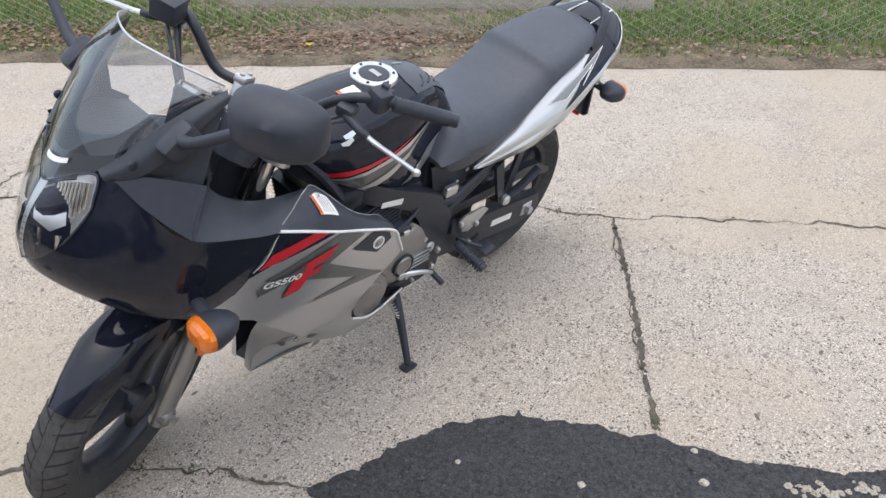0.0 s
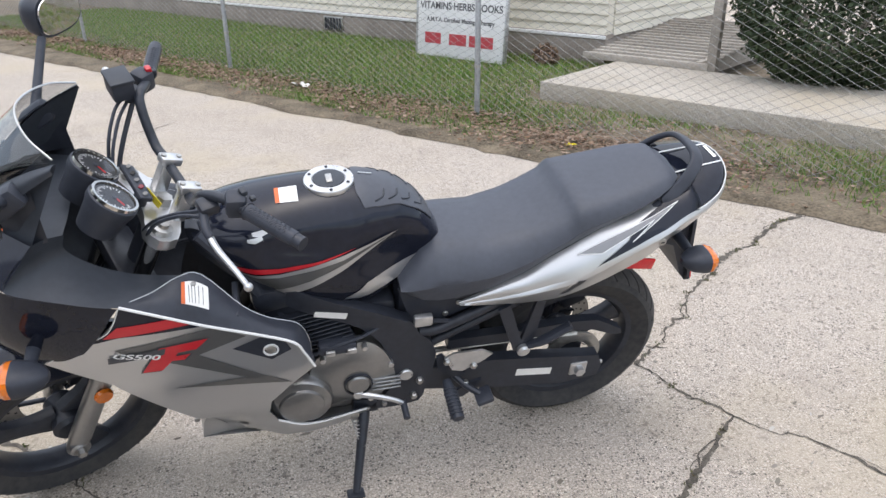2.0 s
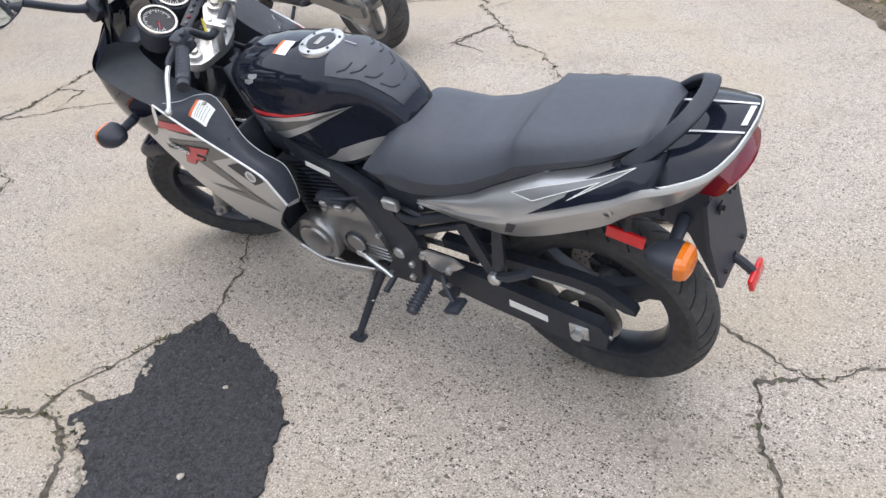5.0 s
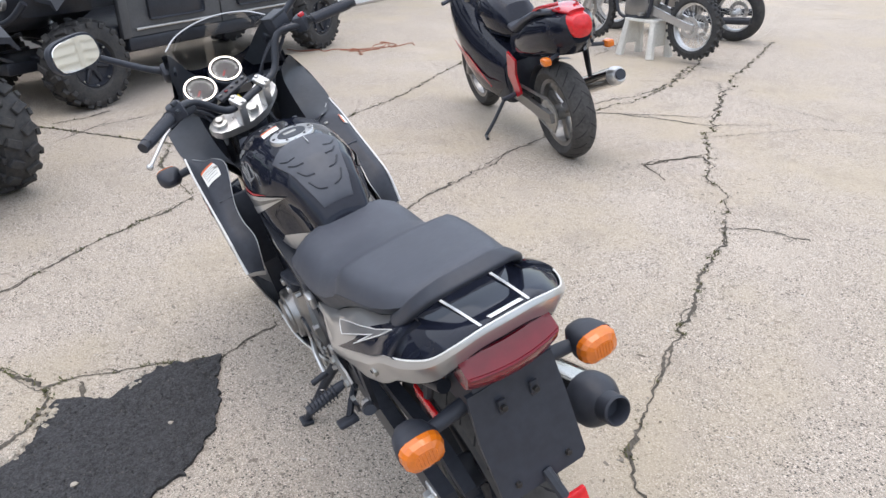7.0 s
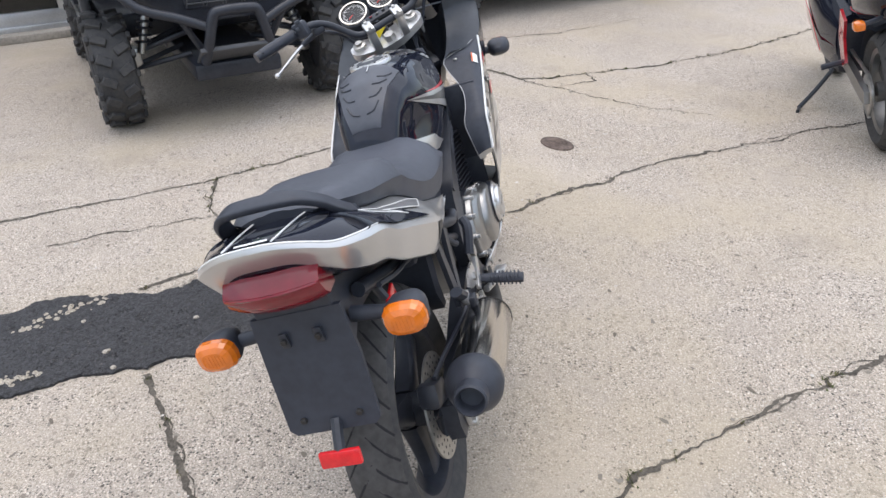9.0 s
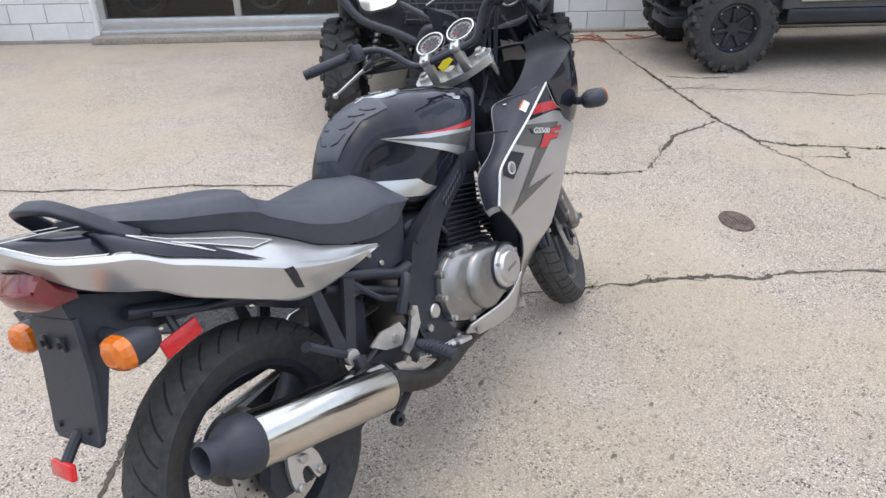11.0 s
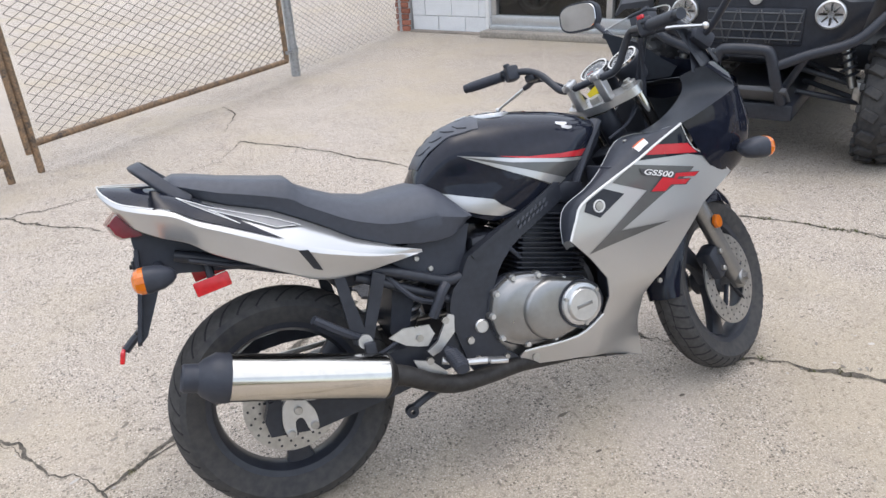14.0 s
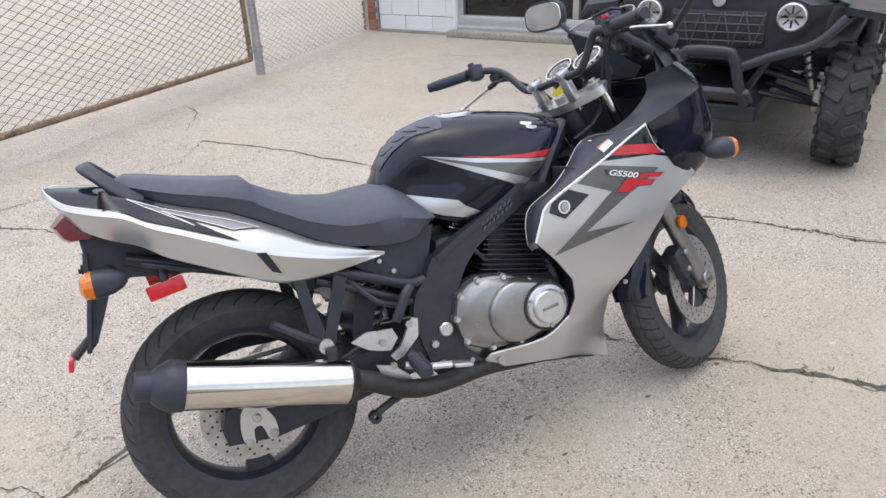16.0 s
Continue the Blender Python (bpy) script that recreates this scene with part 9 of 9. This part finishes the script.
def sport_bike(m):
    t = thing("motorcycle", "black and red sport motorcycle leaning on its stand", "motorcycle", m)
    cast_wheel(t, (0, 0, 0.31), 0.31, 0.082, 0.222, "wide rear tyre on silver rim")
    cast_wheel(t, (1.46, 0, 0.30), 0.30, 0.06, 0.22, "front tyre on silver rim")
    for s in LR:
        vp("swing_arm", skin([(0.55, 0.40), (0.0, 0.345), (-0.07, 0.34), (-0.08, 0.28), (0.0, 0.27), (0.55, 0.33)], flat(s * 0.135), 0.03, 0.06, 0, inward=(0, -s, 0)), "engine", t, "silver swing arm")
        vp("fork_leg", tube([(1.46, s * 0.10, 0.30), (1.13, s * 0.10, 0.98)], 0.026, 12, 1), "engine", t)
        vp("foot_bracket", skin([(0.30, 0.62), (0.42, 0.66), (0.46, 0.50), (0.36, 0.36), (0.28, 0.40), (0.33, 0.52)], flat(s * 0.16), 0.015, 0.05, 0, inward=(0, -s, 0)), "bike_red", t, "red foot rest bracket")
        vp("foot_peg", tube([(0.38, s * 0.16, 0.38), (0.37, s * 0.26, 0.37)], 0.017, 8, 1), "black_matte", t)
        ind = vp("indicator", box((0.07, 0.05, 0.045), (-0.28, s * 0.20, 0.73), 0.014), "amber", t, "amber indicator")
        vp("stalk", tube([(-0.27, s * 0.18, 0.73), (-0.24, s * 0.10, 0.74)], 0.012, 8, 1), "black_matte", ind)
        vp("clip_on", tube([(1.10, s * 0.10, 0.98), (1.03, s * 0.34, 0.95)], 0.014, 10, 1), "black_matte", t)
        mi = vp("mirror", box((0.05, 0.13, 0.08), (1.32, s * 0.40, 1.14), 0.02), "black_matte", t)
        vp("stalk", tube([(1.34, s * 0.17, 1.02), (1.32, s * 0.36, 1.12)], 0.011, 8, 1), "black_matte", mi)
        vp("rail", tube([(0.03, s * 0.12, 0.93), (-0.08, s * 0.12, 0.985), (-0.18, s * 0.10, 1.005), (-0.22, s * 0.05, 1.01)], 0.011, 10, 4), "bike_red", t, "red grab rail half")
    loft_body([(-0.36, 0.80, 0.92, 0.06), (-0.30, 0.73, 0.97, 0.12), (-0.15, 0.70, 0.97, 0.15), (0.05, 0.66, 0.93, 0.165), (0.25, 0.62, 0.84, 0.15), (0.42, 0.60, 0.80, 0.12)], t, "tail_cowl", "black_gloss", "glossy black tail cowl")
    loft_body([(-0.20, 0.95, 0.99, 0.10), (-0.05, 0.93, 0.985, 0.14), (0.12, 0.86, 0.93, 0.15), (0.32, 0.78, 0.85, 0.14), (0.48, 0.78, 0.83, 0.10)], t, "seat", "vinyl", "black seat")
    tl = loft_body([(-0.395, 0.86, 0.92, 0.035), (-0.375, 0.83, 0.955, 0.062), (-0.30, 0.82, 0.97, 0.080)], t, "tail_lamp", "red_reflex", "large red tail lamp")
    loft_body([(-0.33, 0.955, 0.982, 0.05), (-0.2, 0.96, 1.0, 0.085), (-0.10, 0.95, 0.99, 0.09)], t, "tail_top", "bike_red", "red tail top")
    loft_body([(0.44, 0.72, 0.80, 0.08), (0.52, 0.70, 0.93, 0.13), (0.70, 0.70, 0.99, 0.165), (0.90, 0.74, 0.98, 0.15), (1.02, 0.84, 0.92, 0.08)], t, "fuel_tank", "black_gloss", "glossy black tank")
    loft_body([(0.50, 0.30, 0.62, 0.17), (0.70, 0.24, 0.72, 0.215), (0.95, 0.22, 0.80, 0.225), (1.15, 0.30, 0.92, 0.22), (1.32, 0.52, 1.02, 0.20), (1.50, 0.66, 0.98, 0.14), (1.62, 0.74, 0.88, 0.06)], t, "fairing", "black_gloss", "glossy black full fairing")
    for s in LR:
        vp("red_flash", skin([(0.62, 0.40), (1.0, 0.55), (1.30, 0.62), (1.0, 0.48)], lambda x, z: Vector((x, s * (0.232 - 0.25 * max(0, x - 1.05) ** 2), z)), 0.004, 0.05, 0, inward=(0, -s, 0)), "bike_red", t)
    loft_body([(1.18, 1.0, 1.26, 0.12), (1.32, 0.98, 1.15, 0.15), (1.48, 0.92, 1.0, 0.10)], t, "wind_screen", "glass_dark", "dark tinted screen")
    vp("engine", box((0.40, 0.34, 0.30), (0.68, 0, 0.42), 0.05), "frame_black", t)
    vp("hugger", loft([[Vector((0.335 * math.cos(a), y, 0.31 + 0.335 * math.sin(a) - 0.02 * abs(y) / .08)) for y in np.linspace(-.085, .085, 7)] for a in np.linspace(radians(15), radians(95), 10)], cap=False, wrap=False), "black_matte", t)
    vp("sprocket", ring_band(0.05, 0.10, 0.008, "Y", (0, 0.105, 0.31), 40), "steel", t)
    vp("chain_run", tube([(0.0, 0.105, 0.412), (-0.09, 0.105, 0.36), (-0.10, 0.105, 0.29), (-0.05, 0.105, 0.22), (0.0, 0.105, 0.208), (0.5, 0.09, 0.33)], 0.010, 6, 4), "steel", t)
    vp("chain_run", tube([(0.0, 0.105, 0.412), (0.5, 0.09, 0.41)], 0.010, 6, 1), "steel", t)
    mu = vp("silencer", tube([(0.12, -0.20, 0.38), (-0.24, -0.24, 0.51)], 0.058, 24, 1), "chrome", t, "polished silencer with pale end cap")
    a, b = Vector((-0.24, -0.24, 0.51)), Vector((-0.295, -0.246, 0.530))
    vp("end_cap", tube([a, a.lerp(b, .7), b], [0.059, 0.052, 0.040], 24, 1), "alloy", mu)
    vp("outlet", tube([b - (b - a) * .4, b + (b - a) * .25], 0.032, 20, 1), "frame_black", mu)
    vp("silencer_bracket", skin([(-0.05, 0.68), (0.02, 0.66), (-0.02, 0.47), (-0.06, 0.47)], flat(-0.19), 0.01, 0.05), "frame_black", t)
    vp("down_pipe", tube([(0.12, -0.20, 0.36), (0.35, -0.16, 0.24), (0.75, -0.08, 0.20), (1.05, -0.06, 0.30)], 0.028, 12, 4), "pewter", t)
    st = vp("side_stand", tube([(0.62, 0.16, 0.28), (0.60, 0.26, 0.17), (0.58, 0.355, 0.082)], 0.013, 8, 2), "frame_black", t, "black side stand")
    vp("stand_foot", tube([(0.58, 0.35, 0.084), (0.50, 0.37, 0.088)], 0.011, 8, 1), "frame_black", st)
    return t


sport_bike(Matrix.Translation((2.56, -2.10, 0)) @ pose(0, 0, 0, 0, 0, -8) @ pose(0, 0, 0, -12))


def dirt_bike(m, label, plastics):
    t = thing("dirt_bike", label, "dirt bike", m)
    spoke_wheel(t, (0, 0, 0.33), 0.325, 0.055, 0.235, 26, "knobbly rear tyre on a wire wheel", disc_y=-0.07)
    spoke_wheel(t, (1.42, 0, 0.36), 0.345, 0.042, 0.27, 30, "knobbly front tyre on a wire wheel", disc_y=0.06)
    vp("sprocket", ring_band(0.07, 0.105, 0.006, "Y", (0, 0.075, 0.33), 44), "alloy", t)
    for s in LR:
        vp("swing_arm", skin([(0.55, 0.50), (0.02, 0.365), (-0.06, 0.36), (-0.06, 0.31), (0.02, 0.30), (0.55, 0.41)], flat(s * 0.10), 0.03, 0.06, 0, inward=(0, -s, 0)), "alloy", t, "bright alloy swing arm")
        vp("fork_leg", tube([(1.42, s * 0.09, 0.36), (1.10, s * 0.09, 1.08)], 0.026, 12, 1), "alloy", t)
        vp("frame_tube", tube([(1.08, 0, 0.98), (0.75, s * 0.12, 0.86), (0.50, s * 0.12, 0.62), (0.50, s * 0.12, 0.40)], 0.022, 10, 4), "frame_black", t)
        vp("cradle_tube", tube([(1.08, 0, 0.92), (0.98, s * 0.10, 0.50), (0.85, s * 0.12, 0.34), (0.50, s * 0.12, 0.38)], 0.018, 10, 4), "frame_black", t)
        vp("shroud", skin([(0.70, 0.95), (1.12, 0.86), (1.10, 0.70), (0.82, 0.72)], lambda x, z: Vector((x, s * (0.14 + 0.1 * max(0, x - .8)), z)), 0.005, 0.06, 0, inward=(0, -s, 0)), plastics, t)
        vp("side_panel", skin([(0.10, 0.86), (0.50, 0.84), (0.50, 0.64), (0.25, 0.68)], flat(s * 0.12), 0.006, 0.06, 0, inward=(0, -s, 0)), plastics, t)
        vp("foot_peg", tube([(0.55, s * 0.13, 0.40), (0.55, s * 0.22, 0.40)], 0.018, 8, 1), "steel", t)
    loft_body([(0.05, 0.88, 0.93, 0.06), (0.25, 0.86, 0.945, 0.075), (0.55, 0.84, 0.93, 0.08), (0.85, 0.90, 0.97, 0.06)], t, "seat", "vinyl", "narrow black seat")
    loft_body([(0.62, 0.80, 0.93, 0.10), (0.80, 0.78, 0.98, 0.13), (1.0, 0.84, 0.98, 0.10)], t, "fuel_tank", plastics)
    vp("engine", box((0.34, 0.24, 0.32), (0.70, 0, 0.48), 0.06), "engine", t)
    vp("cylinder", box((0.16, 0.16, 0.24), (0.80, 0, 0.70), 0.02), "engine", t)
    vp("rear_mudguard", loft([[Vector((x, y, z - 0.03 * (y / .08) ** 2)) for y in np.linspace(-.075, .075, 7)] for x, z in ((0.15, 0.86), (-0.1, 0.91), (-0.35, 0.95), (-0.45, 0.94))], cap=False, wrap=False), plastics, t)
    vp("front_mudguard", loft([[Vector((x, y, z - 0.03 * (y / .07) ** 2)) for y in np.linspace(-.065, .065, 7)] for x, z in ((1.10, 0.78), (1.35, 0.86), (1.60, 0.84), (1.72, 0.79))], cap=False, wrap=False), plastics, t)
    vp("handlebar", tube([(1.0, -0.39, 1.17), (1.05, -0.22, 1.17), (1.09, -0.06, 1.10), (1.09, 0.06, 1.10), (1.05, 0.22, 1.17), (1.0, 0.39, 1.17)], 0.012, 10, 4), "frame_black", t)
    vp("exhaust", tube([(0.85, -0.10, 0.55), (0.6, -0.14, 0.60), (0.3, -0.13, 0.72), (-0.15, -0.12, 0.82)], [0.02, 0.022, 0.04, 0.04], 14, 4), "engine", t)
    return t


db = dirt_bike(Matrix.Translation((4.52, -4.98, 0.03)) @ pose(0, 0, 0, 0, -1.5, 8), "dirt bike with knobbly tyres raised on a stand", "blue_bike")
copy_thing(db, Matrix.Translation((6.3, -6.25, 0.0)) @ pose(0, 0, 0, -8, 0, 20))
stand = thing("bike_stand", "cream plastic bike stand under the dirt bike", "stand", pose(5.08, -4.86, 0, 0, 0, 8))
vp("top_plate", box((0.40, 0.26, 0.03), (0, 0, 0.375), 0.01), "white_plastic", stand)
for sx in LR:
    for sy in LR:
        vp("leg", tube([(sx * 0.17, sy * 0.10, 0.37), (sx * 0.21, sy * 0.15, 0.0)], [0.035, 0.045], 6, 1), "white_plastic", stand)
    vp("side_web", box((0.02, 0.22, 0.24), (sx * 0.18, 0, 0.24), 0.006), "white_plastic", stand)

cr = thing("motorcycle", "dark cruiser motorcycle with red rear mudguard", "motorcycle", Matrix.Translation((5.30, -6.42, 0)) @ pose(0, 0, 0, 0, 0, 22) @ pose(0, 0, 0, -9))
spoke_wheel(cr, (0, 0, 0.33), 0.33, 0.075, 0.22, 0, "rear tyre on a wire wheel", spokes=28, disc_y=-0.08)
spoke_wheel(cr, (1.60, 0, 0.34), 0.34, 0.055, 0.25, 0, "front tyre on a wire wheel", spokes=28)
loft_body([(-0.40, 0.55, 0.60, 0.05), (-0.30, 0.62, 0.72, 0.10), (-0.05, 0.68, 0.76, 0.11), (0.20, 0.66, 0.74, 0.10)], cr, "rear_mudguard", "bike_red", "red rear mudguard")
loft_body([(-0.45, 0.62, 0.70, 0.05), (-0.40, 0.60, 0.72, 0.07)], cr, "tail_lamp", "red_reflex", "red tail lamp")
loft_body([(-0.05, 0.74, 0.80, 0.10), (0.20, 0.72, 0.80, 0.14), (0.45, 0.70, 0.80, 0.13)], cr, "seat", "vinyl", "black seat")
loft_body([(0.45, 0.72, 0.84, 0.08), (0.65, 0.72, 0.95, 0.15), (0.95, 0.78, 0.94, 0.12)], cr, "fuel_tank", "bike_red", "red tank")
vp("engine", box((0.45, 0.30, 0.40), (0.65, 0, 0.45), 0.06), "engine", cr)
for s in LR:
    vp("fork_leg", tube([(1.60, s * 0.10, 0.34), (1.18, s * 0.10, 1.0)], 0.024, 12, 1), "alloy", cr)
    vp("exhaust", tube([(-0.25, s * 0.19, 0.30), (0.3, s * 0.19, 0.28), (0.7, s * 0.15, 0.35)], 0.04, 14, 3), "frame_black", cr)
    vp("indicator", box((0.05, 0.05, 0.05), (-0.30, s * 0.18, 0.68), 0.012), "amber", cr)
vp("handlebar", tube([(0.95, -0.38, 1.05), (1.10, -0.25, 1.12), (1.17, -0.06, 1.02), (1.17, 0.06, 1.02), (1.10, 0.25, 1.12), (0.95, 0.38, 1.05)], 0.013, 10, 4), "chrome", cr)

# motorcycle on show behind the shop window
sb = thing("motorcycle", "dark show motorcycle standing inside the shop", "motorcycle", SITE @ pose(-3.0, WV + 0.75, 0.11, 0, 0, 0))
cast_wheel(sb, (1.35, 0, 0.30), 0.30, 0.06, 0.22, "front wheel")
cast_wheel(sb, (-0.05, 0, 0.30), 0.30, 0.07, 0.22, "rear wheel")
vp("swing_arm", skin([(0.55, 0.42), (-0.08, 0.35), (-0.08, 0.28), (0.55, 0.34)], flat(-0.12), 0.03, 0.06), "alloy", sb)
vp("side_stay", skin([(0.30, 0.55), (0.50, 0.50), (0.62, 0.34), (0.42, 0.42)], flat(-0.14), 0.02, 0.06), "alloy", sb)
loft_body([(-0.3, 0.8, 0.9, 0.08), (0.1, 0.7, 0.88, 0.14), (0.5, 0.68, 0.95, 0.14), (1.0, 0.75, 1.0, 0.15), (1.4, 0.7, 0.95, 0.08)], sb, "bodywork", "black_gloss")
vp("engine", box((0.4, 0.3, 0.3), (0.65, 0, 0.42), 0.05), "frame_black", sb)

# a car beyond the gate fence
car = thing("car", "dark parked car beyond the chain-link fence", "car", SITE @ pose(-8.6, 11.2, 0, 0, 0, 4))
loft_body([(-2.1, 0.35, 0.85, 0.75), (-1.6, 0.25, 1.0, 0.85), (0, 0.22, 1.02, 0.88), (1.6, 0.25, 0.95, 0.85), (2.1, 0.35, 0.75, 0.72)], car, "body", "frame_black", p=4)
loft_body([(-1.5, 0.98, 1.05, 0.70), (-0.9, 1.0, 1.45, 0.66), (0.5, 1.0, 1.45, 0.66), (1.2, 0.98, 1.05, 0.70)], car, "cabin", "glass_dark", p=4)
for x in (-1.35, 1.35):
    for s in LR:
        w = vp("wheel", ring_lathe(tyre_profile(0.32, 0.10, 0.20), 40, (x, s * 0.78, 0.32)), "rubber", car)
        vp("hubcap", disc(0.19, 0.05, "Y", (x, s * 0.84, 0.32), 0.01, 28), "alloy", w)
